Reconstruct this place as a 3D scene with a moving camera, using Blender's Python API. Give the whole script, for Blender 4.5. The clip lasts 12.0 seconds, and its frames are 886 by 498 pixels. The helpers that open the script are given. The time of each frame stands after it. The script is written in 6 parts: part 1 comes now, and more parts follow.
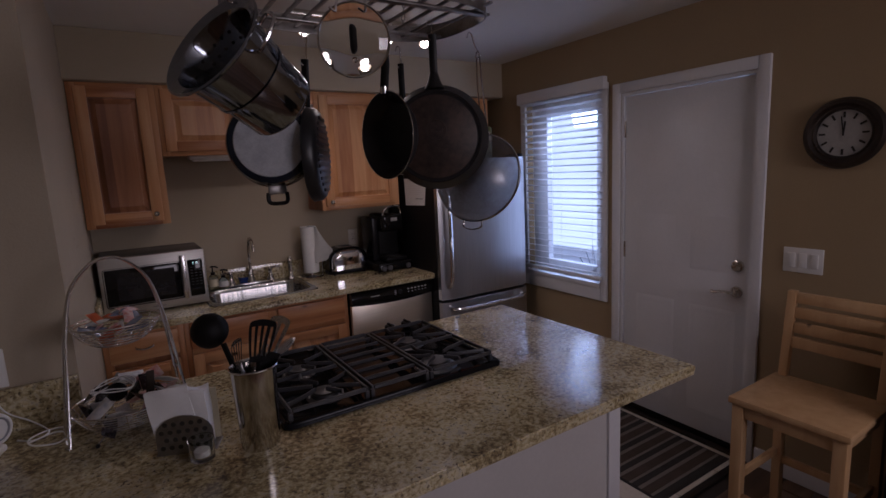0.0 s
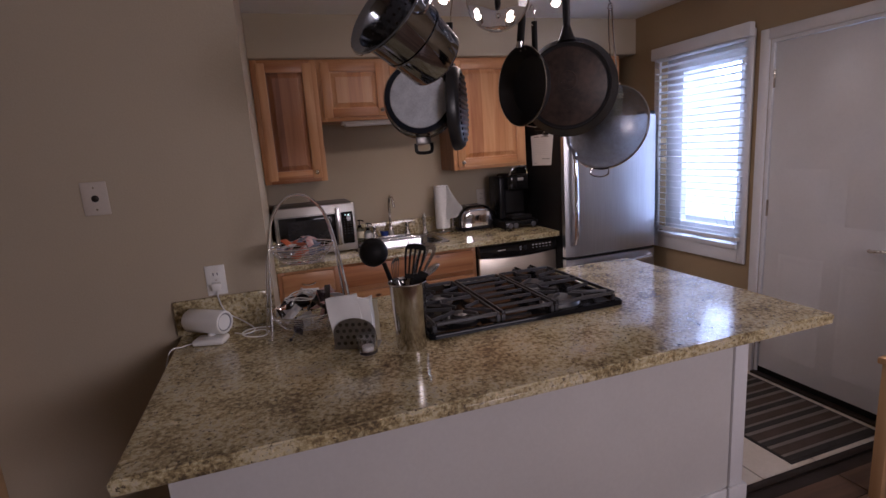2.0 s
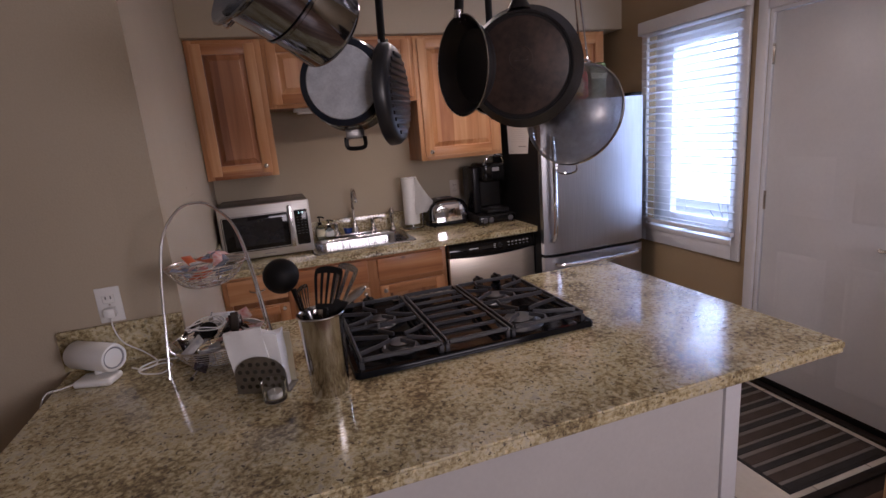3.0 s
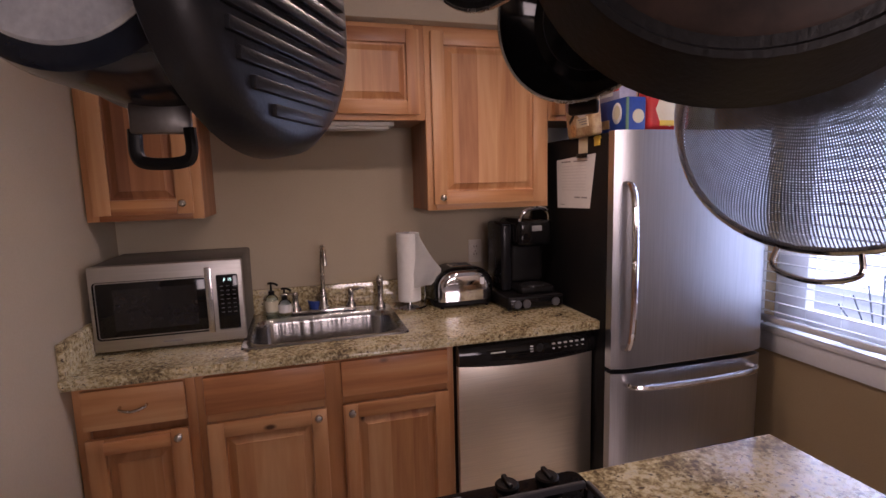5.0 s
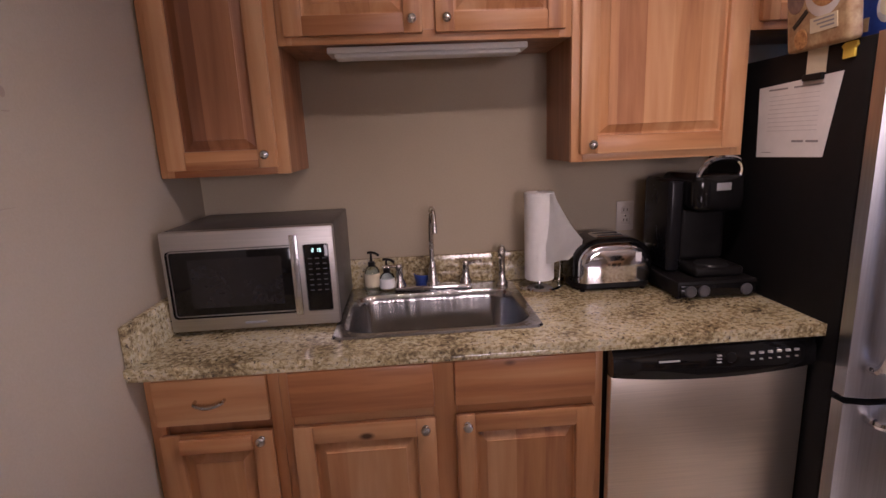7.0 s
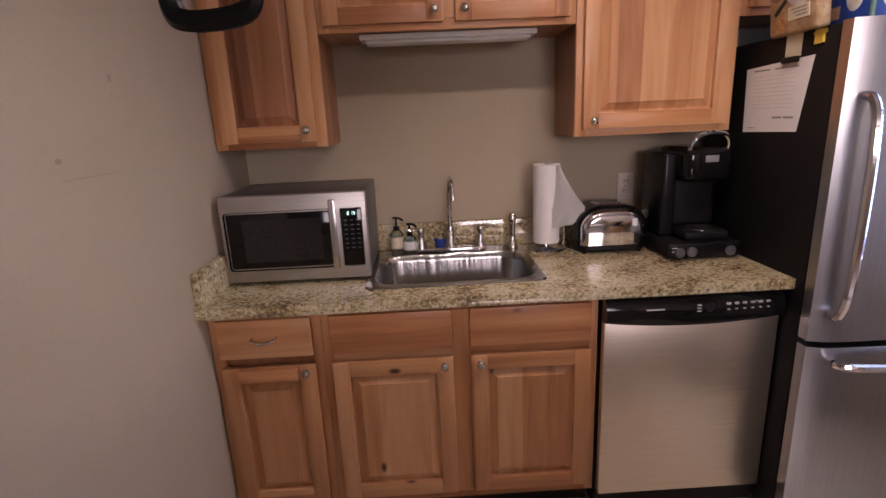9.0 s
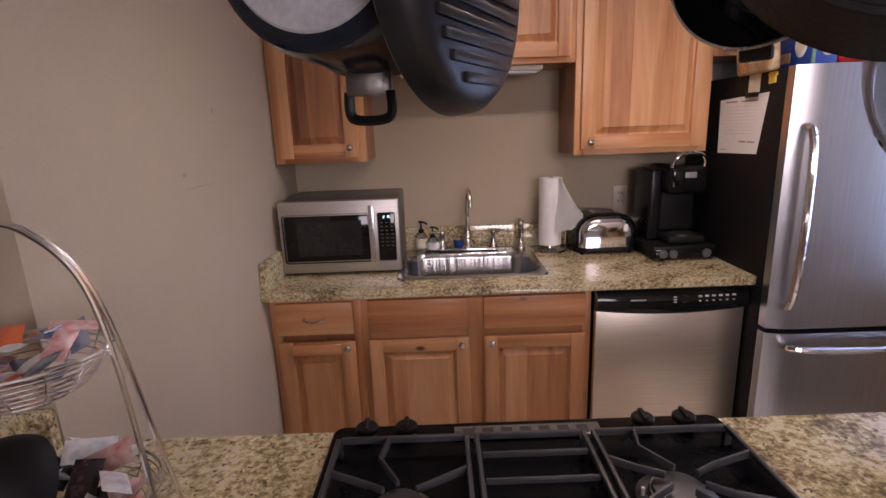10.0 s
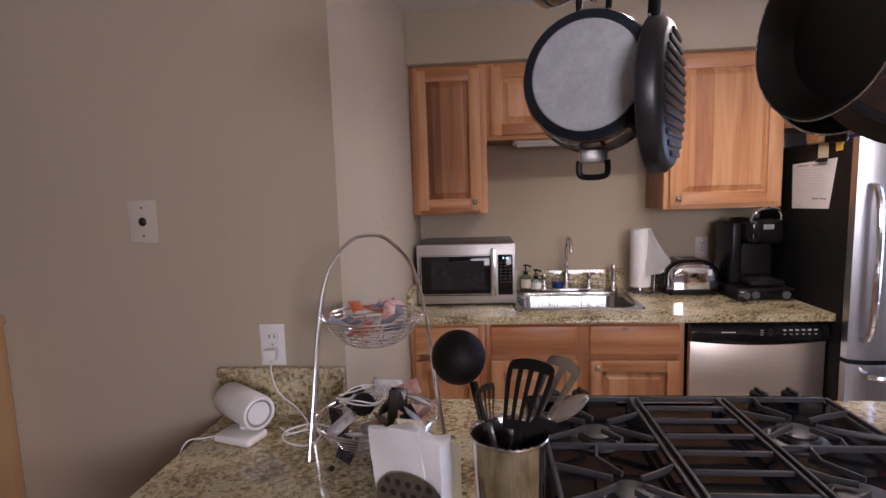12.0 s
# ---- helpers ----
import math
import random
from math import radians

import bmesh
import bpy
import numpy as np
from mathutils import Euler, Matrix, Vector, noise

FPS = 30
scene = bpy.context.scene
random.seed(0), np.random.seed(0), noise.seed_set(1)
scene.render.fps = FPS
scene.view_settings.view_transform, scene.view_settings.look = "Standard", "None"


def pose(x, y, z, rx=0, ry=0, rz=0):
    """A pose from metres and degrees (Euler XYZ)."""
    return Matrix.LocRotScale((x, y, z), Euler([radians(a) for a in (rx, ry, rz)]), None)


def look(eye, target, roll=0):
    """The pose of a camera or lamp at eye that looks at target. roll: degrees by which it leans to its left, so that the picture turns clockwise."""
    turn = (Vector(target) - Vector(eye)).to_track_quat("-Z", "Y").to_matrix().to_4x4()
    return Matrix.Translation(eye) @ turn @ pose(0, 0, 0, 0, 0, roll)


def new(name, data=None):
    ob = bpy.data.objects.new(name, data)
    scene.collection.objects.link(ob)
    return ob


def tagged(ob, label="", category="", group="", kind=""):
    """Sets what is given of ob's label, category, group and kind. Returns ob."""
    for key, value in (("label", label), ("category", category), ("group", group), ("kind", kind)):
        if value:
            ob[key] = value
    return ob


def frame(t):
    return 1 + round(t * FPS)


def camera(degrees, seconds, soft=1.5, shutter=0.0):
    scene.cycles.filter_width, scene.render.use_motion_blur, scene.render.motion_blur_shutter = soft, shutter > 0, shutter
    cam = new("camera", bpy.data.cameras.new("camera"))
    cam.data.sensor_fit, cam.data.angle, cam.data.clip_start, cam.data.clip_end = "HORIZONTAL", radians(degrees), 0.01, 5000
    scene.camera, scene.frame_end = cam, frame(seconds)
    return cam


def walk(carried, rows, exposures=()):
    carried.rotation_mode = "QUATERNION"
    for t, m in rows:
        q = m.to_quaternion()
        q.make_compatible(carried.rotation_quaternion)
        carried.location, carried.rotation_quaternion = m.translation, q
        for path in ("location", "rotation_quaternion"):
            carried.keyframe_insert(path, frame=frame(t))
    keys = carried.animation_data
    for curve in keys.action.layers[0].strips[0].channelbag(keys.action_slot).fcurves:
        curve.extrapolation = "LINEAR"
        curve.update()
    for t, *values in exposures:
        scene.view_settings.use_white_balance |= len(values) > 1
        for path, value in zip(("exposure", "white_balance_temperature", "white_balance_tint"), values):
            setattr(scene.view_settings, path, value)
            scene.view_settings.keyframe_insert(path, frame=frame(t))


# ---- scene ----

# camera and walk
cam = camera(83.0, 12.0)
PATH = [
    (0, (0.835, 0.743, 1.614), (1.886, 2.415, 1.300), -2.8),
    (0.5, (0.71, 0.641, 1.593), (1.501, 2.455, 1.302), -3.5),
    (1, (0.676, 0.602, 1.564), (1.356, 2.461, 1.276), -4.2),
    (1.5, (0.685, 0.564, 1.549), (1.311, 2.433, 1.21), -4.2),
    (2, (0.706, 0.569, 1.536), (1.312, 2.434, 1.146), -4.0),
    (2.5, (0.781, 0.632, 1.529), (1.384, 2.489, 1.096), -4.4),
    (3, (0.998, 0.809, 1.559), (1.603, 2.659, 1.102), -4.8),
    (3.2, (1.086, 0.882, 1.571), (1.694, 2.732, 1.112), -4.5),
    (4.8, (1.393, 1.769, 1.505), (1.968, 3.666, 1.237), -1.5),
    (5, (1.413, 1.869, 1.500), (1.95, 3.778, 1.235), -1.5),
    (5.5, (1.425, 2.077, 1.500), (1.817, 4.019, 1.234), -1.3),
    (6, (1.427, 2.261, 1.490), (1.704, 4.217, 1.179), -2.1),
    (6.5, (1.431, 2.356, 1.481), (1.608, 4.316, 1.122), -2.2),
    (7, (1.427, 2.372, 1.463), (1.54, 4.324, 1.043), -2.5),
    (7.2, (1.435, 2.362, 1.452), (1.518, 4.309, 1.006), -2.6),
    (9, (1.402, 2.135, 1.462), (1.452, 4.069, 0.961), -2.6),
    (9.5, (1.408, 1.964, 1.489), (1.419, 3.901, 0.994), -2.7),
    (10, (1.365, 1.785, 1.514), (1.366, 3.728, 1.045), -2.1),
    (10.5, (1.271, 1.552, 1.529), (1.296, 3.511, 1.128), -2.0),
    (11, (1.198, 1.391, 1.533), (1.243, 3.361, 1.187), -2.7),
    (11.5, (1.143, 1.326, 1.522), (1.179, 3.305, 1.236), -2.5),
    (12, (1.036, 1.326, 1.506), (0.865, 3.306, 1.278), -1.8),
]
EXPOSURES = [(0.0, -1.1, 5150, 32), (1.0, -0.64, 5250, 32), (2.0, -0.11, 5250, 31), (3.0, 0.14, 5250, 29), (5.0, 0.08, 5700, 37), (7.0, 0.38, 5500, 39), (9.0, 0.5, 5550, 35), (10.5, 0.64, 5300, 30), (12.0, 0.78, 5100, 27)]
walk(cam, [(t, look(eye, target, roll)) for t, eye, target, roll in PATH], EXPOSURES)

# plan, metres
XW, XE, YN, YO, ZC = 0.652, 3.468, 4.29, 2.61, 2.405     # kitchen west wall, east wall, north wall, outlet wall, ceiling
XFW, YS = -2.2, -1.2                                       # far west and south walls, never in view
TOP, TH = 0.914, 0.036                                     # granite

# world and light
world = bpy.data.worlds.new("sky")
scene.world = world
world.use_nodes = True
wn = world.node_tree.nodes
sky = wn.new("ShaderNodeTexSky")
sky.sky_type, sky.sun_disc, sky.sun_elevation, sky.sun_rotation = "NISHITA", False, radians(40), radians(200)
wn["Background"].inputs["Strength"].default_value = 0.12
world.node_tree.links.new(sky.outputs[0], wn["Background"].inputs["Color"])


def lamp(name, kind, m, energy, colour, size=0.05, size_y=None):
    d = bpy.data.lights.new(name, kind)
    d.energy, d.color = energy, colour
    if kind == "AREA":
        d.shape, d.size, d.size_y = "RECTANGLE", size, size_y or size
    elif kind == "SUN":
        d.angle = size
    else:
        d.shadow_soft_size = size
        if kind == "SPOT":
            d.spot_size, d.spot_blend = radians(172), 1.0
    ob = new(name, d)
    ob.matrix_world = m
    return ob


lamp("sun", "SUN", look((9, -2, 9), (0, 0, 0)), 1.0, (1.0, 0.96, 0.9), radians(12))
lamp("window_daylight", "AREA", look((4.45, 3.35, 2.45), (2.1, 2.6, 0.9)), 125, (0.70, 0.85, 1.0), 1.5, 1.2)
# Added unseen warm fill, lighting the bar front and outlet wall from the south.
lamp("south_room_fill", "AREA", look((2.45, -1.26, 1.78), (1.0, 2.6, 1.15)), 41, (1.0, 0.82, 0.61), 1.5, 0.85)
SPOT_W = 7.6

# ---------------------------------------------------------------- materials
def material(name):
    m = bpy.data.materials.new(name)
    m.use_nodes = True
    return m, m.node_tree.nodes, m.node_tree.links, m.node_tree.nodes["Principled BSDF"]


def ramp(nodes, stops):
    r = nodes.new("ShaderNodeValToRGB")
    e = r.color_ramp.elements
    while len(e) < len(stops):
        e.new(0.5)
    for el, (p, c) in zip(e, stops):
        el.position, el.color = p, (*c, 1)
    return r


def noise_tex(nodes, links, vec, scale, detail=4, rough=0.55, distort=0.0):
    n = nodes.new("ShaderNodeTexNoise")
    n.inputs["Scale"].default_value, n.inputs["Detail"].default_value = scale, detail
    n.inputs["Roughness"].default_value, n.inputs["Distortion"].default_value = rough, distort
    links.new(vec, n.inputs["Vector"])
    return n


def coords(nodes, links, stretch=(1, 1, 1), shift=True):
    t = nodes.new("ShaderNodeTexCoord")
    mp = nodes.new("ShaderNodeMapping")
    mp.inputs["Scale"].default_value = stretch
    links.new(t.outputs["Object"], mp.inputs["Vector"])
    if shift:
        info = nodes.new("ShaderNodeObjectInfo")
        k = nodes.new("ShaderNodeVectorMath")
        k.operation = "SCALE"
        k.inputs[0].default_value = (7.3, 3.1, 5.7)
        links.new(info.outputs["Random"], k.inputs["Scale"])
        links.new(k.outputs[0], mp.inputs["Location"])
    return mp.outputs[0]


def bump(nodes, links, height, strength, distance, bsdf):
    b = nodes.new("ShaderNodeBump")
    b.inputs["Strength"].default_value, b.inputs["Distance"].default_value = strength, distance
    links.new(height, b.inputs["Height"])
    links.new(b.outputs[0], bsdf.inputs["Normal"])


def surface(name, c1, c2=None, rough=0.5, metal=0.0, scale=9.0, fine=90.0, relief=0.0, stretch=(1, 1, 1), rspan=0.12, coat=0.0, spec=0.5):
    """A surface whose colour wanders between c1 and c2 at two scales, with uneven gloss and fine relief."""
    m, n, l, b = material(name)
    c2 = c2 or tuple(min(1, v * 0.82) for v in c1)
    v = coords(n, l, stretch)
    a, f = noise_tex(n, l, v, scale), noise_tex(n, l, v, fine, 3)
    mix = n.new("ShaderNodeMath")
    mix.operation = "MULTIPLY_ADD"
    mix.inputs[1].default_value = 0.35
    l.new(f.outputs[0], mix.inputs[0])
    half = n.new("ShaderNodeMath")
    half.operation = "MULTIPLY"
    half.inputs[1].default_value = 0.65
    l.new(a.outputs[0], half.inputs[0])
    l.new(half.outputs[0], mix.inputs[2])
    r = ramp(n, [(0.35, c1), (0.68, c2)])
    l.new(mix.outputs[0], r.inputs[0])
    l.new(r.outputs[0], b.inputs["Base Color"])
    rr = n.new("ShaderNodeMapRange")
    rr.inputs["To Min"].default_value, rr.inputs["To Max"].default_value = max(0.02, rough - rspan), min(1, rough + rspan)
    l.new(mix.outputs[0], rr.inputs["Value"])
    l.new(rr.outputs[0], b.inputs["Roughness"])
    b.inputs["Metallic"].default_value = metal
    b.inputs["Coat Weight"].default_value = coat
    b.inputs["Specular IOR Level"].default_value = spec
    if relief:
        bump(n, l, f.outputs[0], 0.5, relief, b)
    return m


def granite(name):
    m, n, l, b = material(name)
    v = coords(n, l, shift=False)
    big = noise_tex(n, l, v, 7, 4)
    mid = noise_tex(n, l, v, 76, 5, 0.66, 0.35)
    base = ramp(n, [(0.33, (0.125, 0.098, 0.058)), (0.42, (0.280, 0.222, 0.116)), (0.50, (0.455, 0.385, 0.208)), (0.58, (0.66, 0.595, 0.39)), (0.72, (0.50, 0.47, 0.38))])
    add = n.new("ShaderNodeMath")
    add.operation = "MULTIPLY_ADD"
    add.inputs[1].default_value = 0.58
    l.new(big.outputs[0], add.inputs[0])
    sub = n.new("ShaderNodeMath")
    sub.operation = "MULTIPLY_ADD"
    sub.inputs[1].default_value, sub.inputs[2].default_value = 0.88, -0.215
    l.new(mid.outputs[0], sub.inputs[0])
    l.new(sub.outputs[0], add.inputs[2])
    l.new(add.outputs[0], base.inputs[0])
    vo = n.new("ShaderNodeTexVoronoi")
    vo.inputs["Scale"].default_value = 85
    l.new(v, vo.inputs["Vector"])
    # per-crystal tone
    tone = ramp(n, [(0.0, (0.48, 0.46, 0.42)), (0.18, (0.87, 0.85, 0.82)), (0.8, (0.98, 0.96, 0.92)), (1.0, (1.25, 1.2, 1.12))])
    l.new(vo.outputs["Color"], tone.inputs[0])
    mul = n.new("ShaderNodeMix")
    mul.data_type, mul.blend_type = "RGBA", "MULTIPLY"
    mul.inputs[0].default_value = 1
    l.new(base.outputs[0], mul.inputs[6])
    l.new(tone.outputs[0], mul.inputs[7])
    # dark mica flecks
    fl = noise_tex(n, l, v, 92, 3, 0.6, 0.35)
    fr = ramp(n, [(0.60, (0, 0, 0)), (0.65, (1, 1, 1))])
    l.new(fl.outputs[0], fr.inputs[0])
    dark = n.new("ShaderNodeMix")
    dark.data_type = "RGBA"
    l.new(fr.outputs[0], dark.inputs[0])
    l.new(mul.outputs[2], dark.inputs[6])
    dark.inputs[7].default_value = (0.095, 0.076, 0.052, 1)
    l.new(dark.outputs[2], b.inputs["Base Color"])
    b.inputs["Roughness"].default_value = 0.11
    b.inputs["Specular IOR Level"].default_value = 0.9
    bump(n, l, noise_tex(n, l, v, 14, 2).outputs[0], 0.04, 0.01, b)
    return m


def wood(name, along, c_light, c_mid, c_dark, board=0.075, rough=0.34, contrast=1.0):
    """Straight-grained boards: along is the axis of the grain, boards change tone across it."""
    m, n, l, b = material(name)
    t = n.new("ShaderNodeTexCoord")
    info = n.new("ShaderNodeObjectInfo")
    sep = n.new("ShaderNodeSeparateXYZ")
    l.new(t.outputs["Object"], sep.inputs[0])
    across = {"z": "X", "x": "Z", "y": "X"}[along]
    st = n.new("ShaderNodeMath")
    st.operation = "MULTIPLY_ADD"
    st.inputs[1].default_value = 1 / board
    l.new(sep.outputs[across], st.inputs[0])
    rnd = n.new("ShaderNodeMath")
    rnd.operation = "MULTIPLY"
    rnd.inputs[1].default_value = 57.0
    l.new(info.outputs["Random"], rnd.inputs[0])
    l.new(rnd.outputs[0], st.inputs[2])
    fl = n.new("ShaderNodeMath")
    fl.operation = "FLOOR"
    l.new(st.outputs[0], fl.inputs[0])
    wn_ = n.new("ShaderNodeTexWhiteNoise")
    wn_.noise_dimensions = "1D"
    l.new(fl.outputs[0], wn_.inputs["W"])
    stretch = {"z": (1, 1, 0.07), "x": (0.07, 1, 1), "y": (1, 0.07, 1)}[along]
    v = coords(n, l, stretch)
    g = noise_tex(n, l, v, 38, 6, 0.62, 0.5)
    cathedral = noise_tex(n, l, v, 9, 3, 0.5, 1.6)
    mix = n.new("ShaderNodeMath")
    mix.operation = "MULTIPLY_ADD"
    mix.inputs[1].default_value = 0.50 * contrast
    l.new(wn_.outputs["Value"], mix.inputs[0])
    gg = n.new("ShaderNodeMath")
    gg.operation = "MULTIPLY_ADD"
    gg.inputs[1].default_value = 0.42
    l.new(g.outputs[0], gg.inputs[0])
    cc = n.new("ShaderNodeMath")
    cc.operation = "MULTIPLY_ADD"
    cc.inputs[1].default_value, cc.inputs[2].default_value = 0.85, -0.40
    l.new(cathedral.outputs[0], cc.inputs[0])
    l.new(cc.outputs[0], gg.inputs[2])
    l.new(gg.outputs[0], mix.inputs[2])
    r = ramp(n, [(0.12, c_light), (0.45, c_mid), (0.78, c_dark)])
    l.new(mix.outputs[0], r.inputs[0])
    # knots
    kv = coords(n, l, {"z": (1, 1, 0.5), "x": (0.5, 1, 1), "y": (1, 0.5, 1)}[along])
    vo = n.new("ShaderNodeTexVoronoi")
    vo.inputs["Scale"].default_value = 5.5
    l.new(kv, vo.inputs["Vector"])
    kr = ramp(n, [(0.035, (1, 1, 1)), (0.075, (0, 0, 0))])
    l.new(vo.outputs["Distance"], kr.inputs[0])
    km = n.new("ShaderNodeMix")
    km.data_type = "RGBA"
    l.new(kr.outputs[0], km.inputs[0])
    l.new(r.outputs[0], km.inputs[6])
    km.inputs[7].default_value = (*[v_ * 0.25 for v_ in c_dark], 1)
    l.new(km.outputs[2], b.inputs["Base Color"])
    rr = n.new("ShaderNodeMapRange")
    rr.inputs["To Min"].default_value, rr.inputs["To Max"].default_value = rough - 0.08, rough + 0.12
    l.new(g.outputs[0], rr.inputs["Value"])
    l.new(rr.outputs[0], b.inputs["Roughness"])
    bump(n, l, g.outputs[0], 0.18, 0.002, b)
    return m


def brushed(name, c, rough, along="x", metal=1.0, span=0.03):
    m, n, l, b = material(name)
    stretch = {"x": (0.02, 1, 1), "z": (1, 1, 0.02), "y": (1, 0.02, 1)}[along]
    v = coords(n, l, stretch)
    f, s = noise_tex(n, l, v, 220, 3), noise_tex(n, l, coords(n, l), 3.5, 3)
    r = ramp(n, [(0.3, tuple(q * 0.86 for q in c)), (0.7, c)])
    l.new(f.outputs[0], r.inputs[0])
    l.new(r.outputs[0], b.inputs["Base Color"])
    rr = n.new("ShaderNodeMapRange")
    rr.inputs["To Min"].default_value, rr.inputs["To Max"].default_value = rough - span, rough + span
    l.new(s.outputs[0], rr.inputs["Value"])
    l.new(rr.outputs[0], b.inputs["Roughness"])
    b.inputs["Metallic"].default_value = metal
    bump(n, l, f.outputs[0], 0.08, 0.001, b)
    return m


def clear(name, tint, rough=0.0, ior=1.45):
    m, n, l, b = material(name)
    b.inputs["Base Color"].default_value = (*tint, 1)
    b.inputs["Transmission Weight"].default_value, b.inputs["Roughness"].default_value, b.inputs["IOR"].default_value = 1.0, rough, ior
    return m


def glowing(name, c, strength):
    m, n, l, b = material(name)
    b.inputs["Base Color"].default_value = (*c, 1)
    b.inputs["Emission Color"].default_value, b.inputs["Emission Strength"].default_value = (*c, 1), strength
    return m


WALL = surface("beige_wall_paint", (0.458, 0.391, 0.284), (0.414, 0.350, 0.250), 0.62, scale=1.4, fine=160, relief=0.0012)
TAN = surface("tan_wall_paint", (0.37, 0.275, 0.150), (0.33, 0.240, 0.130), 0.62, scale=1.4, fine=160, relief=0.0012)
CEIL = surface("ceiling_paint", (0.72, 0.69, 0.63), (0.67, 0.64, 0.58), 0.75, scale=2, fine=120, relief=0.002)
WHITE = surface("white_trim_paint", (0.76, 0.76, 0.77), (0.70, 0.70, 0.71), 0.38, scale=3, fine=70, relief=0.0006)
PANEL = surface("grey_white_panel_paint", (0.63, 0.615, 0.59), (0.57, 0.555, 0.53), 0.45, scale=2.2, fine=80, relief=0.0008)
PLASTIC = surface("white_plastic", (0.78, 0.77, 0.74), (0.74, 0.73, 0.70), 0.35, scale=6)
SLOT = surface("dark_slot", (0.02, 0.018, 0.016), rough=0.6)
GRANITE = granite("polished_granite")
HICKORY = wood("hickory_upright", "z", (0.68, 0.400, 0.196), (0.55, 0.272, 0.108), (0.33, 0.125, 0.043), 0.088, contrast=0.85)
HICKORY_H = wood("hickory_level", "x", (0.66, 0.375, 0.174), (0.54, 0.262, 0.102), (0.31, 0.115, 0.038), 0.16)
HICKORY_DARK = wood("hickory_heartwood", "x", (0.70, 0.385, 0.170), (0.56, 0.245, 0.092), (0.27, 0.095, 0.032), 0.3)
HICKORY_RED = wood("hickory_red_upright", "z", (0.50, 0.25, 0.115), (0.38, 0.165, 0.068), (0.20, 0.078, 0.032), 0.12)
STOOLWOOD = wood("blond_beech", "z", (0.60, 0.39, 0.19), (0.52, 0.32, 0.145), (0.40, 0.23, 0.10), 0.2, 0.42, 0.5)
PLANK = wood("brown_floor_wood", "x", (0.20, 0.115, 0.065), (0.145, 0.078, 0.042), (0.075, 0.04, 0.022), 0.5, 0.36)
STEEL = brushed("brushed_stainless", (0.70, 0.70, 0.71), 0.25, "x")
STEEL_SATIN = brushed("satin_stainless", (0.82, 0.74, 0.62), 0.36, "x")
POLISHED = brushed("polished_steel", (0.66, 0.63, 0.58), 0.15, "z")
STEEL_OVEN = brushed("dull_stainless", (0.52, 0.50, 0.47), 0.44, "x")
WIRE = surface("bright_wire", (0.92, 0.92, 0.93), (0.80, 0.80, 0.82), 0.22, 1.0, rspan=0.06)
STEEL_V = brushed("brushed_stainless_upright", (0.48, 0.485, 0.51), 0.32, "z")
CHROME = surface("chrome", (0.80, 0.80, 0.82), (0.72, 0.72, 0.75), 0.08, 1.0, rspan=0.04)
NICKEL = surface("satin_nickel", (0.62, 0.59, 0.54), (0.54, 0.51, 0.47), 0.26, 1.0)
SINKSTEEL = brushed("sink_steel", (0.46, 0.45, 0.44), 0.20, "z")
sn, sl = SINKSTEEL.node_tree.nodes, SINKSTEEL.node_tree.links
bump(sn, sl, noise_tex(sn, sl, coords(sn, sl, (1, 1, 0.03)), 24, 2).outputs[0], 0.28, 0.02, sn["Principled BSDF"])
BLACK = surface("black_gloss_enamel", (0.006, 0.006, 0.0065), (0.009, 0.0085, 0.0085), 0.07, scale=5, rspan=0.03, spec=0.32)
BLACKPL = surface("black_plastic", (0.008, 0.0075, 0.0075), (0.013, 0.012, 0.012), 0.42, scale=20, fine=260, relief=0.0003, spec=0.16)
FRIDGEBLACK = surface("black_textured_steel", (0.006, 0.006, 0.0065), (0.010, 0.0095, 0.010), 0.52, scale=30, fine=300, relief=0.0005, spec=0.2)
NONSTICK = surface("charcoal_nonstick", (0.012, 0.012, 0.014), (0.020, 0.020, 0.023), 0.36, scale=12, fine=220, relief=0.0004)
NAVYENAMEL = surface("blue_black_enamel", (0.012, 0.016, 0.026), (0.020, 0.026, 0.04), 0.14, scale=7)
CASTIRON = surface("seasoned_cast_iron", (0.008, 0.0078, 0.009), (0.016, 0.015, 0.016), 0.44, scale=4.5, fine=150, relief=0.0012)
RUSTIRON = surface("worn_rusty_iron", (0.010, 0.0095, 0.0105), (0.078, 0.048, 0.037), 0.5, scale=9, fine=60, relief=0.0006)
COOKPAN = surface("black_cooktop_enamel", (0.005, 0.0055, 0.007), (0.008, 0.0085, 0.010), 0.09, scale=5, rspan=0.04, spec=0.11)
GRATE = surface("cast_grate", (0.032, 0.032, 0.036), (0.055, 0.054, 0.059), 0.36, scale=30, fine=240, relief=0.0008)
DISC = surface("scuffed_aluminium_disc", (0.88, 0.93, 1.0), (0.58, 0.62, 0.69), 0.34, 0.5, scale=22, fine=140, rspan=0.18, relief=0.0003)
PAPER = surface("white_paper", (0.80, 0.80, 0.79), (0.75, 0.75, 0.74), 0.85, scale=40, fine=200, relief=0.0006)
CREAMPAPER = surface("cream_paper", (0.72, 0.66, 0.48), (0.66, 0.60, 0.43), 0.8, scale=14)
GREYPRINT = surface("grey_print", (0.30, 0.30, 0.31), rough=0.8)
PALEPRINT = surface("pale_print", (0.55, 0.54, 0.52), rough=0.7)
TILE = surface("beige_floor_tile", (0.74, 0.67, 0.56), (0.64, 0.57, 0.46), 0.36, scale=6, fine=60, relief=0.001)
GROUT = surface("grout", (0.25, 0.22, 0.18), (0.19, 0.16, 0.13), 0.9, scale=12)
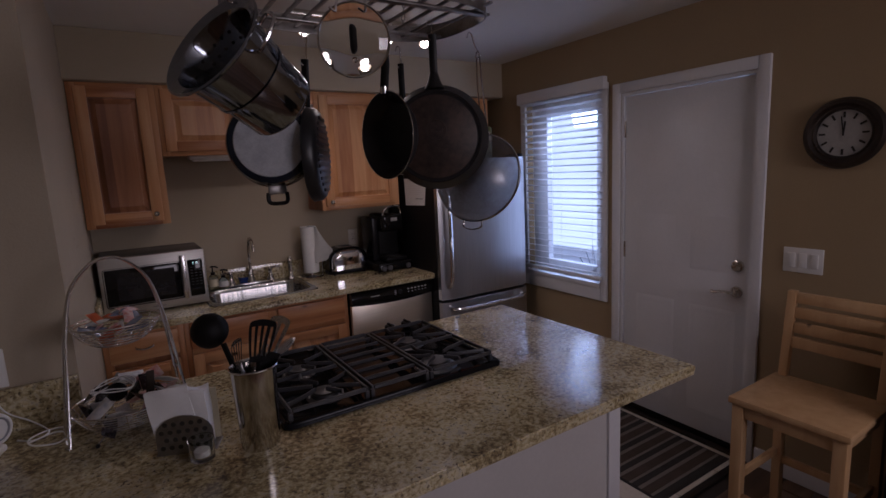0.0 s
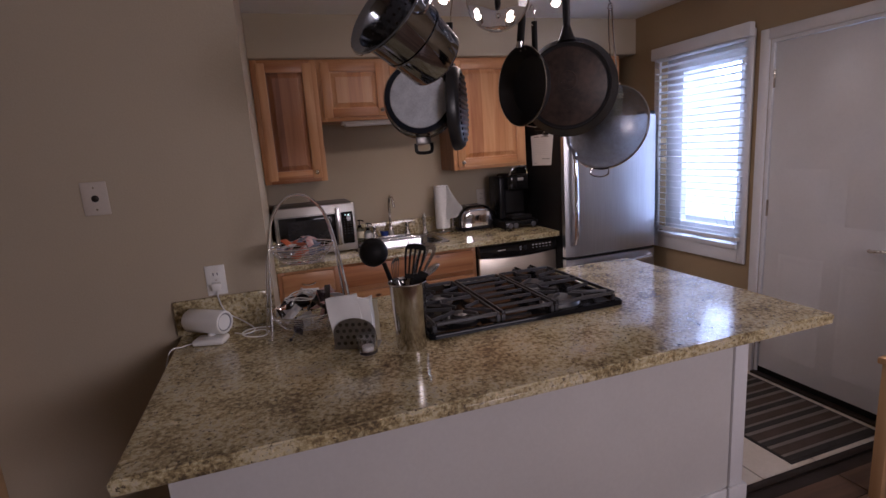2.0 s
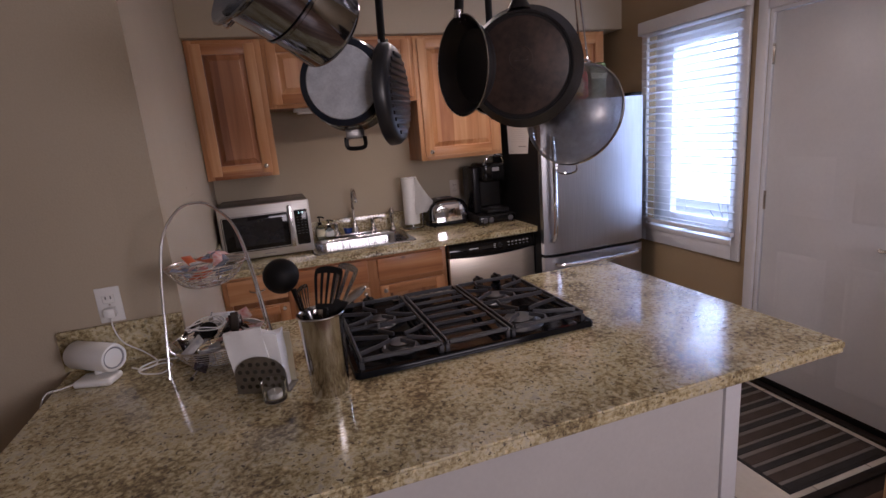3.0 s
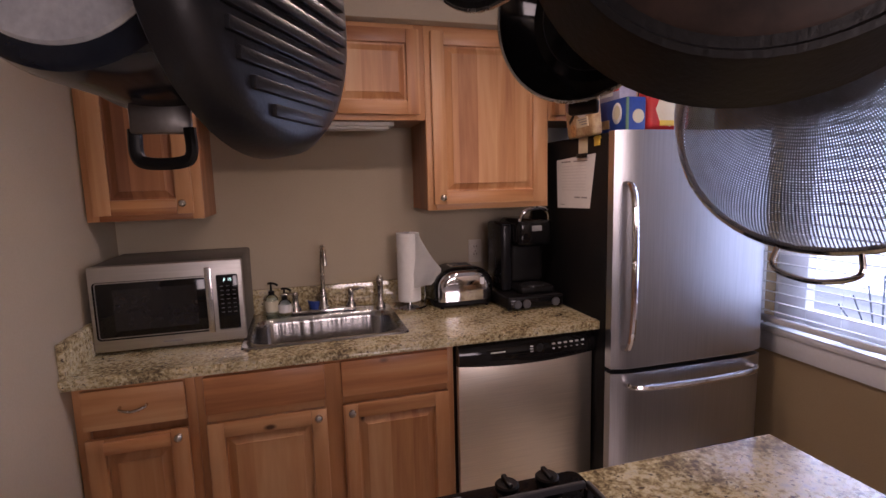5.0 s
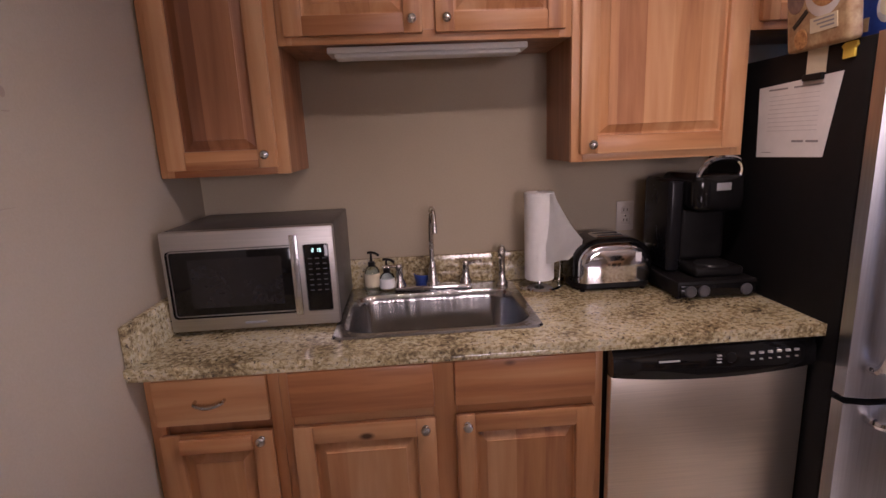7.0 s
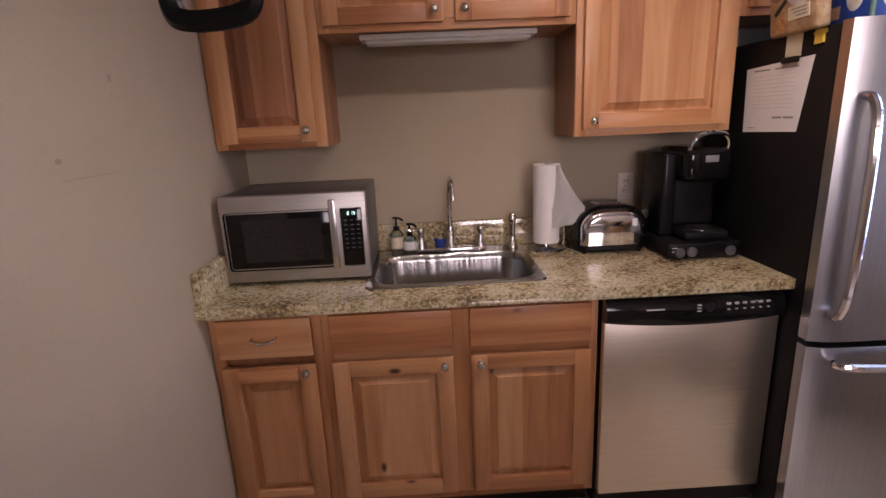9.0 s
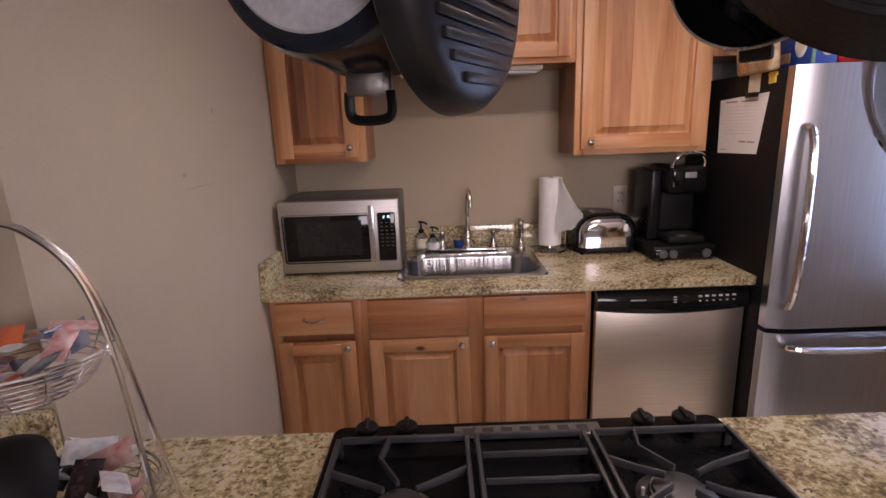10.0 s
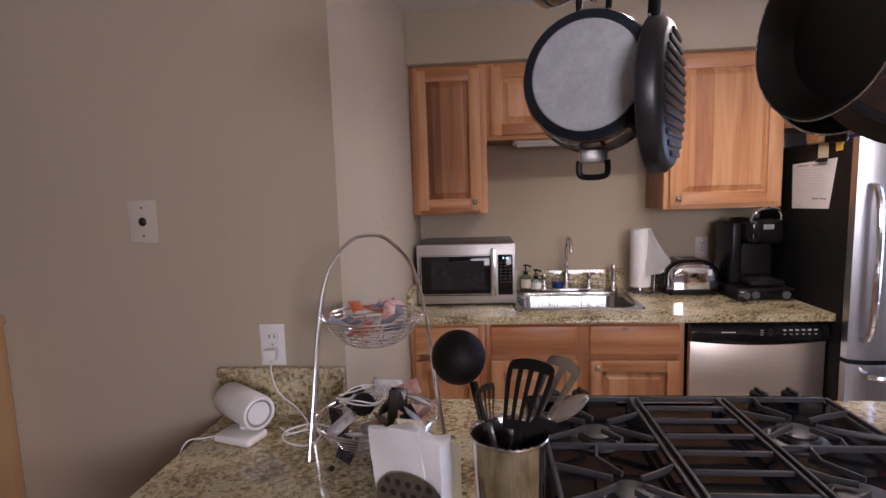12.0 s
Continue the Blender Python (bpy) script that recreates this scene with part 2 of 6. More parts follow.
DARKFLOOR = surface("floor_gap", (0.03, 0.02, 0.015), rough=0.8)
MATS = [surface("mat_charcoal", (0.025, 0.022, 0.020), (0.045, 0.04, 0.036), 0.95, fine=400, relief=0.003),
        surface("mat_taupe", (0.23, 0.20, 0.165), (0.17, 0.145, 0.12), 0.95, fine=400, relief=0.003),
        surface("mat_brown", (0.085, 0.06, 0.045), (0.06, 0.042, 0.03), 0.95, fine=400, relief=0.003)]
GLASS = clear("window_glass", (0.97, 0.98, 0.98))
CLEARGLASS = clear("lid_glass", (0.96, 0.97, 0.96))
BULB = glowing("warm_bulb", (1.0, 0.83, 0.60), 55)
LED = glowing("pale_led", (0.75, 1.0, 0.85), 0.9)
DAYBACK = glowing("bright_overcast_distance", (0.80, 0.90, 1.0), 1.9)
POTSTEEL = surface("darkened_polished_steel", (0.36, 0.39, 0.45), (0.27, 0.295, 0.345), 0.10, 1.0, rspan=0.04)
RED = surface("red_print", (0.55, 0.03, 0.025), (0.45, 0.02, 0.02), 0.4)
BLUE = surface("blue_print", (0.03, 0.08, 0.36), (0.02, 0.05, 0.25), 0.4)
YELLOW = surface("yellow_print", (0.75, 0.55, 0.06), (0.68, 0.48, 0.05), 0.5)
OLIVE = surface("olive_print", (0.13, 0.14, 0.04), (0.09, 0.10, 0.03), 0.5)
BUFF = surface("buff_print", (0.52, 0.40, 0.22), (0.30, 0.17, 0.08), 0.45, scale=32)
LAVENDER = surface("lavender_print", (0.50, 0.50, 0.66), (0.36, 0.36, 0.52), 0.45, scale=30)
SOAP = clear("soap_bottle_plastic", (0.80, 0.88, 0.86), 0.12, 1.4)
FOIL = surface("candy_foil", (0.55, 0.60, 0.72), (0.25, 0.32, 0.52), 0.22, 0.6, scale=60)
ORANGE = surface("orange_wrapper", (0.62, 0.16, 0.05), (0.5, 0.1, 0.04), 0.3, scale=50)
DARKMETAL = surface("dark_bronze", (0.035, 0.028, 0.024), (0.06, 0.045, 0.036), 0.42, 0.7)
RACKSTEEL = surface("dull_hammered_steel", (0.36, 0.35, 0.345), (0.22, 0.205, 0.19), 0.34, 0.95, scale=18, fine=70, relief=0.001)
SNOW = surface("pale_ground", (0.62, 0.63, 0.65), (0.5, 0.5, 0.5), 0.9, scale=3)
FENCE = surface("weathered_boards", (0.30, 0.27, 0.24), (0.22, 0.2, 0.18), 0.85, scale=9)


# ---------------------------------------------------------------- helpers
BASE = {}


def thing(name, loc, label, category, group="", kind=""):
    e = new(name)
    e.location = loc
    e.empty_display_size = 0.05
    BASE[e] = Vector(loc)
    return tagged(e, label, category, group, kind)


def mesh_from(name, bm, mat, offset=(0, 0, 0), smooth=True):
    bmesh.ops.translate(bm, verts=bm.verts, vec=-Vector(offset))
    bmesh.ops.recalc_face_normals(bm, faces=bm.faces)
    me = bpy.data.meshes.new(name)
    bm.to_mesh(me)
    bm.free()
    if smooth:
        me.shade_smooth()
        me.set_sharp_from_angle(angle=radians(38))
    me.materials.append(mat)
    return me


def part(name, bm, mat, parent, label="", smooth=True):
    """Links a bmesh, built in world metres, as one mesh object under a thing or a part."""
    off = BASE[parent]
    ob = new(name, mesh_from(name, bm, mat, off, smooth))
    ob.parent = parent
    BASE[ob] = off
    return tagged(ob, label)


def solo(name, bm, mat, label, category, kind="", group=""):
    """A thing, or a piece of the setting, of one mesh."""
    c = sum((v.co for v in bm.verts), Vector()) / len(bm.verts)
    c.z = min(v.co.z for v in bm.verts)
    ob = new(name, mesh_from(name, bm, mat, c))
    ob.location = c
    BASE[ob] = c
    return tagged(ob, label, category, group, kind)


def box(x0, x1, y0, y1, z0, z1, bevel=0.0, seg=2, bm=None):
    bm2 = bmesh.new()
    bmesh.ops.create_cube(bm2, size=1)
    for v in bm2.verts:
        v.co = Vector(((x0 + x1) / 2 + v.co.x * (x1 - x0), (y0 + y1) / 2 + v.co.y * (y1 - y0), (z0 + z1) / 2 + v.co.z * (z1 - z0)))
    if bevel:
        bmesh.ops.bevel(bm2, geom=bm2.edges[:], offset=bevel, segments=seg, profile=0.5, affect="EDGES")
    return join(bm, bm2)


def join(bm, other):
    if bm is None:
        return other
    me = bpy.data.meshes.new("tmp")
    other.to_mesh(me)
    other.free()
    bm.from_mesh(me)
    bpy.data.meshes.remove(me)
    return bm


def frame_of(axis):
    return Vector(axis).normalized().to_track_quat("Z", "Y").to_matrix().to_4x4()


def lathe(profile, centre, axis=(0, 0, 1), n=40, bm=None):
    """Turned body: profile of (radius, height) along axis from centre."""
    b2 = bmesh.new()
    m = Matrix.Translation(centre) @ frame_of(axis)
    rings = []
    for r, h in profile:
        if r < 1e-5:
            rings.append([b2.verts.new(m @ Vector((0, 0, h)))])
        else:
            rings.append([b2.verts.new(m @ Vector((r * math.cos(2 * math.pi * i / n), r * math.sin(2 * math.pi * i / n), h))) for i in range(n)])
    for a, c in zip(rings, rings[1:]):
        for i in range(n):
            j = (i + 1) % n
            if len(a) == 1 and len(c) > 1:
                b2.faces.new((a[0], c[i], c[j]))
            elif len(c) == 1 and len(a) > 1:
                b2.faces.new((a[i], c[0], a[j]))
            elif len(a) > 1:
                b2.faces.new((a[i], c[i], c[j], a[j]))
    return join(bm, b2)


def rod(p, q, r, n=12, bm=None):
    d = Vector(q) - Vector(p)
    return lathe([(0, 0), (r, 0), (r, d.length), (0, d.length)], p, d, n, bm)


def smooth_line(points, steps=8, closed=False):
    """Catmull-Rom line through points."""
    p = [Vector(q) for q in points]
    if closed:
        p = [p[-1], *p, p[0], p[1]]
    else:
        p = [2 * p[0] - p[1], *p, 2 * p[-1] - p[-2]]
    out = []
    for a, b_, c, d in zip(p, p[1:], p[2:], p[3:]):
        for k in range(steps):
            t = k / steps
            out.append(0.5 * (2 * b_ + (c - a) * t + (2 * a - 5 * b_ + 4 * c - d) * t * t + (3 * b_ - a - 3 * c + d) * t ** 3))
    if not closed:
        out.append(p[-2])
    return out


def tube(points, r, n=8, closed=False, bm=None, flat=1.0):
    """Round (or flattened) wire along points."""
    b2 = bmesh.new()
    pts = [Vector(q) for q in points]
    rings, up, k = [], None, len(pts)
    for i, p in enumerate(pts):
        a, c = (pts[i - 1], pts[(i + 1) % k]) if closed else (pts[max(i - 1, 0)], pts[min(i + 1, k - 1)])
        d = (c - a).normalized()
        if up is None:
            up = d.orthogonal().normalized()
        up = (up - d * up.dot(d)).normalized()
        side = d.cross(up)
        rings.append([b2.verts.new(p + up * (r * math.cos(2 * math.pi * j / n)) + side * (r * flat * math.sin(2 * math.pi * j / n))) for j in range(n)])
    pairs = list(zip(rings, rings[1:])) + ([(rings[-1], rings[0])] if closed else [])
    for a, c in pairs:
        for j in range(n):
            b2.faces.new((a[j], c[j], c[(j + 1) % n], a[(j + 1) % n]))
    if not closed:
        b2.faces.new(rings[0][::-1])
        b2.faces.new(rings[-1])
    return join(bm, b2)


def placed(bm, m):
    bmesh.ops.transform(bm, matrix=m, verts=bm.verts)
    return bm


# ---------------------------------------------------------------- setting
def wall(name, bm, mat, label):
    return solo(name, bm, mat, label, "wall", "structure")


wall("wall_north", box(XW - 0.12, XE + 0.12, YN, YN + 0.12, 0, ZC), WALL, "beige painted wall behind the sink counter")
wall("wall_west_kitchen", box(XW - 0.12, XW, YO, YN, 0, ZC), WALL, "beige painted wall beside the sink counter with scuffs")
wall("wall_outlet", box(XFW, XW - 0.12, YO, YO + 0.12, 0, ZC), WALL, "beige painted wall behind the granite bar")
wall("wall_far_west", box(XFW - 0.12, XFW, YS, YO + 0.12, 0, ZC), WALL, "plain beige wall of the living room")
# Unseen south wall, its opening added to let the south lamp through.
bm = box(XFW - 0.12, 1.65, YS - 0.12, YS, 0, ZC)
box(3.25, XE + 0.12, YS - 0.12, YS, 0, ZC, bm=bm)
box(1.65, 3.25, YS - 0.12, YS, 0, 1.32, bm=bm)
box(1.65, 3.25, YS - 0.12, YS, 2.24, ZC, bm=bm)
wall("wall_south", bm, WALL, "plain beige unseen wall of the living room with an opening added for the fill lamp")
# east wall with door and window openings
WY0, WY1, WZ0, WZ1 = 2.955, 3.655, 0.80, 2.05
DY0, DY1, DZ1 = 2.015, 2.805, 2.015
bm = box(XE, XE + 0.12, YS, DY0, 0, ZC)
box(XE, XE + 0.12, DY0, DY1, DZ1, ZC, bm=bm)
box(XE, XE + 0.12, DY1, WY0, 0, ZC, bm=bm)
box(XE, XE + 0.12, WY0, WY1, 0, WZ0, bm=bm)
box(XE, XE + 0.12, WY0, WY1, WZ1, ZC, bm=bm)
box(XE, XE + 0.12, WY1, YN, 0, ZC, bm=bm)
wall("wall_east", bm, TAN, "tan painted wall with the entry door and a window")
solo("ceiling", box(XFW - 0.12, XE + 0.12, YS - 0.12, YN + 0.12, ZC, ZC + 0.1), CEIL, "off-white textured ceiling", "ceiling", "structure")
solo("soffit", box(XW, XE, 3.935, YN, 2.150, ZC, 0.004), WALL, "beige painted soffit above the wall cabinets", "soffit", "structure")
solo("baseboard", box(XE - 0.014, XE, 0.2, DY0 - 0.065, 0, 0.10, 0.004), WHITE, "white painted baseboard", "baseboard", "structure")

# floors
YF, FLX = 2.0, 0.36
floor_bm = box(XW, XE + 0.1, YF, YN, -0.06, -0.006)
box(FLX, XW, YF, YO, -0.06, -0.006, bm=floor_bm)
floor_tiles = solo("floor_tiled", floor_bm, GROUT, "beige ceramic tile floor with brown grout", "floor", "structure")
floor_bm = box(XFW, XE + 0.1, YS, YF, -0.06, -0.008)
box(XFW, FLX, YF, YO, -0.06, -0.008, bm=floor_bm)
floor_wood = solo("floor_wood", floor_bm, DARKFLOOR, "brown wood plank floor", "floor", "structure")
solo("floor_trim", box(FLX, XE, YF - 0.02, YF + 0.018, -0.006, 0.006, 0.004), DARKMETAL, "dark strip between tile and wood floor", "trim", "structure")
bm = bmesh.new()
bmesh.ops.create_grid(bm, x_segments=2, y_segments=2, size=400, matrix=Matrix.Translation((0, 0, -0.2)))
solo("ground", bm, SNOW, "pale ground outside", "ground", "structure")

# window
win = thing("window_1", (XE, 3.3, WZ0), "white framed casement window with lowered slatted blind", "window", kind="structure")
def casing(y0, y1, z0, z1, x0=XE - 0.018):
    return box(x0, XE, y0, y1, z0, z1, 0.004)
part("window_casing", casing(WY0 - 0.055, WY0, WZ0 - 0.11, WZ1 + 0.05), WHITE, win)
part("window_casing", casing(WY1, WY1 + 0.055, WZ0 - 0.11, WZ1 + 0.05), WHITE, win)
part("window_casing", casing(WY0, WY1, WZ1, WZ1 + 0.05), WHITE, win)
part("window_casing", casing(WY0, WY1, WZ0 - 0.11, WZ0 - 0.02), WHITE, win)
part("window_sill", box(XE - 0.03, XE + 0.09, WY0, WY1, WZ0 - 0.02, WZ0 + 0.012, 0.005), WHITE, win)
for y0, y1, z0, z1 in ((WY0, WY0 + 0.09, WZ0, WZ1), (WY1 - 0.15, WY1, WZ0, WZ1), (WY0 + 0.09, WY1 - 0.15, WZ0 + 0.012, WZ0 + 0.10), (WY0 + 0.09, WY1 - 0.15, WZ1 - 0.10, WZ1)):
    part("window_frame", box(XE + 0.055, XE + 0.11, y0, y1, z0, z1, 0.005), WHITE, win)
pane = part("pane", box(XE + 0.078, XE + 0.084, WY0 + 0.085, WY1 - 0.145, WZ0 + 0.09, WZ1 - 0.09), GLASS, win)
pane.visible_shadow = False
bm = box(XE + 0.01, XE + 0.05, 3.20, 3.31, WZ0 + 0.012, WZ0 + 0.034, 0.006)
crank = part("crank", bm, NICKEL, win, "folded metal window crank")
part("crank_arm", tube(smooth_line([(XE + 0.0, 3.24, WZ0 + 0.04), (XE - 0.01, 3.28, WZ0 + 0.045), (XE + 0.0, 3.33, WZ0 + 0.03)]), 0.007), NICKEL, crank)

blind = thing("window_blind", (XE - 0.03, 3.3, WZ0), "white slatted blind lowered over the window", "blind")
part("valance", box(XE - 0.062, XE - 0.019, 2.895, 3.70, 2.055, 2.135, 0.006), WHITE, blind)
part("bottom_rail", box(XE - 0.055, XE - 0.02, 2.93, 3.665, 0.835, 0.86, 0.005), WHITE, blind)
slat0 = None
NSLAT = 27
for i in range(NSLAT):
    z = 0.885 + i * (2.045 - 0.885) / (NSLAT - 1)
    if slat0 is None:
        b2 = bmesh.new()
        cols = []
        for k in range(5):
            u = (k - 2) / 2
            cols.append((u * 0.0225, 0.0022 * (1 - u * u)))
        top = [[b2.verts.new((x, y, h)) for x, h in cols] for y in (-0.365, 0.365)]
        bot = [[b2.verts.new((x, y, h - 0.0026)) for x, h in cols] for y in (-0.365, 0.365)]
        for k in range(4):
            b2.faces.new((top[0][k], top[0][k + 1], top[1][k + 1], top[1][k]))
            b2.faces.new((bot[0][k], bot[1][k], bot[1][k + 1], bot[0][k + 1]))
        for e in (0, 1):
            b2.faces.new([*top[e], *bot[e][::-1]])
        b2.faces.new((top[0][0], top[1][0], bot[1][0], bot[0][0]))
        b2.faces.new((top[0][4], top[1][4], bot[1][4], bot[0][4]))
        slat_mesh = mesh_from("slat", b2, WHITE)
        slat0 = True
    o = new("slat", slat_mesh)
    o.parent = blind
    o.matrix_basis = pose(-0.008, -0.002, z - WZ0, 0, 12, 0)
for y in (3.02, 3.3, 3.58):
    part("ladder_cord", rod((XE - 0.016, y, 0.86), (XE - 0.016, y, 2.06), 0.0012, 6), PLASTIC, blind)
part("tilt_wand", rod((XE - 0.066, 3.61, 1.28), (XE - 0.058, 3.61, 2.04), 0.004, 8), PLASTIC, blind)

# entry door
door = thing("door_1", (XE, 2.39, 0), "white panelled entry door, closed, with nickel lever and deadbolt", "door", kind="structure")
for y0, y1, z1 in ((DY0 - 0.055, DY0, 2.075), (DY1, DY1 + 0.055, 2.075)):
    part("door_casing", box(XE - 0.02, XE, y0, y1, 0, z1, 0.005), WHITE, door)
part("door_casing", box(XE - 0.02, XE, DY0, DY1, DZ1, 2.075, 0.005), WHITE, door)
for y0, y1 in ((DY0, DY0 + 0.018), (DY1 - 0.018, DY1)):
    part("door_jamb", box(XE, XE + 0.11, y0, y1, 0, DZ1), WHITE, door)
part("door_jamb", box(XE, XE + 0.11, DY0 + 0.018, DY1 - 0.018, DZ1 - 0.018, DZ1), WHITE, door)
SX = XE + 0.012
slab = part("door_slab", box(SX, SX + 0.044, DY0 + 0.022, DY1 - 0.022, 0.03, DZ1 - 0.022, 0.002), WHITE, door)
def raised(y0, y1, z0, z1):
    b2 = bmesh.new()
    for d, o in ((0.0, 0.0), (0.014, 0.0035), (0.03, 0.0035), (0.05, 0.007)):
        vs = [b2.verts.new((SX + 0.0015 - o, y, z)) for y, z in ((y0 + d, z0 + d), (y1 - d, z0 + d), (y1 - d, z1 - d), (y0 + d, z1 - d))]
        if d:
            for k in range(4):
                b2.faces.new((prev[k], prev[(k + 1) % 4], vs[(k + 1) % 4], vs[k]))
        prev = vs
    b2.faces.new(prev)
    return b2
for y0, y1 in ((2.08, 2.35), (2.43, 2.70)):
    for z0, z1 in ((0.16, 0.80), (0.99, 1.30)):
        part("door_panel", raised(y0, y1, z0, z1), WHITE, slab)
part("door_sweep", box(SX - 0.006, SX + 0.0, DY0 + 0.022, DY1 - 0.022, 0.012, 0.05, 0.002), BLACKPL, door, "black door sweep")
part("threshold", box(XE - 0.03, XE + 0.11, DY0, DY1, 0.0, 0.016, 0.003), DARKMETAL, door)
for z in (0.25, 1.06, 1.80):
    part("hinge", box(SX - 0.007, SX, DY1 - 0.03, DY1 - 0.012, z - 0.05, z + 0.05, 0.002), NICKEL, door)
part("deadbolt", lathe([(0, 0.016), (0.018, 0.016), (0.030, 0.010), (0.033, 0), (0, 0)], (SX, 2.085, 1.045), (-1, 0, 0), 24), NICKEL, door)
lev = part("lever_rose", lathe([(0, 0.045), (0.010, 0.045), (0.011, 0.014), (0.028, 0.010), (0.031, 0), (0, 0)], (SX, 2.085, 0.905), (-1, 0, 0), 24), NICKEL, door)
part("lever", tube(smooth_line([(SX - 0.043, 2.085, 0.905), (SX - 0.047, 2.13, 0.908), (SX - 0.045, 2.185, 0.899), (SX - 0.04, 2.20, 0.902)]), 0.009, flat=0.7), NICKEL, lev)

# ---------------------------------------------------------------- peninsula
PX0, PX1, PY0, PY1 = 0.305, 2.41, 1.667, 2.705
FX0, FX1, FY0, FY1 = 0.335, 2.372, 1.962, 2.665
pen = thing("peninsula_base", (1.4, 2.3, 0), "grey-white painted bar base with corner post under the granite", "cabinet")
part("front_panel", box(FX0, FX1, FY0, FY0 + 0.02, 0.0, TOP - TH), PANEL, pen)
part("back_panel", box(XW + 0.002, FX1, FY1 - 0.02, FY1, 0.0, TOP - TH), PANEL, pen, "pale painted cabinet back of the bar")
part("side_panel", box(FX1 - 0.02, FX1, FY0 + 0.02, FY1 - 0.02, 0, TOP - TH), PANEL, pen)
part("side_panel", box(FX0, FX0 + 0.02, FY0 + 0.02, YO - 0.002, 0, TOP - TH), PANEL, pen)
part("corner_post", box(FX1 - 0.055, FX1 + 0.012, FY0 - 0.012, FY0 + 0.05, 0, TOP - TH, 0.003), WHITE, pen)
part("base_moulding", box(FX0, FX1 - 0.056, FY0 - 0.014, FY0, 0, 0.09, 0.004), WHITE, pen)
part("base_moulding", box(FX1 - 0.07, FX1 + 0.026, FY0 - 0.026, FY0 - 0.0125, 0, 0.10, 0.004), WHITE, pen)
part("base_moulding", box(FX1 + 0.0125, FX1 + 0.026, FY0 - 0.0125, FY1, 0, 0.10, 0.004), WHITE, pen)
ST = 0.020                                            # slab thickness above the laminated edge
bar_top = thing("bar_countertop", (1.36, 2.18, TOP - TH), "polished speckled tan granite bar top on the peninsula", "countertop")
b2 = bmesh.new()
out = [(PX0, PY0), (PX1, PY0), (PX1, PY1), (XW + 0.001, PY1), (XW + 0.001, YO - 0.001), (PX0, YO - 0.001)]
lo = [b2.verts.new((x, y, TOP - ST)) for x, y in out]
hi = [b2.verts.new((x, y, TOP)) for x, y in out]
b2.faces.new(lo[::-1])
b2.faces.new(hi)
for k in range(len(out)):
    j = (k + 1) % len(out)
    b2.faces.new((lo[k], lo[j], hi[j], hi[k]))
bmesh.ops.bevel(b2, geom=[e for e in b2.edges if e.verts[0].co.z == e.verts[1].co.z and e.verts[0].co.z > TOP - 0.001], offset=0.005, segments=3, affect="EDGES")
part("slab", b2, GRANITE, bar_top)
for x0, x1, y0, y1 in ((PX0 + 0.001, PX1 - 0.001, PY0 + 0.001, PY0 + 0.05), (PX1 - 0.05, PX1 - 0.001, PY0 + 0.05, PY1 - 0.05), (XW + 0.002, PX1 - 0.001, PY1 - 0.05, PY1 - 0.001), (PX0 + 0.001, PX0 + 0.05, PY0 + 0.05, YO - 0.002)):
    part("edge_strip", box(x0, x1, y0, y1, TOP - TH, TOP - ST - 0.0006, 0.003), GRANITE, bar_top)
part("underlay", box(PX0 + 0.0505, PX1 - 0.0505, PY0 + 0.0505, YO - 0.002, TOP - TH, TOP - ST - 0.0006), PANEL, bar_top)
solo("bar_backsplash", box(PX0 - 0.01, XW - 0.002, YO - 0.022, YO - 0.0015, TOP + 0.0005, 1.045, 0.003), GRANITE, "short polished granite backsplash under the wall outlet", "backsplash")

# ---------------------------------------------------------------- sink run
CY = 3.632
SXA, SXB, SYA, SYB = 1.195, 1.775, 3.775, 4.16
bm = box(XW + 0.001, SXA, CY, YN - 0.001, TOP - ST, TOP)
box(SXB, 2.578, CY, YN - 0.001, TOP - ST, TOP, bm=bm)
box(SXA, SXB, CY, SYA, TOP - ST, TOP, bm=bm)
box(SXA, SXB, SYB, YN - 0.001, TOP - ST, TOP, bm=bm)
bmesh.ops.remove_doubles(bm, verts=bm.verts, dist=1e-5)
seen, dup = {}, []
for f_ in bm.faces:
    key = tuple(round(q, 4) for q in f_.calc_center_median())
    if key in seen:
        dup += [f_, seen[key]]
    seen[key] = f_
bmesh.ops.delete(bm, geom=list(set(dup)), context="FACES_ONLY")
sink_top = thing("sink_countertop", (1.6, 3.96, TOP - TH), "polished speckled tan granite counter around the sink", "countertop")
part("slab", bm, GRANITE, sink_top)
part("edge_strip", box(XW + 0.002, 2.577, CY + 0.001, CY + 0.045, TOP - TH, TOP - ST - 0.0006, 0.003), GRANITE, sink_top)
solo("counter_backsplash", box(XW + 0.024, 2.55, YN - 0.023, YN - 0.0015, TOP + 0.0005, 1.03, 0.003), GRANITE, "low granite backsplash along the north wall", "backsplash")
solo("side_backsplash", box(XW + 0.0015, XW + 0.023, CY + 0.01, YN - 0.024, TOP + 0.0005, 1.03, 0.003), GRANITE, "low granite backsplash along the west wall", "backsplash")


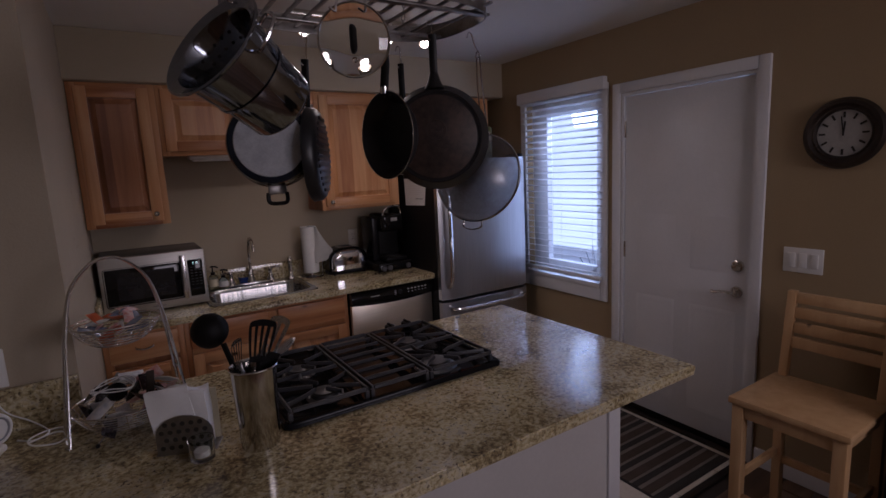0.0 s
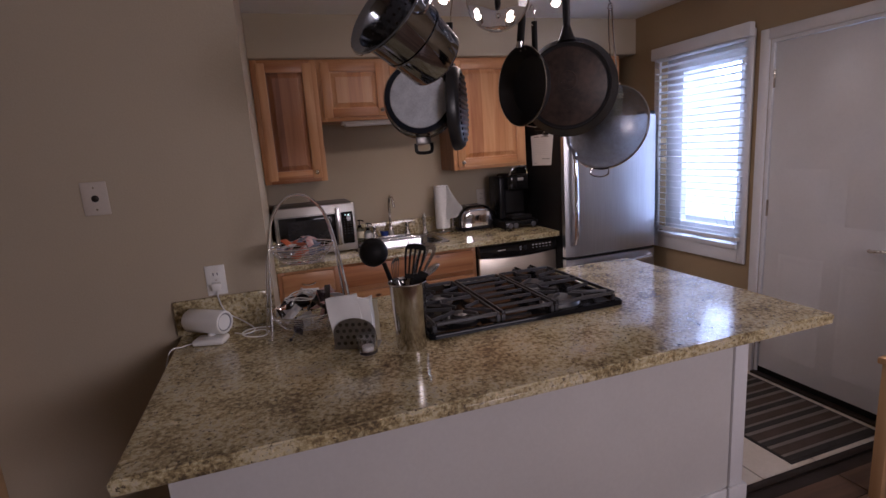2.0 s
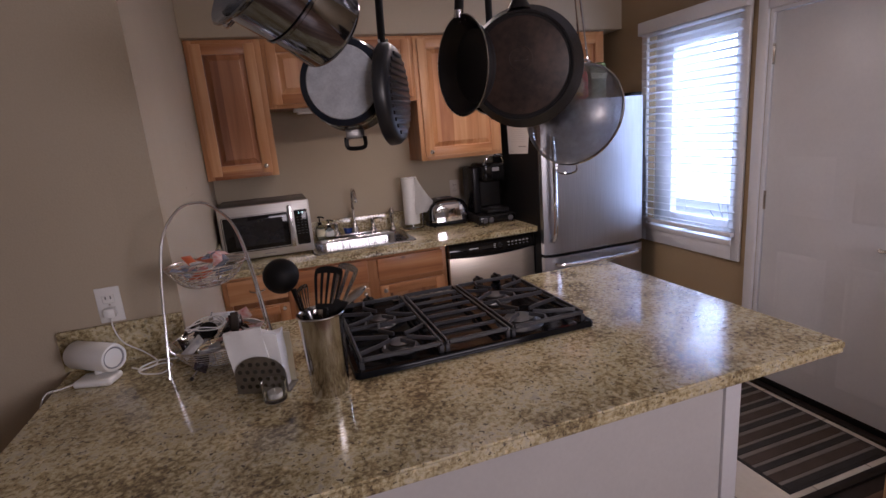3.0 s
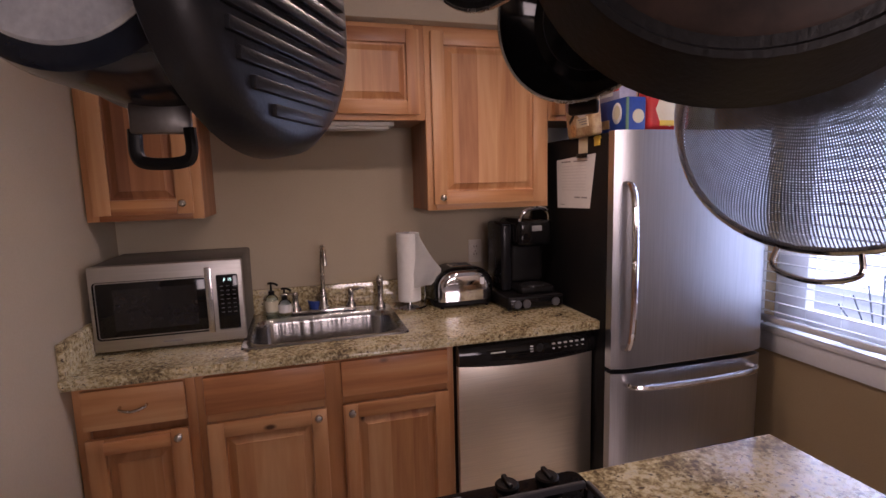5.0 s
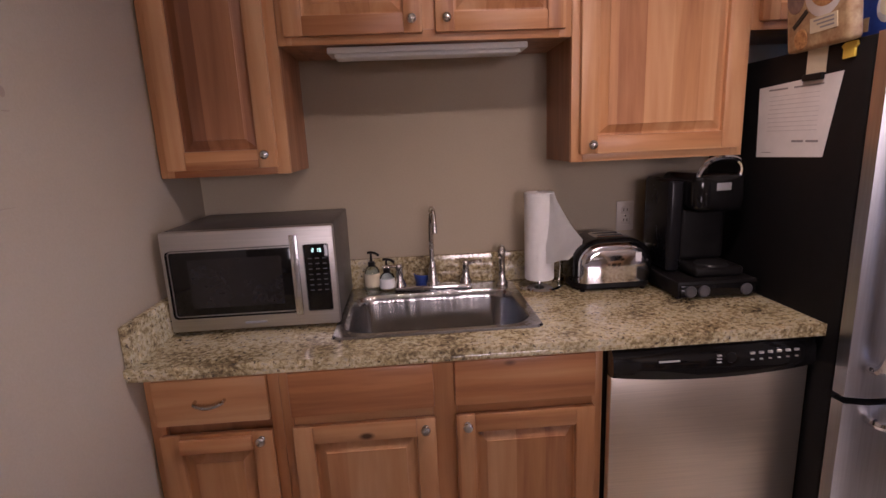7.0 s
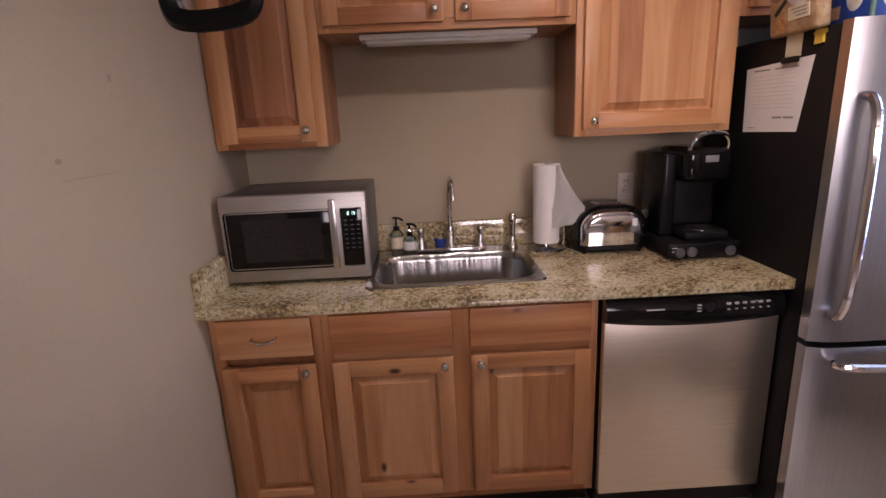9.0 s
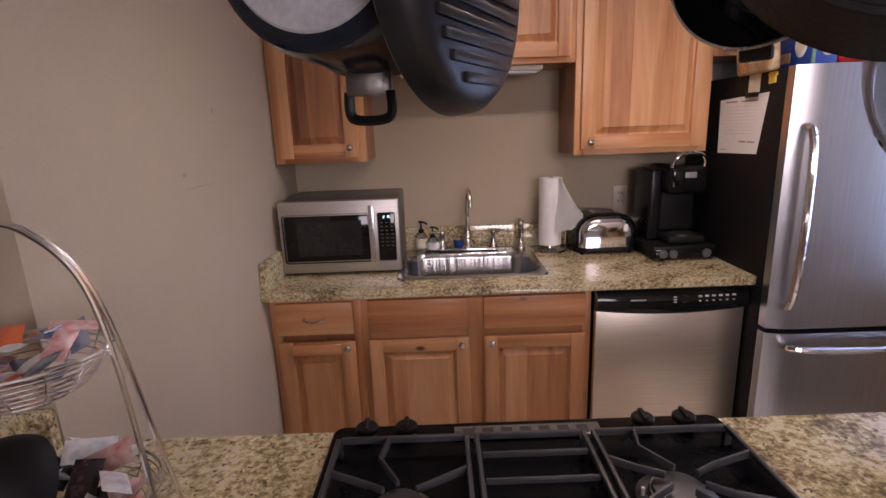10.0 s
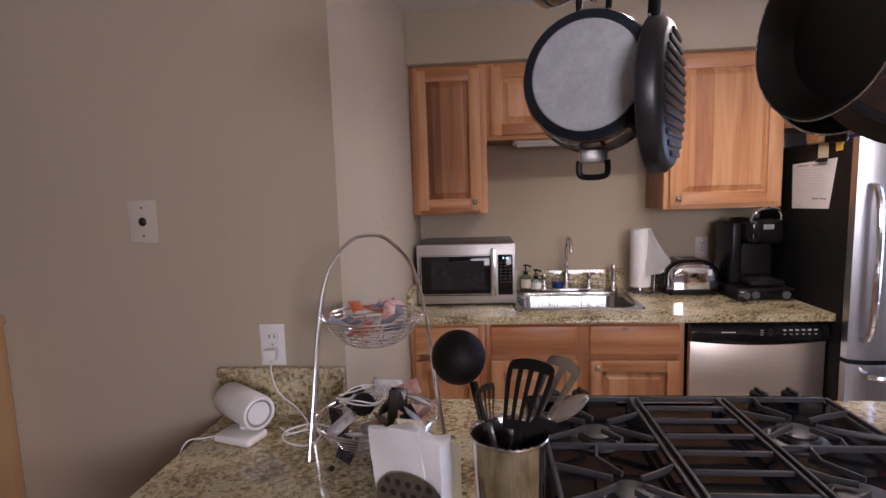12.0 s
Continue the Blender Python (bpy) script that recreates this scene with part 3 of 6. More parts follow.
def raised_panel(x0, x1, z0, z1, yf, rail=0.056):
    """The sunk and fielded centre panel of a cabinet door, facing -y."""
    b2 = bmesh.new()
    prev = None
    for d, o in ((0.0, 0.004), (0.002, 0.0155), (0.009, 0.016), (0.034, 0.0045), (0.0345, 0.0018)):
        vs = [b2.verts.new((x, yf + o, z)) for x, z in ((x0 + rail + d, z0 + rail + d), (x1 - rail - d, z0 + rail + d), (x1 - rail - d, z1 - rail - d), (x0 + rail + d, z1 - rail - d))]
        if prev:
            for k in range(4):
                b2.faces.new((prev[k], prev[(k + 1) % 4], vs[(k + 1) % 4], vs[k]))
        prev = vs
    b2.faces.new(prev)
    return b2


def knob(x, y, z, parent):
    return part("knob", lathe([(0, 0.026), (0.007, 0.0255), (0.013, 0.021), (0.0145, 0.016), (0.011, 0.011), (0.006, 0.008), (0.0055, 0.002), (0.010, 0)], (x, y, z), (0, -1, 0), 20), NICKEL, parent, "round satin nickel knob")


def cabinet_door(parent, x0, x1, z0, z1, yf, knob_at=None, panel=None, rail=0.056):
    """Frame-and-panel door: stiles, rails and panel; yf is its front face."""
    d = part("door", box(x0, x0 + rail, yf, yf + 0.019, z0, z1, 0.003), HICKORY, parent)
    part("stile", box(x1 - rail, x1, yf, yf + 0.019, z0, z1, 0.003), HICKORY, d)
    part("rail", box(x0 + rail, x1 - rail, yf + 0.0006, yf + 0.019, z0, z0 + rail, 0.002), HICKORY_H, d)
    part("rail", box(x0 + rail, x1 - rail, yf + 0.0006, yf + 0.019, z1 - rail, z1, 0.002), HICKORY_H, d)
    part("panel", raised_panel(x0, x1, z0, z1, yf, rail - 0.001), panel or HICKORY, d, smooth=False)
    if knob_at:
        knob(knob_at[0], yf, knob_at[1], d)
    return d


def carcass(parent, x0, x1, y0, y1, z0, z1, stiles, bottom_mat=None):
    """Body with a face frame in front."""
    part("body", box(x0 + 0.001, x1 - 0.001, y0 + 0.02, y1, z0 + 0.002, z1 - 0.001), HICKORY_RED, parent)
    part("face_frame", box(x0, x0 + stiles[0], y0, y0 + 0.019, z0, z1, 0.0015), HICKORY, parent)
    part("face_frame", box(x1 - stiles[1], x1, y0, y0 + 0.019, z0, z1, 0.0015), HICKORY, parent)
    part("face_frame", box(x0 + stiles[0], x1 - stiles[1], y0 + 0.0006, y0 + 0.019, z0, z0 + 0.035, 0.0015), HICKORY_H, parent)
    part("face_frame", box(x0 + stiles[0], x1 - stiles[1], y0 + 0.0006, y0 + 0.019, z1 - 0.035, z1, 0.0015), HICKORY_H, parent)


UY, UZ0, UZ1 = 3.994, 1.385, 2.149                # face frame plane and heights of the wall cabinets
DYU = UY - 0.019
GU = "hickory wall cabinets"
c = thing("wall_cabinet", (0.855, YN, UZ0), "knotty hickory wall cabinet with one raised-panel door above the microwave", "cabinet", GU)
carcass(c, XW + 0.004, 1.052, UY, YN - 0.001, UZ0, UZ1, (0.04, 0.04))
cabinet_door(c, 0.685, 1.018, UZ0 + 0.022, UZ1 - 0.022, DYU, (0.985, 1.447), HICKORY_RED)
c = thing("wall_cabinet", (1.5, YN, 1.76), "short hickory wall cabinet with two doors above the sink", "cabinet", GU)
carcass(c, 1.053, 1.948, UY, YN - 0.001, 1.762, UZ1, (0.04, 0.04))
part("face_frame", box(1.47, 1.545, UY, UY + 0.019, 1.798, UZ1 - 0.036), HICKORY, c)
cabinet_door(c, 1.075, 1.487, 1.785, UZ1 - 0.022, DYU, (1.455, 1.822))
cabinet_door(c, 1.527, 1.925, 1.785, UZ1 - 0.022, DYU, (1.560, 1.822))
c = thing("wall_cabinet", (2.23, YN, UZ0), "hickory wall cabinet with one tall door beside the fridge", "cabinet", GU)
carcass(c, 1.949, 2.524, UY, YN - 0.001, UZ0 - 0.007, UZ1, (0.04, 0.04))
cabinet_door(c, 1.975, 2.500, UZ0 + 0.018, UZ1 - 0.022, DYU, (2.012, 1.432))
c = thing("wall_cabinet", (2.95, YN, 1.77), "short hickory wall cabinet with two doors above the fridge", "cabinet", GU)
carcass(c, 2.525, 3.36, UY, YN - 0.001, 1.765, UZ1, (0.04, 0.04))
cabinet_door(c, 2.548, 2.93, 1.79, UZ1 - 0.022, DYU, (2.90, 1.822))
cabinet_door(c, 2.955, 3.335, 1.79, UZ1 - 0.022, DYU, (2.985, 1.822))
lightbar = thing("under_cabinet_light", (1.5, 4.08, 1.762), "slim white under-cabinet light fitting, switched off", "lamp")
part("housing", box(1.19, 1.82, 4.03, 4.13, 1.742, 1.7615, 0.004), PLASTIC, lightbar)
part("diffuser", box(1.21, 1.80, 4.04, 4.12, 1.730, 1.743, 0.006), PAPER, lightbar)

BY = 3.708                                            # base face frame
DYB = BY - 0.019
c = thing("base_cabinet", (0.85, 4.0, 0), "knotty hickory base cabinet with one drawer and one door", "cabinet", "hickory base cabinets")
carcass(c, XW + 0.002, 1.022, BY, YN - 0.02, 0.10, TOP - TH - 0.001, (0.04, 0.03))
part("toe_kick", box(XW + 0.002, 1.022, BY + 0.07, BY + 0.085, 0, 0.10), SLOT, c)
dr = part("drawer_front", box(0.680, 0.992, DYB, BY - 0.0005, 0.712, 0.850, 0.006), HICKORY_H, c)
bm = tube(smooth_line([(0.795, DYB, 0.785), (0.80, DYB - 0.022, 0.783), (0.835, DYB - 0.028, 0.776), (0.87, DYB - 0.022, 0.783), (0.875, DYB, 0.785)]), 0.005)
part("pull", bm, NICKEL, dr, "curved nickel drawer pull")
d = cabinet_door(c, 0.680, 0.992, 0.135, 0.680, DYB, (0.962, 0.655))
# Darker strip laid across the top of the door panel.
part("towel_bar", box(0.735, 0.937, DYB - 0.012, DYB, 0.628, 0.672, 0.004), HICKORY_DARK, d, "dark brown strip across the door top")
c = thing("base_cabinet", (1.49, 4.0, 0), "wide hickory sink base cabinet with two false drawers and two doors", "cabinet", "hickory base cabinets")
carcass(c, 1.023, 1.960, BY, SYA - 0.01, 0.10, TOP - TH - 0.001, (0.03, 0.03))
part("face_frame", box(1.455, 1.525, BY, BY + 0.019, 0.136, TOP - TH - 0.037), HICKORY, c)
part("face_frame", box(1.054, 1.454, BY + 0.0006, BY + 0.019, 0.68, 0.712), HICKORY_H, c)
part("face_frame", box(1.526, 1.929, BY + 0.0006, BY + 0.019, 0.68, 0.712), HICKORY_H, c)
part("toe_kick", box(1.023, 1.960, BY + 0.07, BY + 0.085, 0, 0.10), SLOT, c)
part("false_drawer", box(1.050, 1.460, DYB, BY - 0.0005, 0.712, 0.850, 0.006), HICKORY_DARK, c)
part("false_drawer", box(1.520, 1.934, DYB, BY - 0.0005, 0.712, 0.850, 0.006), HICKORY_DARK, c)
cabinet_door(c, 1.050, 1.460, 0.135, 0.680, DYB, (1.430, 0.650))
cabinet_door(c, 1.520, 1.934, 0.135, 0.680, DYB, (1.553, 0.650))

dw = thing("dishwasher", (2.265, 3.95, 0), "stainless dishwasher with a black control panel", "dishwasher")
part("tub", box(1.966, 2.566, 3.70, 4.25, 0.02, TOP - TH - 0.003), BLACKPL, dw)
part("front", box(1.968, 2.564, 3.668, 3.699, 0.105, 0.779, 0.005), STEEL_SATIN, dw)
b2 = bmesh.new()
prof = [(3.699, 0.780, 0), (3.668, 0.780, 1), (3.650, 0.786, 1), (3.644, 0.806, 0.8), (3.651, 0.848, 0.3), (3.668, 0.868, 0.1), (3.699, 0.870, 0)]
ends = []
for k in range(17):
    u = k / 16
    sag = 1 - (2 * u - 1) ** 2
    ends.append([b2.verts.new((1.967 + 0.598 * u, y - 0.010 * sag * (w > 0), z - 0.016 * sag * w)) for y, z, w in prof])
for e0, e1 in zip(ends, ends[1:]):
    for k in range(len(prof)):
        j = (k + 1) % len(prof)
        b2.faces.new((e0[k], e0[j], e1[j], e1[k]))
b2.faces.new(ends[0])
b2.faces.new(ends[-1][::-1])
ctrl = part("control_panel", b2, BLACK, dw, "black bowed control panel")
part("toe_panel", box(1.968, 2.564, 3.74, 3.755, 0.0, 0.10), BLACKPL, dw)
def panel_y(x):
    u = (x - 1.967) / 0.598
    return 3.6475 - 0.010 * (1 - (2 * u - 1) ** 2)


part("maker_mark", box(2.095, 2.155, panel_y(2.125) - 0.0022, 3.648, 0.828, 0.832), PALEPRINT, ctrl)
for k in range(6):
    x = 2.36 + k * 0.027
    part("button", box(x, x + 0.013, panel_y(x) - 0.0016, 3.656, 0.836, 0.842), PALEPRINT, ctrl)
    part("button_text", box(x + 0.002, x + 0.010, panel_y(x) - 0.0042, 3.654, 0.819, 0.822), PALEPRINT, ctrl)
for k in range(3):
    part("button_text", box(2.262, 2.274, panel_y(2.268) - 0.0040, 3.654, 0.818 + 0.010 * k, 0.8205 + 0.010 * k), PALEPRINT, ctrl)
part("dial", lathe([(0, 0.004), (0.014, 0.004), (0.016, 0)], (2.305, 3.6395, 0.830), (0, -1, 0.15), 20), BLACKPL, ctrl)

# fridge
fx0, fx1, fyf = 2.574, 3.325, 3.525
fr = thing("refrigerator", (2.95, 3.9, 0), "stainless bottom-freezer refrigerator with black sides", "refrigerator")
part("body", box(fx0, fx1, fyf + 0.07, YN - 0.03, 0.03, 1.675, 0.006), FRIDGEBLACK, fr, "black textured cabinet")
def bowed(x0, x1, z0, z1, yf):
    """Door skin with softly rounded front."""
    b2 = bmesh.new()
    n = 14
    rows = []
    for z in (z0, z1):
        row = [b2.verts.new((x0, yf + 0.062, z))]
        for k in range(n + 1):
            u = k / n
            e = min(u, 1 - u)
            o = 0.020 * math.exp(-e * 26) + 0.004 * (2 * u - 1) ** 2
            row.append(b2.verts.new((x0 + (x1 - x0) * u, yf + o, z)))
        row.append(b2.verts.new((x1, yf + 0.062, z)))
        rows.append(row)
    for k in range(len(rows[0])):
        j = (k + 1) % len(rows[0])
        b2.faces.new((rows[0][k], rows[0][j], rows[1][j], rows[1][k]))
    b2.faces.new(rows[0])
    b2.faces.new(rows[1][::-1])
    return b2
up = part("door", bowed(fx0 - 0.002, fx1 + 0.002, 0.735, 1.678, fyf), STEEL_V, fr, "stainless refrigerator door")
lo_ = part("freezer_drawer", bowed(fx0 - 0.002, fx1 + 0.002, 0.075, 0.715, fyf), STEEL_V, fr, "stainless freezer drawer")
part("handle", tube(smooth_line([(2.615, fyf + 0.004, 1.475), (2.615, fyf - 0.03, 1.462), (2.612, fyf - 0.055, 1.38), (2.612, fyf - 0.062, 1.15), (2.612, fyf - 0.055, 0.92), (2.615, fyf - 0.03, 0.838), (2.615, fyf + 0.004, 0.825)]), 0.013), CHROME, up, "bowed bright metal handle")
part("handle", tube(smooth_line([(2.63, fyf + 0.004, 0.675), (2.64, fyf - 0.035, 0.675), (2.72, fyf - 0.055, 0.672), (2.95, fyf - 0.062, 0.67), (3.18, fyf - 0.055, 0.672), (3.25, fyf - 0.035, 0.675), (3.26, fyf + 0.004, 0.675)]), 0.013), CHROME, lo_, "bowed bright metal handle")
part("hinge_cover", box(3.22, 3.31, fyf + 0.01, fyf + 0.10, 1.679, 1.70, 0.006), FRIDGEBLACK, fr)
for x in (2.62, 3.28):
    part("foot", lathe([(0, 0), (0.02, 0), (0.02, 0.031), (0, 0.031)], (x, 3.7, 0), n=14), BLACKPL, fr)
    part("foot", lathe([(0, 0), (0.02, 0), (0.02, 0.031), (0, 0.031)], (x, 4.15, 0), n=14), BLACKPL, fr)

# microwave
mw = thing("microwave", (0.93, 4.03, TOP), "stainless countertop microwave with a dark glass door", "microwave")
mx0, mx1, my, mz0, mz1 = 0.678, 1.186, 3.862, 0.926, 1.236
part("body", box(mx0 + 0.004, mx1 - 0.004, my + 0.03, 4.245, mz0, mz1, 0.006), surface("microwave_casing", (0.13, 0.12, 0.115), (0.10, 0.095, 0.09), 0.4, 0.4), mw)
face = part("face", box(mx0, mx1, my, my + 0.03, mz0, mz1, 0.007), STEEL_OVEN, mw)
part("window", box(mx0 + 0.016, mx1 - 0.122, my - 0.002, my + 0.004, mz0 + 0.045, mz1 - 0.055, 0.012), BLACK, face, "black glass door window")
part("window_screen", box(mx0 + 0.075, mx1 - 0.16, my - 0.0032, my - 0.001, mz0 + 0.075, mz1 - 0.085), surface("microwave_screen", (0.012, 0.011, 0.012), (0.016, 0.015, 0.016), 0.22), face)
hb = box(mx1 - 0.126, mx1 - 0.103, my - 0.024, my - 0.018, mz0 + 0.042, mz1 - 0.022, 0.0025, 2)
part("door_handle", hb, STEEL, face, "flat stainless door bar")
for z in (mz0 + 0.055, mz1 - 0.036):
    part("handle_post", box(mx1 - 0.120, mx1 - 0.109, my - 0.0185, my + 0.001, z - 0.006, z + 0.006), STEEL, face)
KEYGREY = surface("faint_key_print", (0.10, 0.10, 0.10), rough=0.6)
keypad = part("keypad", box(mx1 - 0.093, mx1 - 0.016, my - 0.002, my + 0.004, mz0 + 0.045, mz1 - 0.055, 0.006), BLACK, face, "black keypad with a lit clock")
DIGITS = {"2": "abged", "1": "bc", "5": "afgcd"}
for q, ch in enumerate("215"):
    x, z, w, h = mx1 - 0.067 + (0, 0.0125, 0.0215)[q], mz1 - 0.080, 0.006, 0.0105
    seg = {"a": (x, x + w, z + h - 0.0014, z + h), "g": (x, x + w, z + h / 2 - 0.0007, z + h / 2 + 0.0007), "d": (x, x + w, z, z + 0.0014),
           "f": (x, x + 0.0014, z + h / 2, z + h), "e": (x, x + 0.0014, z, z + h / 2), "b": (x + w - 0.0014, x + w, z + h / 2, z + h), "c": (x + w - 0.0014, x + w, z, z + h / 2)}
    bm = bmesh.new()
    for k in DIGITS[ch]:
        box(seg[k][0], seg[k][1], my - 0.0028, my - 0.0015, seg[k][2], seg[k][3], bm=bm)
    part("clock_digit", bm, LED, keypad)
for r_ in range(7):
    for q in range(3):
        x, z = mx1 - 0.080 + q * 0.0215, mz1 - 0.098 - r_ * 0.0165
        part("key", box(x, x + 0.011, my - 0.0026, my - 0.001, z - 0.0028, z), KEYGREY, keypad)
part("maker_mark", box(0.90, 0.965, my - 0.0015, my + 0.001, mz0 + 0.018, mz0 + 0.024), GREYPRINT, face)
for x in (mx0 + 0.04, mx1 - 0.04):
    for y in (my + 0.06, 4.2):
        part("foot", lathe([(0, 0), (0.012, 0), (0.012, 0.0125), (0, 0.0125)], (x, y, TOP), n=12), BLACKPL, mw)

# sink, drop-in
sk = thing("sink", (1.485, 3.96, TOP), "single-bowl stainless drop-in sink", "sink")
def rrect(x0, x1, y0, y1, r, n=9):
    pts = []
    for cx, cy, a0 in ((x1 - r, y1 - r, 0), (x0 + r, y1 - r, 90), (x0 + r, y0 + r, 180), (x1 - r, y0 + r, 270)):
        for k in range(n + 1):
            a = radians(a0 + 90 * k / n)
            pts.append((cx + r * math.cos(a), cy + r * math.sin(a)))
    return pts
b2 = bmesh.new()
loops = []
for x0, x1, y0, y1, r_, z in ((1.170, 1.800, 3.748, 4.245, 0.03, TOP + 0.0006), (1.174, 1.796, 3.752, 4.241, 0.03, TOP + 0.007), (1.196, 1.774, 3.774, 4.146, 0.085, TOP + 0.006),
                             (1.204, 1.766, 3.782, 4.138, 0.082, TOP - 0.004), (1.207, 1.763, 3.786, 4.134, 0.08, TOP - 0.02), (1.212, 1.758, 3.79, 4.13, 0.08, TOP - 0.12), (1.235, 1.735, 3.812, 4.108, 0.075, TOP - 0.165), (1.30, 1.67, 3.87, 4.05, 0.06, TOP - 0.172), (1.45, 1.53, 3.93, 4.0, 0.034, TOP - 0.175)):
    loops.append([b2.verts.new((x, y, z)) for x, y in rrect(x0, x1, y0, y1, r_)])
for a, q in zip(loops, loops[1:]):
    for k in range(len(a)):
        j = (k + 1) % len(a)
        b2.faces.new((a[k], a[j], q[j], q[k]))
b2.faces.new(loops[-1])
part("basin", b2, SINKSTEEL, sk)
part("drain", lathe([(0, 0.002), (0.012, 0.002), (0.02, 0.0), (0.038, 0.004), (0.044, 0.002), (0.044, 0)], (1.49, 3.965, TOP - 0.1745), n=28), CHROME, sk)


# ---------------------------------------------------------------- things on the sink counter
fa = thing("faucet", (1.49, 4.2, TOP), "satin nickel high-arc faucet with two lever handles behind the sink", "faucet")
ZS = TOP + 0.0068
part("deck_plate", box(1.345, 1.635, 4.175, 4.225, ZS, ZS + 0.016, 0.007), CHROME, fa)
part("spout", tube(smooth_line([(1.49, 4.20, ZS + 0.01), (1.49, 4.20, 1.12), (1.492, 4.195, 1.185), (1.494, 4.165, 1.226), (1.497, 4.125, 1.222), (1.499, 4.098, 1.185), (1.50, 4.09, 1.15)]), 0.0095, 12), NICKEL, fa)
part("spout_base", lathe([(0.026, 0), (0.026, 0.008), (0.019, 0.02), (0.017, 0.06), (0.012, 0.09), (0, 0.09)], (1.49, 4.20, ZS + 0.014), n=24), NICKEL, fa)
for s in (-1, 1):
    x = 1.49 + s * 0.125
    h = part("handle_base", lathe([(0.024, 0), (0.023, 0.01), (0.014, 0.03), (0.012, 0.065), (0.015, 0.075), (0.012, 0.086), (0, 0.088)], (x, 4.20, ZS + 0.013), n=24), NICKEL, fa)
    part("lever", tube(smooth_line([(x, 4.20, ZS + 0.090), (x + s * 0.03, 4.192, ZS + 0.096), (x + s * 0.062, 4.186, ZS + 0.097)]), 0.0065, flat=0.7), NICKEL, h)
sp = thing("side_sprayer", (1.752, 4.20, TOP), "satin nickel side sprayer on the sink deck", "sprayer")
part("base", lathe([(0, 0), (0.023, 0), (0.022, 0.012), (0.014, 0.026), (0.013, 0.05), (0, 0.05)], (1.752, 4.20, ZS), n=24), NICKEL, sp)
part("spray_head", lathe([(0, 0.05), (0.0125, 0.05), (0.015, 0.075), (0.0135, 0.105), (0.017, 0.112), (0.018, 0.130), (0.012, 0.146), (0.006, 0.152), (0, 0.153)], (1.752, 4.20, ZS), n=20), NICKEL, sp)
sponge = solo("sponge_cup", lathe([(0, 0.0), (0.034, 0.0), (0.042, 0.045), (0.040, 0.046), (0.032, 0.008), (0, 0.006)], (1.46, 4.258, TOP + 0.007), n=28), BLUE, "dark blue cup behind the faucet", "cup")

for x, y, h, lab, tag in ((1.262, 4.215, 0.098, "clear soap pump bottle with a white label on the sink deck", CREAMPAPER), (1.318, 4.200, 0.072, "small amber soap pump bottle with a white label", PAPER)):
    so = thing("soap_bottle", (x, y, TOP), lab, "soap bottle", "soap bottles")
    z = ZS + 0.0
    part("bottle", lathe([(0, 0), (0.026, 0), (0.028, 0.006), (0.028, h * 0.75), (0.022, h * 0.9), (0.011, h), (0, h)], (x, y, z), n=24), SOAP, so)
    part("label", lathe([(0.0285, h * 0.2), (0.0288, h * 0.22), (0.0288, h * 0.68), (0.0285, h * 0.7)], (x, y, z), n=24), tag, so)
    pm = part("pump_collar", lathe([(0, h), (0.013, h), (0.013, h + 0.014), (0.005, h + 0.016), (0.004, h + 0.045), (0, h + 0.045)], (x, y, z), n=18), BLACKPL, so)
    part("pump_spout", tube(smooth_line([(x - 0.012, y + 0.004, z + h + 0.048), (x, y, z + h + 0.050), (x + 0.018, y - 0.012, z + h + 0.048), (x + 0.03, y - 0.02, z + h + 0.041)]), 0.005), BLACKPL, pm)

tw = thing("paper_towel_holder", (1.885, 4.15, TOP), "chrome upright paper towel holder on the counter", "towel holder")
part("base", lathe([(0, 0), (0.078, 0), (0.080, 0.006), (0.074, 0.012), (0.02, 0.016), (0, 0.016)], (1.885, 4.15, TOP + 0.0008), n=36), CHROME, tw)
part("post", rod((1.885, 4.15, TOP + 0.015), (1.885, 4.15, 1.275), 0.008), CHROME, tw)
part("guide_arm", tube(smooth_line([(1.95, 4.115, TOP + 0.012), (1.953, 4.113, 1.0), (1.953, 4.113, 1.035)]), 0.0035), CHROME, tw)
ro = thing("paper_towel_roll", (1.885, 4.15, 0.95), "half-used white paper towel roll with a torn loose sheet", "paper towel")
part("roll", lathe([(0.02, 0), (0.052, 0), (0.054, 0.002), (0.054, 0.318), (0.052, 0.32), (0.02, 0.32), (0.02, 0)], (1.885, 4.15, 0.95), n=36), PAPER, ro)
b2 = bmesh.new()
rows = []
for i in range(9):
    v = i / 8
    z = 1.268 - 0.25 * v
    reach = 0.012 + 0.118 * max(0, min(1, v * 1.5)) ** 1.6 - 0.20 * max(0, v - 0.68)
    row = []
    for k in range(10):
        u = k / 9
        a = radians(-80 + 20 * u)
        base = Vector((1.885 + 0.0555 * math.cos(a), 4.15 + 0.0555 * math.sin(a), z))
        d = Vector((0.96, -0.2 + 0.1 * math.sin(3 * u), 0)) * reach * u
        row.append(b2.verts.new(base + d + Vector((0, 0.010 * math.sin(5 * u + 4 * v), 0.012 * u * math.sin(7 * v)))))
    rows.append(row)
for a, c_ in zip(rows, rows[1:]):
    for k in range(9):
        b2.faces.new((a[k], a[k + 1], c_[k + 1], c_[k]))
g = bmesh.ops.solidify(b2, geom=b2.faces[:], thickness=0.0015)
part("loose_sheet", b2, PAPER, ro)

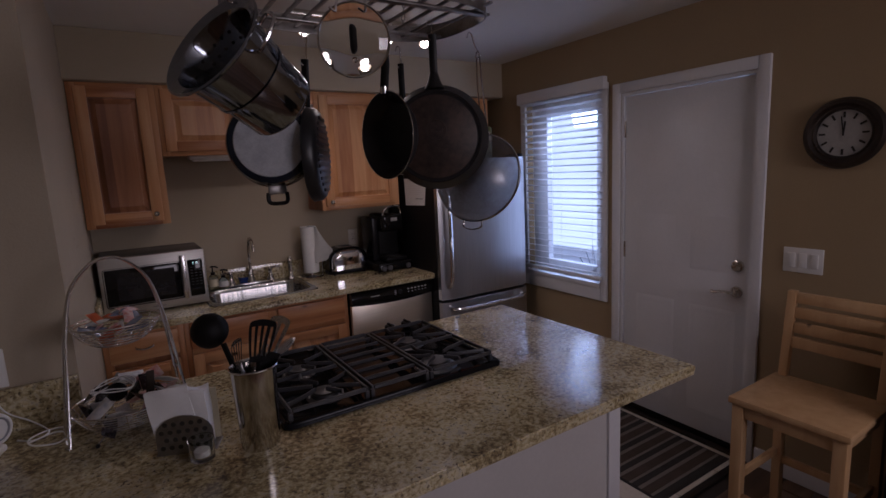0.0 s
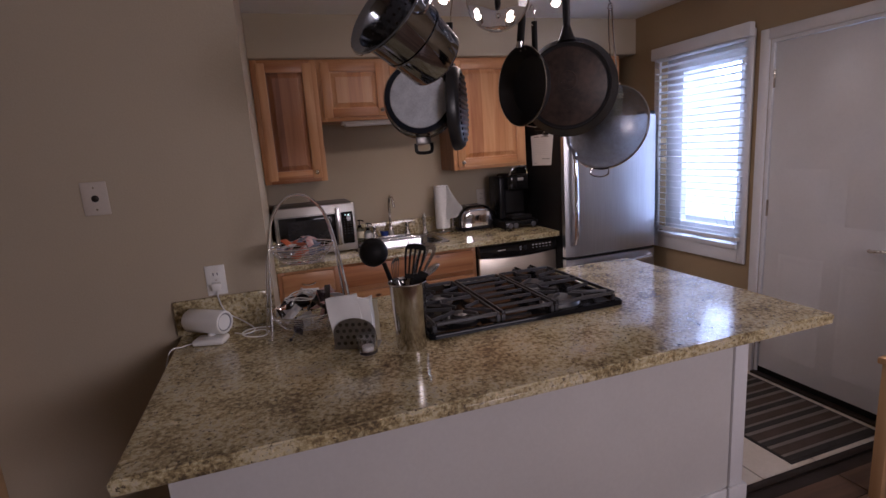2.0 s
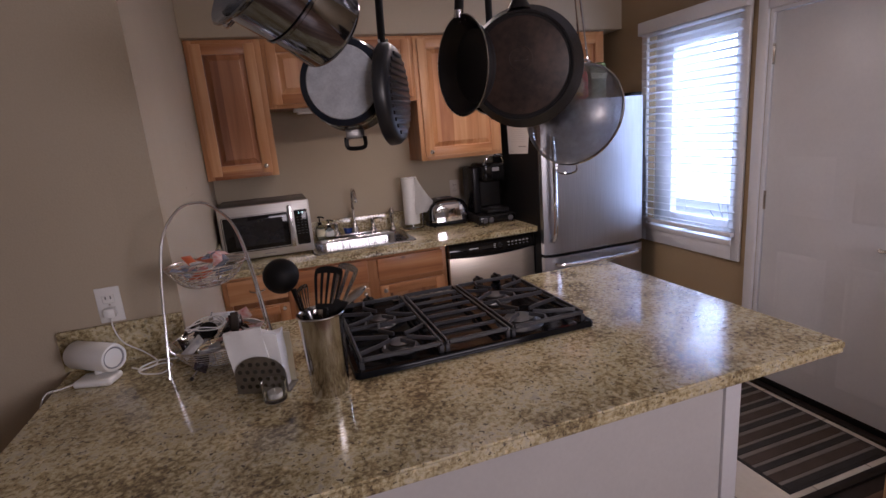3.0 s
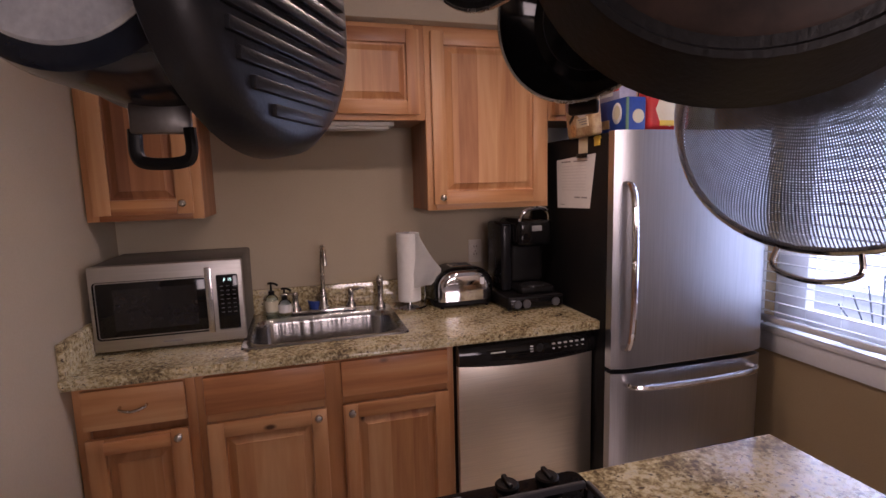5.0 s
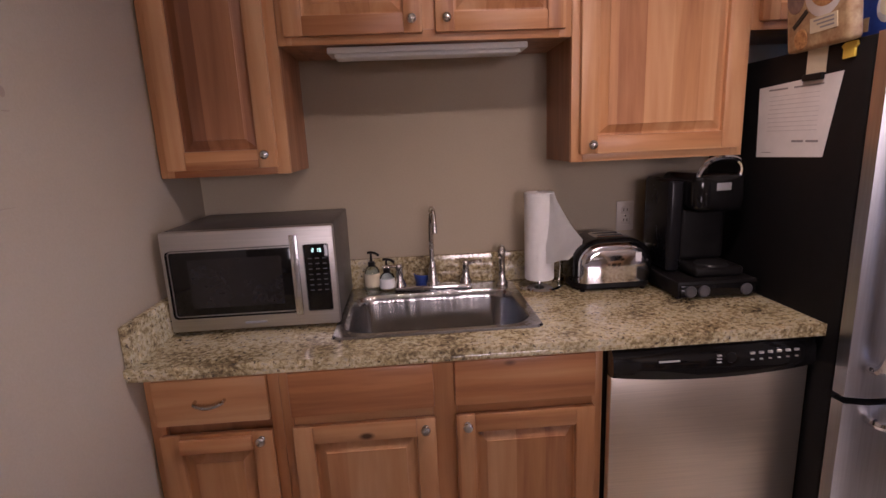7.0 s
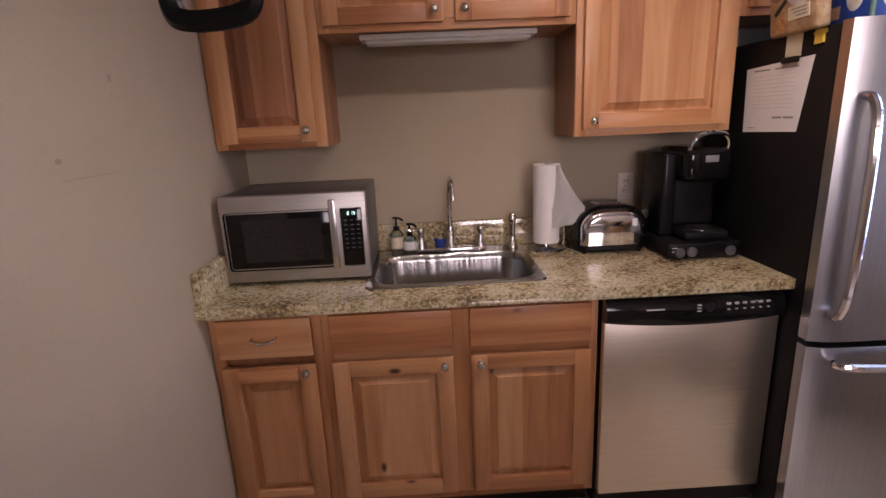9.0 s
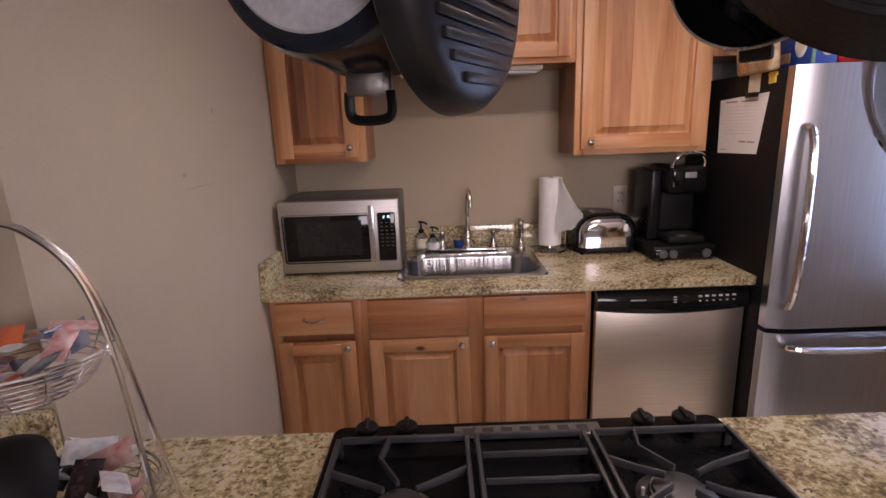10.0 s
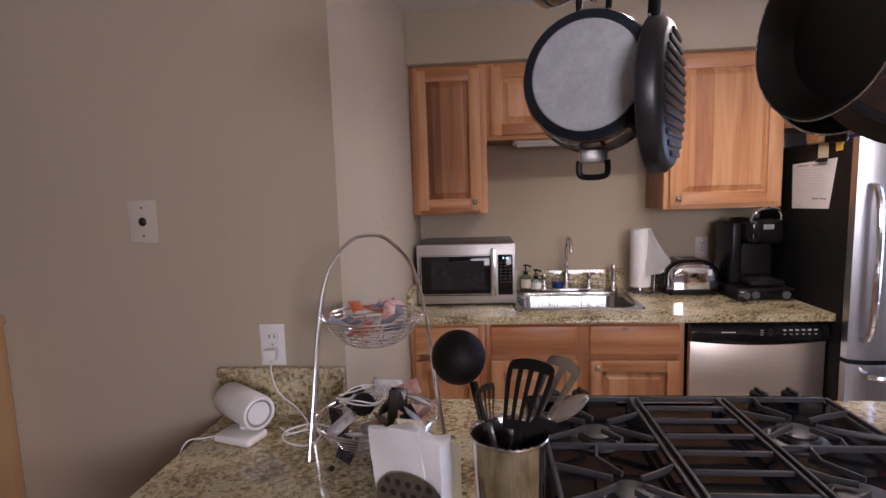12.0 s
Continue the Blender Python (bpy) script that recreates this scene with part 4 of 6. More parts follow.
to = thing("toaster", (2.12, 4.13, TOP), "rounded chrome two-slice toaster with black trim and base", "toaster")
def lofted(levels):
    """A body through rounded rectangles (x0, x1, y0, y1, corner, z), closed at both ends."""
    b = bmesh.new()
    rings = [[b.verts.new((x, y, z)) for x, y in rrect(x0, x1, y0, y1, r)] for x0, x1, y0, y1, r, z in levels]
    for a, q in zip(rings, rings[1:]):
        for k in range(len(a)):
            b.faces.new((a[k], a[(k + 1) % len(a)], q[(k + 1) % len(a)], q[k]))
    b.faces.new(rings[0][::-1])
    b.faces.new(rings[-1])
    return b


def bulged(x0, x1, y0, y1, z0, z1, r, e):
    """As arched, with its front rounded over by e in four steps."""
    b = bmesh.new()
    rings = []
    for a in (90, 62, 35, 12, 0):
        d, y = e * (1 - math.cos(radians(a))), y0 + e * (1 - math.sin(radians(a)))
        pts = [(x0 + d, z0), (x1 - d, z0)]
        for k in range(9):
            q = radians(90 * k / 8)
            pts.append((x1 - r + (r - d) * math.cos(q), z1 - r * 0.85 + (r * 0.85 - d) * math.sin(q)))
        for k in range(9):
            q = radians(90 + 90 * k / 8)
            pts.append((x0 + r + (r - d) * math.cos(q), z1 - r * 0.85 + (r * 0.85 - d) * math.sin(q)))
        rings.append([b.verts.new((x, y, z)) for x, z in pts])
    rings.append([b.verts.new((v.co.x, y1, v.co.z)) for v in rings[-1]])
    for a, q in zip(rings, rings[1:]):
        for k in range(len(a)):
            b.faces.new((a[k], a[(k + 1) % len(a)], q[(k + 1) % len(a)], q[k]))
    b.faces.new(rings[0])
    b.faces.new(rings[-1][::-1])
    return b


part("shell", bulged(1.988, 2.274, 4.050, 4.212, TOP + 0.034, TOP + 0.190, 0.105, 0.030), BLACK, to, "black rounded ends and top")
part("front_plate", bulged(2.000, 2.260, 4.030, 4.090, TOP + 0.037, TOP + 0.177, 0.090, 0.030), CHROME, to, "mirror chrome front")
part("top_plate", lofted([(2.075, 2.190, 4.090, 4.190, 0.02, TOP + 0.1885), (2.079, 2.186, 4.094, 4.186, 0.02, TOP + 0.1925)]), CHROME, to)
part("base", lofted([(1.990, 2.272, 4.050, 4.214, 0.056, TOP + 0.008), (1.986, 2.276, 4.046, 4.218, 0.058, TOP + 0.016), (1.990, 2.272, 4.050, 4.214, 0.056, TOP + 0.0338)]), BLACKPL, to)
for y in (4.103, 4.150):
    part("slot", box(2.088, 2.178, y, y + 0.020, TOP + 0.1915, TOP + 0.1935), SLOT, to)
part("label", box(2.196, 2.216, 4.0283, 4.0298, TOP + 0.11, TOP + 0.142), PAPER, to)
part("lever", box(1.978, 1.994, 4.11, 4.14, TOP + 0.125, TOP + 0.14, 0.004), BLACKPL, to)
for x in (2.02, 2.24):
    for y in (4.065, 4.185):
        part("foot", lathe([(0, 0), (0.009, 0), (0.009, 0.0095), (0, 0.0095)], (x, y, TOP), n=10), BLACKPL, to)

PODGREY = surface("dim_foil", (0.13, 0.13, 0.14), (0.09, 0.09, 0.10), 0.4, 0.4)
tr = thing("pod_drawer", (2.42, 4.05, TOP), "black wire coffee pod drawer under the brewer", "drawer")
part("shell", box(2.285, 2.558, 3.905, 4.24, TOP + 0.006, TOP + 0.062, 0.006), BLACKPL, tr)
part("drawer_face", box(2.292, 2.551, 3.896, 3.905, TOP + 0.010, TOP + 0.052, 0.004), BLACK, tr)
for x in (2.325, 2.37, 2.515):
    part("pod", lathe([(0, 0.006), (0.017, 0.006), (0.02, 0.002), (0.02, 0)], (x, 3.896, TOP + 0.03), (0, -1, 0), 18), PODGREY, tr, "foil pod lid showing through the drawer")
for x in (2.30, 2.545):
    for y in (3.93, 4.22):
        part("foot", lathe([(0, 0), (0.01, 0), (0.01, 0.0065), (0, 0.0065)], (x, y, TOP), n=10), BLACKPL, tr)
br = thing("coffee_brewer", (2.44, 4.08, TOP + 0.062), "black single-cup coffee brewer with a silver arched handle", "coffee maker")
zb = TOP + 0.0625
part("base", box(2.36, 2.53, 3.935, 4.215, zb, zb + 0.035, 0.012, 3), BLACKPL, br)
part("column", box(2.36, 2.53, 4.05, 4.215, zb + 0.034, zb + 0.30, 0.02, 4), BLACKPL, br)
part("head", box(2.355, 2.535, 3.955, 4.20, zb + 0.215, zb + 0.345, 0.03, 5), BLACK, br)
part("reservoir", box(2.302, 2.357, 4.02, 4.21, zb + 0.002, zb + 0.325, 0.014, 3), surface("smoked_reservoir", (0.010, 0.010, 0.012), rough=0.25, spec=0.2), br)
part("handle_arch", tube(smooth_line([(2.375, 3.985, zb + 0.315), (2.378, 3.965, zb + 0.362), (2.41, 3.955, zb + 0.392), (2.48, 3.955, zb + 0.392), (2.512, 3.965, zb + 0.362), (2.515, 3.985, zb + 0.315)]), 0.009), CHROME, br, "silver arched lift handle")
part("display", box(2.425, 2.475, 3.9525, 3.957, zb + 0.29, zb + 0.315, 0.002), GREYPRINT, br)
DRIPGREY = surface("drip_tray_plastic", (0.018, 0.018, 0.019), (0.013, 0.013, 0.014), 0.4)
part("drip_tray", lathe([(0, 0.006), (0.05, 0.006), (0.055, 0)], (2.445, 3.99, zb + 0.034), n=24), DRIPGREY, br)


JACKPLATE = surface("beige_wall_plate", (0.56, 0.50, 0.43), (0.50, 0.44, 0.37), 0.4, scale=6)


def outlet(name, cx, cy, cz, label, coax=False, w=0.07, h=0.115, mat=None):
    o = thing(name, (cx, cy, cz), label, "switch" if coax else "outlet")
    pl = part("cover_plate", box(cx - w / 2, cx + w / 2, cy - 0.006, cy, cz - h / 2, cz + h / 2, 0.003), JACKPLATE if coax else mat or PLASTIC, o)
    if coax:
        part("socket", lathe([(0, 0.005), (0.005, 0.005), (0.008, 0.003), (0.012, 0)], (cx, cy - 0.006, cz), (0, -1, 0), 16), DARKMETAL, pl)
        zs = (0.038, -0.038)
    else:
        for dz in (0.02, -0.02):
            rec = part("receptacle", box(cx - 0.017, cx + 0.017, cy - 0.008, cy - 0.005, cz + dz - 0.014, cz + dz + 0.014, 0.004), mat or PLASTIC, pl)
        for dz in (0.024, -0.016):
            for dx in (-0.007, 0.007):
                part("slot", box(cx + dx - 0.0015, cx + dx + 0.0015, cy - 0.0085, cy - 0.007, cz + dz - 0.005, cz + dz + 0.005), SLOT, pl)
        zs = (0,)
    for dz in zs:
        part("screw", lathe([(0, 0.0015), (0.003, 0.001), (0.0032, 0)], (cx, cy - 0.006, cz + dz), (0, -1, 0), 12), NICKEL, pl)
    return o


# Beige tone here carries the shade under the wall cabinet.
outlet("counter_outlet", 2.264, YN, 1.145, "duplex outlet above the toaster, its shade put into a beige colour", mat=JACKPLATE)
outlet("bar_outlet", 0.453, YO, 1.107, "white duplex outlet above the granite backsplash")
outlet("wall_jack", 0.115, YO, 1.450, "off-white wall plate with a single jack", True, 0.08, 0.115)
sw = thing("switch_plate", (XE, 1.785, 1.113), "white three-gang light switch plate beside the door", "switch")
pl = part("cover_plate", box(XE - 0.006, XE, 1.703, 1.868, 1.055, 1.172, 0.003), PLASTIC, sw)
for y in (1.738, 1.785, 1.832):
    part("rocker", box(XE - 0.0095, XE - 0.005, y - 0.016, y + 0.016, 1.08, 1.147, 0.002), PLASTIC, pl)

# ---------------------------------------------------------------- fridge top and side
fxs = fx0 - 0.0012
cer = thing("cereal_box", (2.66, 3.84, 1.676), "buff snack bag with a bowl picture overhanging the fridge edge", "cereal box")
m = pose(2.548, 3.72, 1.668, 0, -6, -5)
bg = part("bag", placed(box(-0.006, 0.035, -0.09, 0.15, 0, 0.235, 0.012, 3), m), BUFF, cer)
CEREAL = surface("cereal_print", (0.62, 0.36, 0.13), (0.22, 0.085, 0.03), 0.45, scale=95, fine=260)
part("picture", placed(lathe([(0, 0.0022), (0.072, 0.0018), (0.075, 0)], (-0.006, -0.005, 0.150), (-1, 0, 0), 28), m), PAPER, bg, "white bowl print")
part("picture", placed(lathe([(0, 0.0034), (0.060, 0.003), (0.062, 0)], (-0.006, -0.012, 0.160), (-1, 0, 0), 28), m), CEREAL, bg, "brown print of a bowl of cereal")
part("picture", placed(box(-0.0085, -0.005, -0.055, 0.045, 0.040, 0.078), m), CREAMPAPER, bg, "cream text panel")
for k in range(3):
    part("text_bar", placed(box(-0.0092, -0.008, -0.045, 0.030 - 0.012 * k, 0.068 - 0.010 * k, 0.072 - 0.010 * k), m), GREYPRINT, bg)
part("picture", placed(box(-0.0090, -0.005, -0.033, 0.033, -0.006, 0.006), m @ Matrix.Translation((0, 0.085, 0.085)) @ Matrix.Rotation(radians(-32), 4, "X")), SLOT, bg, "dark slanting banner")
part("picture", placed(lathe([(0, 0.002), (0.030, 0.0016), (0.032, 0)], (-0.006, 0.075, 0.205), (-1, 0, 0), 24), m), surface("teal_print", (0.05, 0.22, 0.24), rough=0.5), bg, "teal spot near the bag top")
part("picture", placed(lathe([(0, 0.002), (0.034, 0.0016), (0.036, 0)], (-0.006, 0.105, 0.140), (-1, 0, 0), 24), m), surface("plum_print", (0.16, 0.10, 0.10), (0.30, 0.22, 0.18), 0.5, scale=50), bg)
part("picture", placed(lathe([(0, 0.002), (0.026, 0.0016), (0.028, 0)], (-0.006, 0.085, 0.032), (-1, 0, 0), 24), m), CEREAL, bg)
bl = thing("cracker_box", (2.70, 3.71, 1.679), "deep blue cracker box with a white oval on the fridge", "box")
bb = part("carton", box(2.660, 2.745, 3.60, 3.82, 1.679, 1.812, 0.003), BLUE, bl)
part("picture", lathe([(0, 0.002), (0.024, 0.0015), (0.027, 0)], (2.712, 3.60, 1.738), (0, -1, 0), 20), CREAMPAPER, bb, "pale oval on the box end")
part("picture", placed(lathe([(0, 0.002), (1, 0.0015), (1.06, 0)], (0, 0, 0), (-1, 0, 0), 22), Matrix.Translation((2.660, 3.665, 1.755)) @ Matrix.Diagonal((1, 0.030, 0.040, 1))), PAPER, bb, "white bowl shape on the box side")
part("picture", placed(lathe([(0, 0.0026), (1, 0.0022), (1.06, 0)], (0, 0, 0), (-1, 0, 0), 22), Matrix.Translation((2.660, 3.665, 1.758)) @ Matrix.Diagonal((1, 0.021, 0.028, 1))), CREAMPAPER, bb)
part("picture", box(2.6585, 2.661, 3.715, 3.80, 1.700, 1.735), BUFF, bb)
# Side light on the green corner, put in as a paler strip.
part("edge_stripe", box(2.6585, 2.6675, 3.5985, 3.606, 1.681, 1.810), surface("side_lit_green", (0.16, 0.30, 0.20), rough=0.5), bb)
lv = thing("snack_box", (2.70, 3.73, 1.8125), "lavender and white snack carton lying on the blue box", "box")
lb = part("carton", box(2.664, 2.742, 3.655, 3.805, 1.8125, 1.872, 0.003), LAVENDER, lv)
part("print", box(2.6625, 2.6645, 3.70, 3.79, 1.830, 1.852), PAPER, lb)
part("print", box(2.6625, 2.6645, 3.66, 3.695, 1.845, 1.866), RED, lb)
bp = thing("dark_pouch", (2.865, 3.715, 1.679), "black food pouch with an orange band behind the red bag", "package")
dp = part("pouch", lofted([(2.80, 2.935, 3.690, 3.740, 0.02, 1.679), (2.795, 2.94, 3.686, 3.744, 0.022, 1.75), (2.80, 2.935, 3.700, 3.730, 0.012, 1.87), (2.805, 2.93, 3.711, 3.719, 0.003, 1.905)]), BLACKPL, bp)
part("band", box(2.815, 2.92, 3.6985, 3.712, 1.872, 1.884), ORANGE, dp)
rd = thing("chip_bag", (2.855, 3.63, 1.679), "red snack bag with a cream label on the fridge", "snack bag")
b2 = box(2.755, 2.965, 3.60, 3.68, 1.679, 1.855, 0.03, 4)
rb = part("bag", b2, RED, rd)
part("label", lathe([(0, 0.004), (0.055, 0.003), (0.068, 0)], (2.86, 3.60, 1.765), (0, -1, 0), 8), CREAMPAPER, rb)
part("label", box(2.81, 2.91, 3.594, 3.599, 1.70, 1.722, 0.002), YELLOW, rb)
part("label", box(2.835, 2.885, 3.592, 3.599, 1.80, 1.815, 0.002), BLUE, rb)
part("top_fold", box(2.80, 2.93, 3.62, 3.65, 1.85, 1.872, 0.008), RED, rb)
ol = thing("green_package", (3.05, 3.66, 1.679), "olive green food package with a pale band", "package")
ob_ = part("pouch", box(2.985, 3.11, 3.62, 3.69, 1.679, 1.90, 0.02, 3), OLIVE, ol)
part("band", box(2.99, 3.105, 3.6175, 3.622, 1.80, 1.835, 0.001), CREAMPAPER, ob_)

pp = thing("fridge_paper", (fxs, 3.82, 1.37), "white printed schedule sheet held to the fridge side by a clip", "paper")
def side_sheet(pts, x=fxs, t=0.0012):
    b2 = bmesh.new()
    a = [b2.verts.new((x, y, z)) for y, z in pts]
    c_ = [b2.verts.new((x - t, y, z)) for y, z in pts]
    b2.faces.new(a)
    b2.faces.new(c_[::-1])
    for k in range(len(pts)):
        j = (k + 1) % len(pts)
        b2.faces.new((a[k], a[j], c_[j], c_[k]))
    return b2
part("sheet", side_sheet([(3.995, 1.585), (3.675, 1.600), (3.715, 1.375), (3.985, 1.368)]), PAPER, pp)
for y0, y1, z0, z1 in ((3.95, 3.87, 1.572, 1.577), (3.845, 3.735, 1.572, 1.577), (3.835, 3.79, 1.416, 1.422), (3.78, 3.735, 1.416, 1.422), (3.96, 3.92, 1.383, 1.385)):
    part("printed_bar", side_sheet([(y0, z1), (y1, z1), (y1, z0), (y0, z0)], fxs - 0.0014, 0.0004), GREYPRINT, pp)
for k in range(9):
    z = 1.555 - k * 0.013
    part("printed_line", side_sheet([(3.945, z), (3.745, z), (3.745, z - 0.0012), (3.945, z - 0.0012)], fxs - 0.0014, 0.0003), surface("faint_print", (0.55, 0.55, 0.57), rough=0.85) if k == 0 else bpy.data.materials["faint_print"], pp)
part("clip", box(fxs - 0.014, fxs - 0.002, 3.735, 3.805, 1.586, 1.604, 0.003), BLACKPL, pp, "black magnetic clip")
cd = solo("fridge_card", side_sheet([(3.805, 1.672), (3.735, 1.678), (3.735, 1.603), (3.805, 1.600)], fxs - 0.0005), CREAMPAPER, "small printed card on the fridge side", "card")
mg = thing("bread_magnet", (fxs, 3.66, 1.64), "yellow bread-slice fridge magnet", "magnet")
part("slice", side_sheet([(3.68, 1.628), (3.645, 1.630), (3.645, 1.652), (3.638, 1.658), (3.642, 1.668), (3.675, 1.668), (3.687, 1.66), (3.68, 1.652)], fxs, 0.006), YELLOW, mg)

# ---------------------------------------------------------------- gas cooktop
KX0, KX1, KY0, KY1 = 1.133, 1.905, 2.085, 2.690
ct = thing("gas_cooktop", (1.52, 2.39, TOP), "black four-burner gas cooktop set in the granite", "cooktop")
b2 = bmesh.new()
loops = []
for d, r_, z in ((0.0, 0.02, TOP + 0.0007), (0.0, 0.02, TOP + 0.013), (0.004, 0.02, TOP + 0.0185), (0.016, 0.02, TOP + 0.019), (0.024, 0.03, TOP + 0.010), (0.05, 0.03, TOP + 0.008)):
    loops.append([b2.verts.new((x, y, z)) for x, y in rrect(KX0 + d, KX1 - d, KY0 + d, KY1 - d - (0.075 if d > 0.02 else 0), r_)])
for a, q in zip(loops, loops[1:]):
    for k in range(len(a)):
        j = (k + 1) % len(a)
        b2.faces.new((a[k], a[j], q[j], q[k]))
b2.faces.new(loops[-1])
part("pan", b2, COOKPAN, ct)
part("control_strip", box(1.375, 1.66, 2.632, 2.672, TOP + 0.0192, TOP + 0.021, 0.0006), surface("printed_strip", (0.20, 0.19, 0.17), (0.12, 0.11, 0.10), 0.3, 0.5, scale=60), ct, "metal strip printed with burner marks")
for k in range(7):
    part("strip_mark", box(1.392 + 0.037 * k, 1.414 + 0.037 * k, 2.640, 2.664, TOP + 0.0207, TOP + 0.0214), SLOT, ct)
for x in (1.205, 1.282, 1.742, 1.822):
    kb = part("control_knob", lathe([(0, 0.024), (0.019, 0.024), (0.022, 0.021), (0.022, 0.013), (0.012, 0.011), (0.012, 0.003), (0.018, 0)], (x, 2.652, TOP + 0.019), n=22), BLACKPL, ct)
    part("grip", box(x - 0.005, x + 0.005, 2.634, 2.670, TOP + 0.0425, TOP + 0.051, 0.003), BLACKPL, kb)
CAPS = surface("burner_cap", (0.025, 0.024, 0.024), (0.05, 0.047, 0.046), 0.42, scale=20, fine=200, relief=0.0005)
for x, y, r_ in ((1.283, 2.454, 0.042), (1.728, 2.467, 0.047), (1.298, 2.222, 0.042), (1.703, 2.215, 0.056)):
    bu = part("burner", lathe([(0, 0.016), (r_ * 0.95, 0.016), (r_, 0.012), (r_ * 1.02, 0.005), (r_ * 1.35, 0.002), (r_ * 1.4, 0)], (x, y, TOP + 0.0082), n=32), surface("burner_alloy", (0.10, 0.10, 0.105), (0.06, 0.06, 0.063), 0.4, 0.7) if x == 1.283 else bpy.data.materials["burner_alloy"], ct)
    part("burner_cap", lathe([(0, 0.026), (r_ * 0.6, 0.0255), (r_ * 0.86, 0.022), (r_ * 0.9, 0.016), (0, 0.016)], (x, y, TOP + 0.0082), n=32), CAPS, bu)
    part("igniter", rod((x - r_ * 1.15, y + 0.01, TOP + 0.008), (x - r_ * 1.15, y + 0.01, TOP + 0.026), 0.003, 8), PLASTIC, bu)
GZ = TOP + 0.043


def bar(p, q, w=0.0042, h=0.0065):
    """Flat-topped cast bar."""
    p, q = Vector(p), Vector(q)
    d = (q - p)
    b3 = box(-w, w, 0, d.length, -h, h, 0.002, 1)
    rot = d.to_track_quat("Y", "Z").to_matrix().to_4x4()
    return placed(b3, Matrix.Translation(p) @ rot)


def bent_bar(points, w=0.0042, h=0.0058):
    """One cast finger with a bend, tapering towards its free end."""
    b3 = bmesh.new()
    rings = []
    for k, p in enumerate(points):
        a, c = points[max(k - 1, 0)], points[min(k + 1, len(points) - 1)]
        side = (c - a).cross(Vector((0, 0, 1))).normalized() * (w * (1 - 0.12 * k))
        rings.append([b3.verts.new(p + side * i + Vector((0, 0, h * j))) for i, j in ((-1, -1), (1, -1), (1, 0.5), (0.5, 1), (-0.5, 1), (-1, 0.5))])
    for a, q in zip(rings, rings[1:]):
        for k in range(6):
            b3.faces.new((a[k], a[(k + 1) % 6], q[(k + 1) % 6], q[k]))
    b3.faces.new(rings[0][::-1])
    b3.faces.new(rings[-1])
    return b3


def grate(x0, x1, burners, rungs):
    y0, y1 = KY0 + 0.03, 2.605
    b3 = join(join(bar((x0, y0, GZ), (x0, y1, GZ)), bar((x1, y0, GZ), (x1, y1, GZ))), join(bar((x0 + 0.005, y0, GZ), (x1 - 0.005, y0, GZ)), bar((x0 + 0.005, y1, GZ), (x1 - 0.005, y1, GZ))))
    gr = part("grate", b3, GRATE, ct, "black cast iron pan grate")
    for x in (x0, x1):
        for y in (y0 + 0.004, y1 - 0.004):
            part("foot", box(x - 0.006, x + 0.006, y - 0.006, y + 0.006, TOP + 0.009, GZ - 0.007), GRATE, gr)
    if burners:
        ym = (y0 + y1) / 2
        part("cross_bar", bar((x0 + 0.006, ym, GZ), (x1 - 0.006, ym, GZ)), GRATE, gr)
        for bx, by in burners:
            lo_y, hi_y = (y0, ym) if by < ym else (ym, y1)
            for sx in (-1, 1):
                xs = x0 if sx < 0 else x1
                for sy in (-1, 1):
                    ye = min(max(by + sy * 0.062, lo_y + 0.012), hi_y - 0.012)
                    root, knee = Vector((xs - sx * 0.004, ye, GZ)), Vector((bx + sx * 0.062, by + sy * 0.034, GZ + 0.001))
                    part("finger", bent_bar([root, knee, Vector((bx + sx * 0.026, by + sy * 0.013, GZ + 0.003))]), GRATE, gr)
            for sy in (-1, 1):
                ye = lo_y if sy < 0 else hi_y
                part("finger", bent_bar([Vector((bx - 0.030 * sy, ye - sy * 0.004, GZ)), Vector((bx - 0.040 * sy, (ye + by) / 2 + sy * 0.018, GZ + 0.001)), Vector((bx - 0.004 * sy, by + sy * 0.028, GZ + 0.003))]), GRATE, gr)
    for y in rungs:
        part("rung", bar((x0 + 0.006, y, GZ), (x1 - 0.006, y, GZ), 0.0036, 0.0055), GRATE, gr)
    return gr


grate(1.160, 1.396, ((1.283, 2.454), (1.290, 2.222)), ())
grate(1.415, 1.612, (), (2.19, 2.265, 2.337, 2.408, 2.482, 2.55))
grate(1.630, 1.878, ((1.735, 2.467), (1.720, 2.215)), ())

# ---------------------------------------------------------------- bar clutter
cr = thing("utensil_crock", (1.066, 2.068, TOP), "tall polished steel utensil crock on the bar", "utensil holder")
part("cup", lathe([(0, 0.001), (0.047, 0.001), (0.049, 0.004), (0.058, 0.216), (0.061, 0.219), (0.058, 0.221), (0.055, 0.216), (0.046, 0.008), (0, 0.006)], (1.066, 2.068, TOP), n=44), POLISHED, cr)
part("rim", tube([Vector((1.066 + 0.0595 * math.cos(2 * math.pi * k / 44), 2.068 + 0.0595 * math.sin(2 * math.pi * k / 44), TOP + 0.220)) for k in range(44)], 0.0024, 6, True), CHROME, cr, "rolled bright rim")


def utensil(name, label, foot, neck, r, mat, head):
    u = thing(name, foot, label, name.replace("_", " "))
    part("handle", tube(smooth_line([foot, tuple((Vector(foot) + Vector(neck)) / 2), neck]), r, flat=1.6), mat, u)
    for nm, b3, mt in head:
        part(nm, b3, mt, u)
    return u


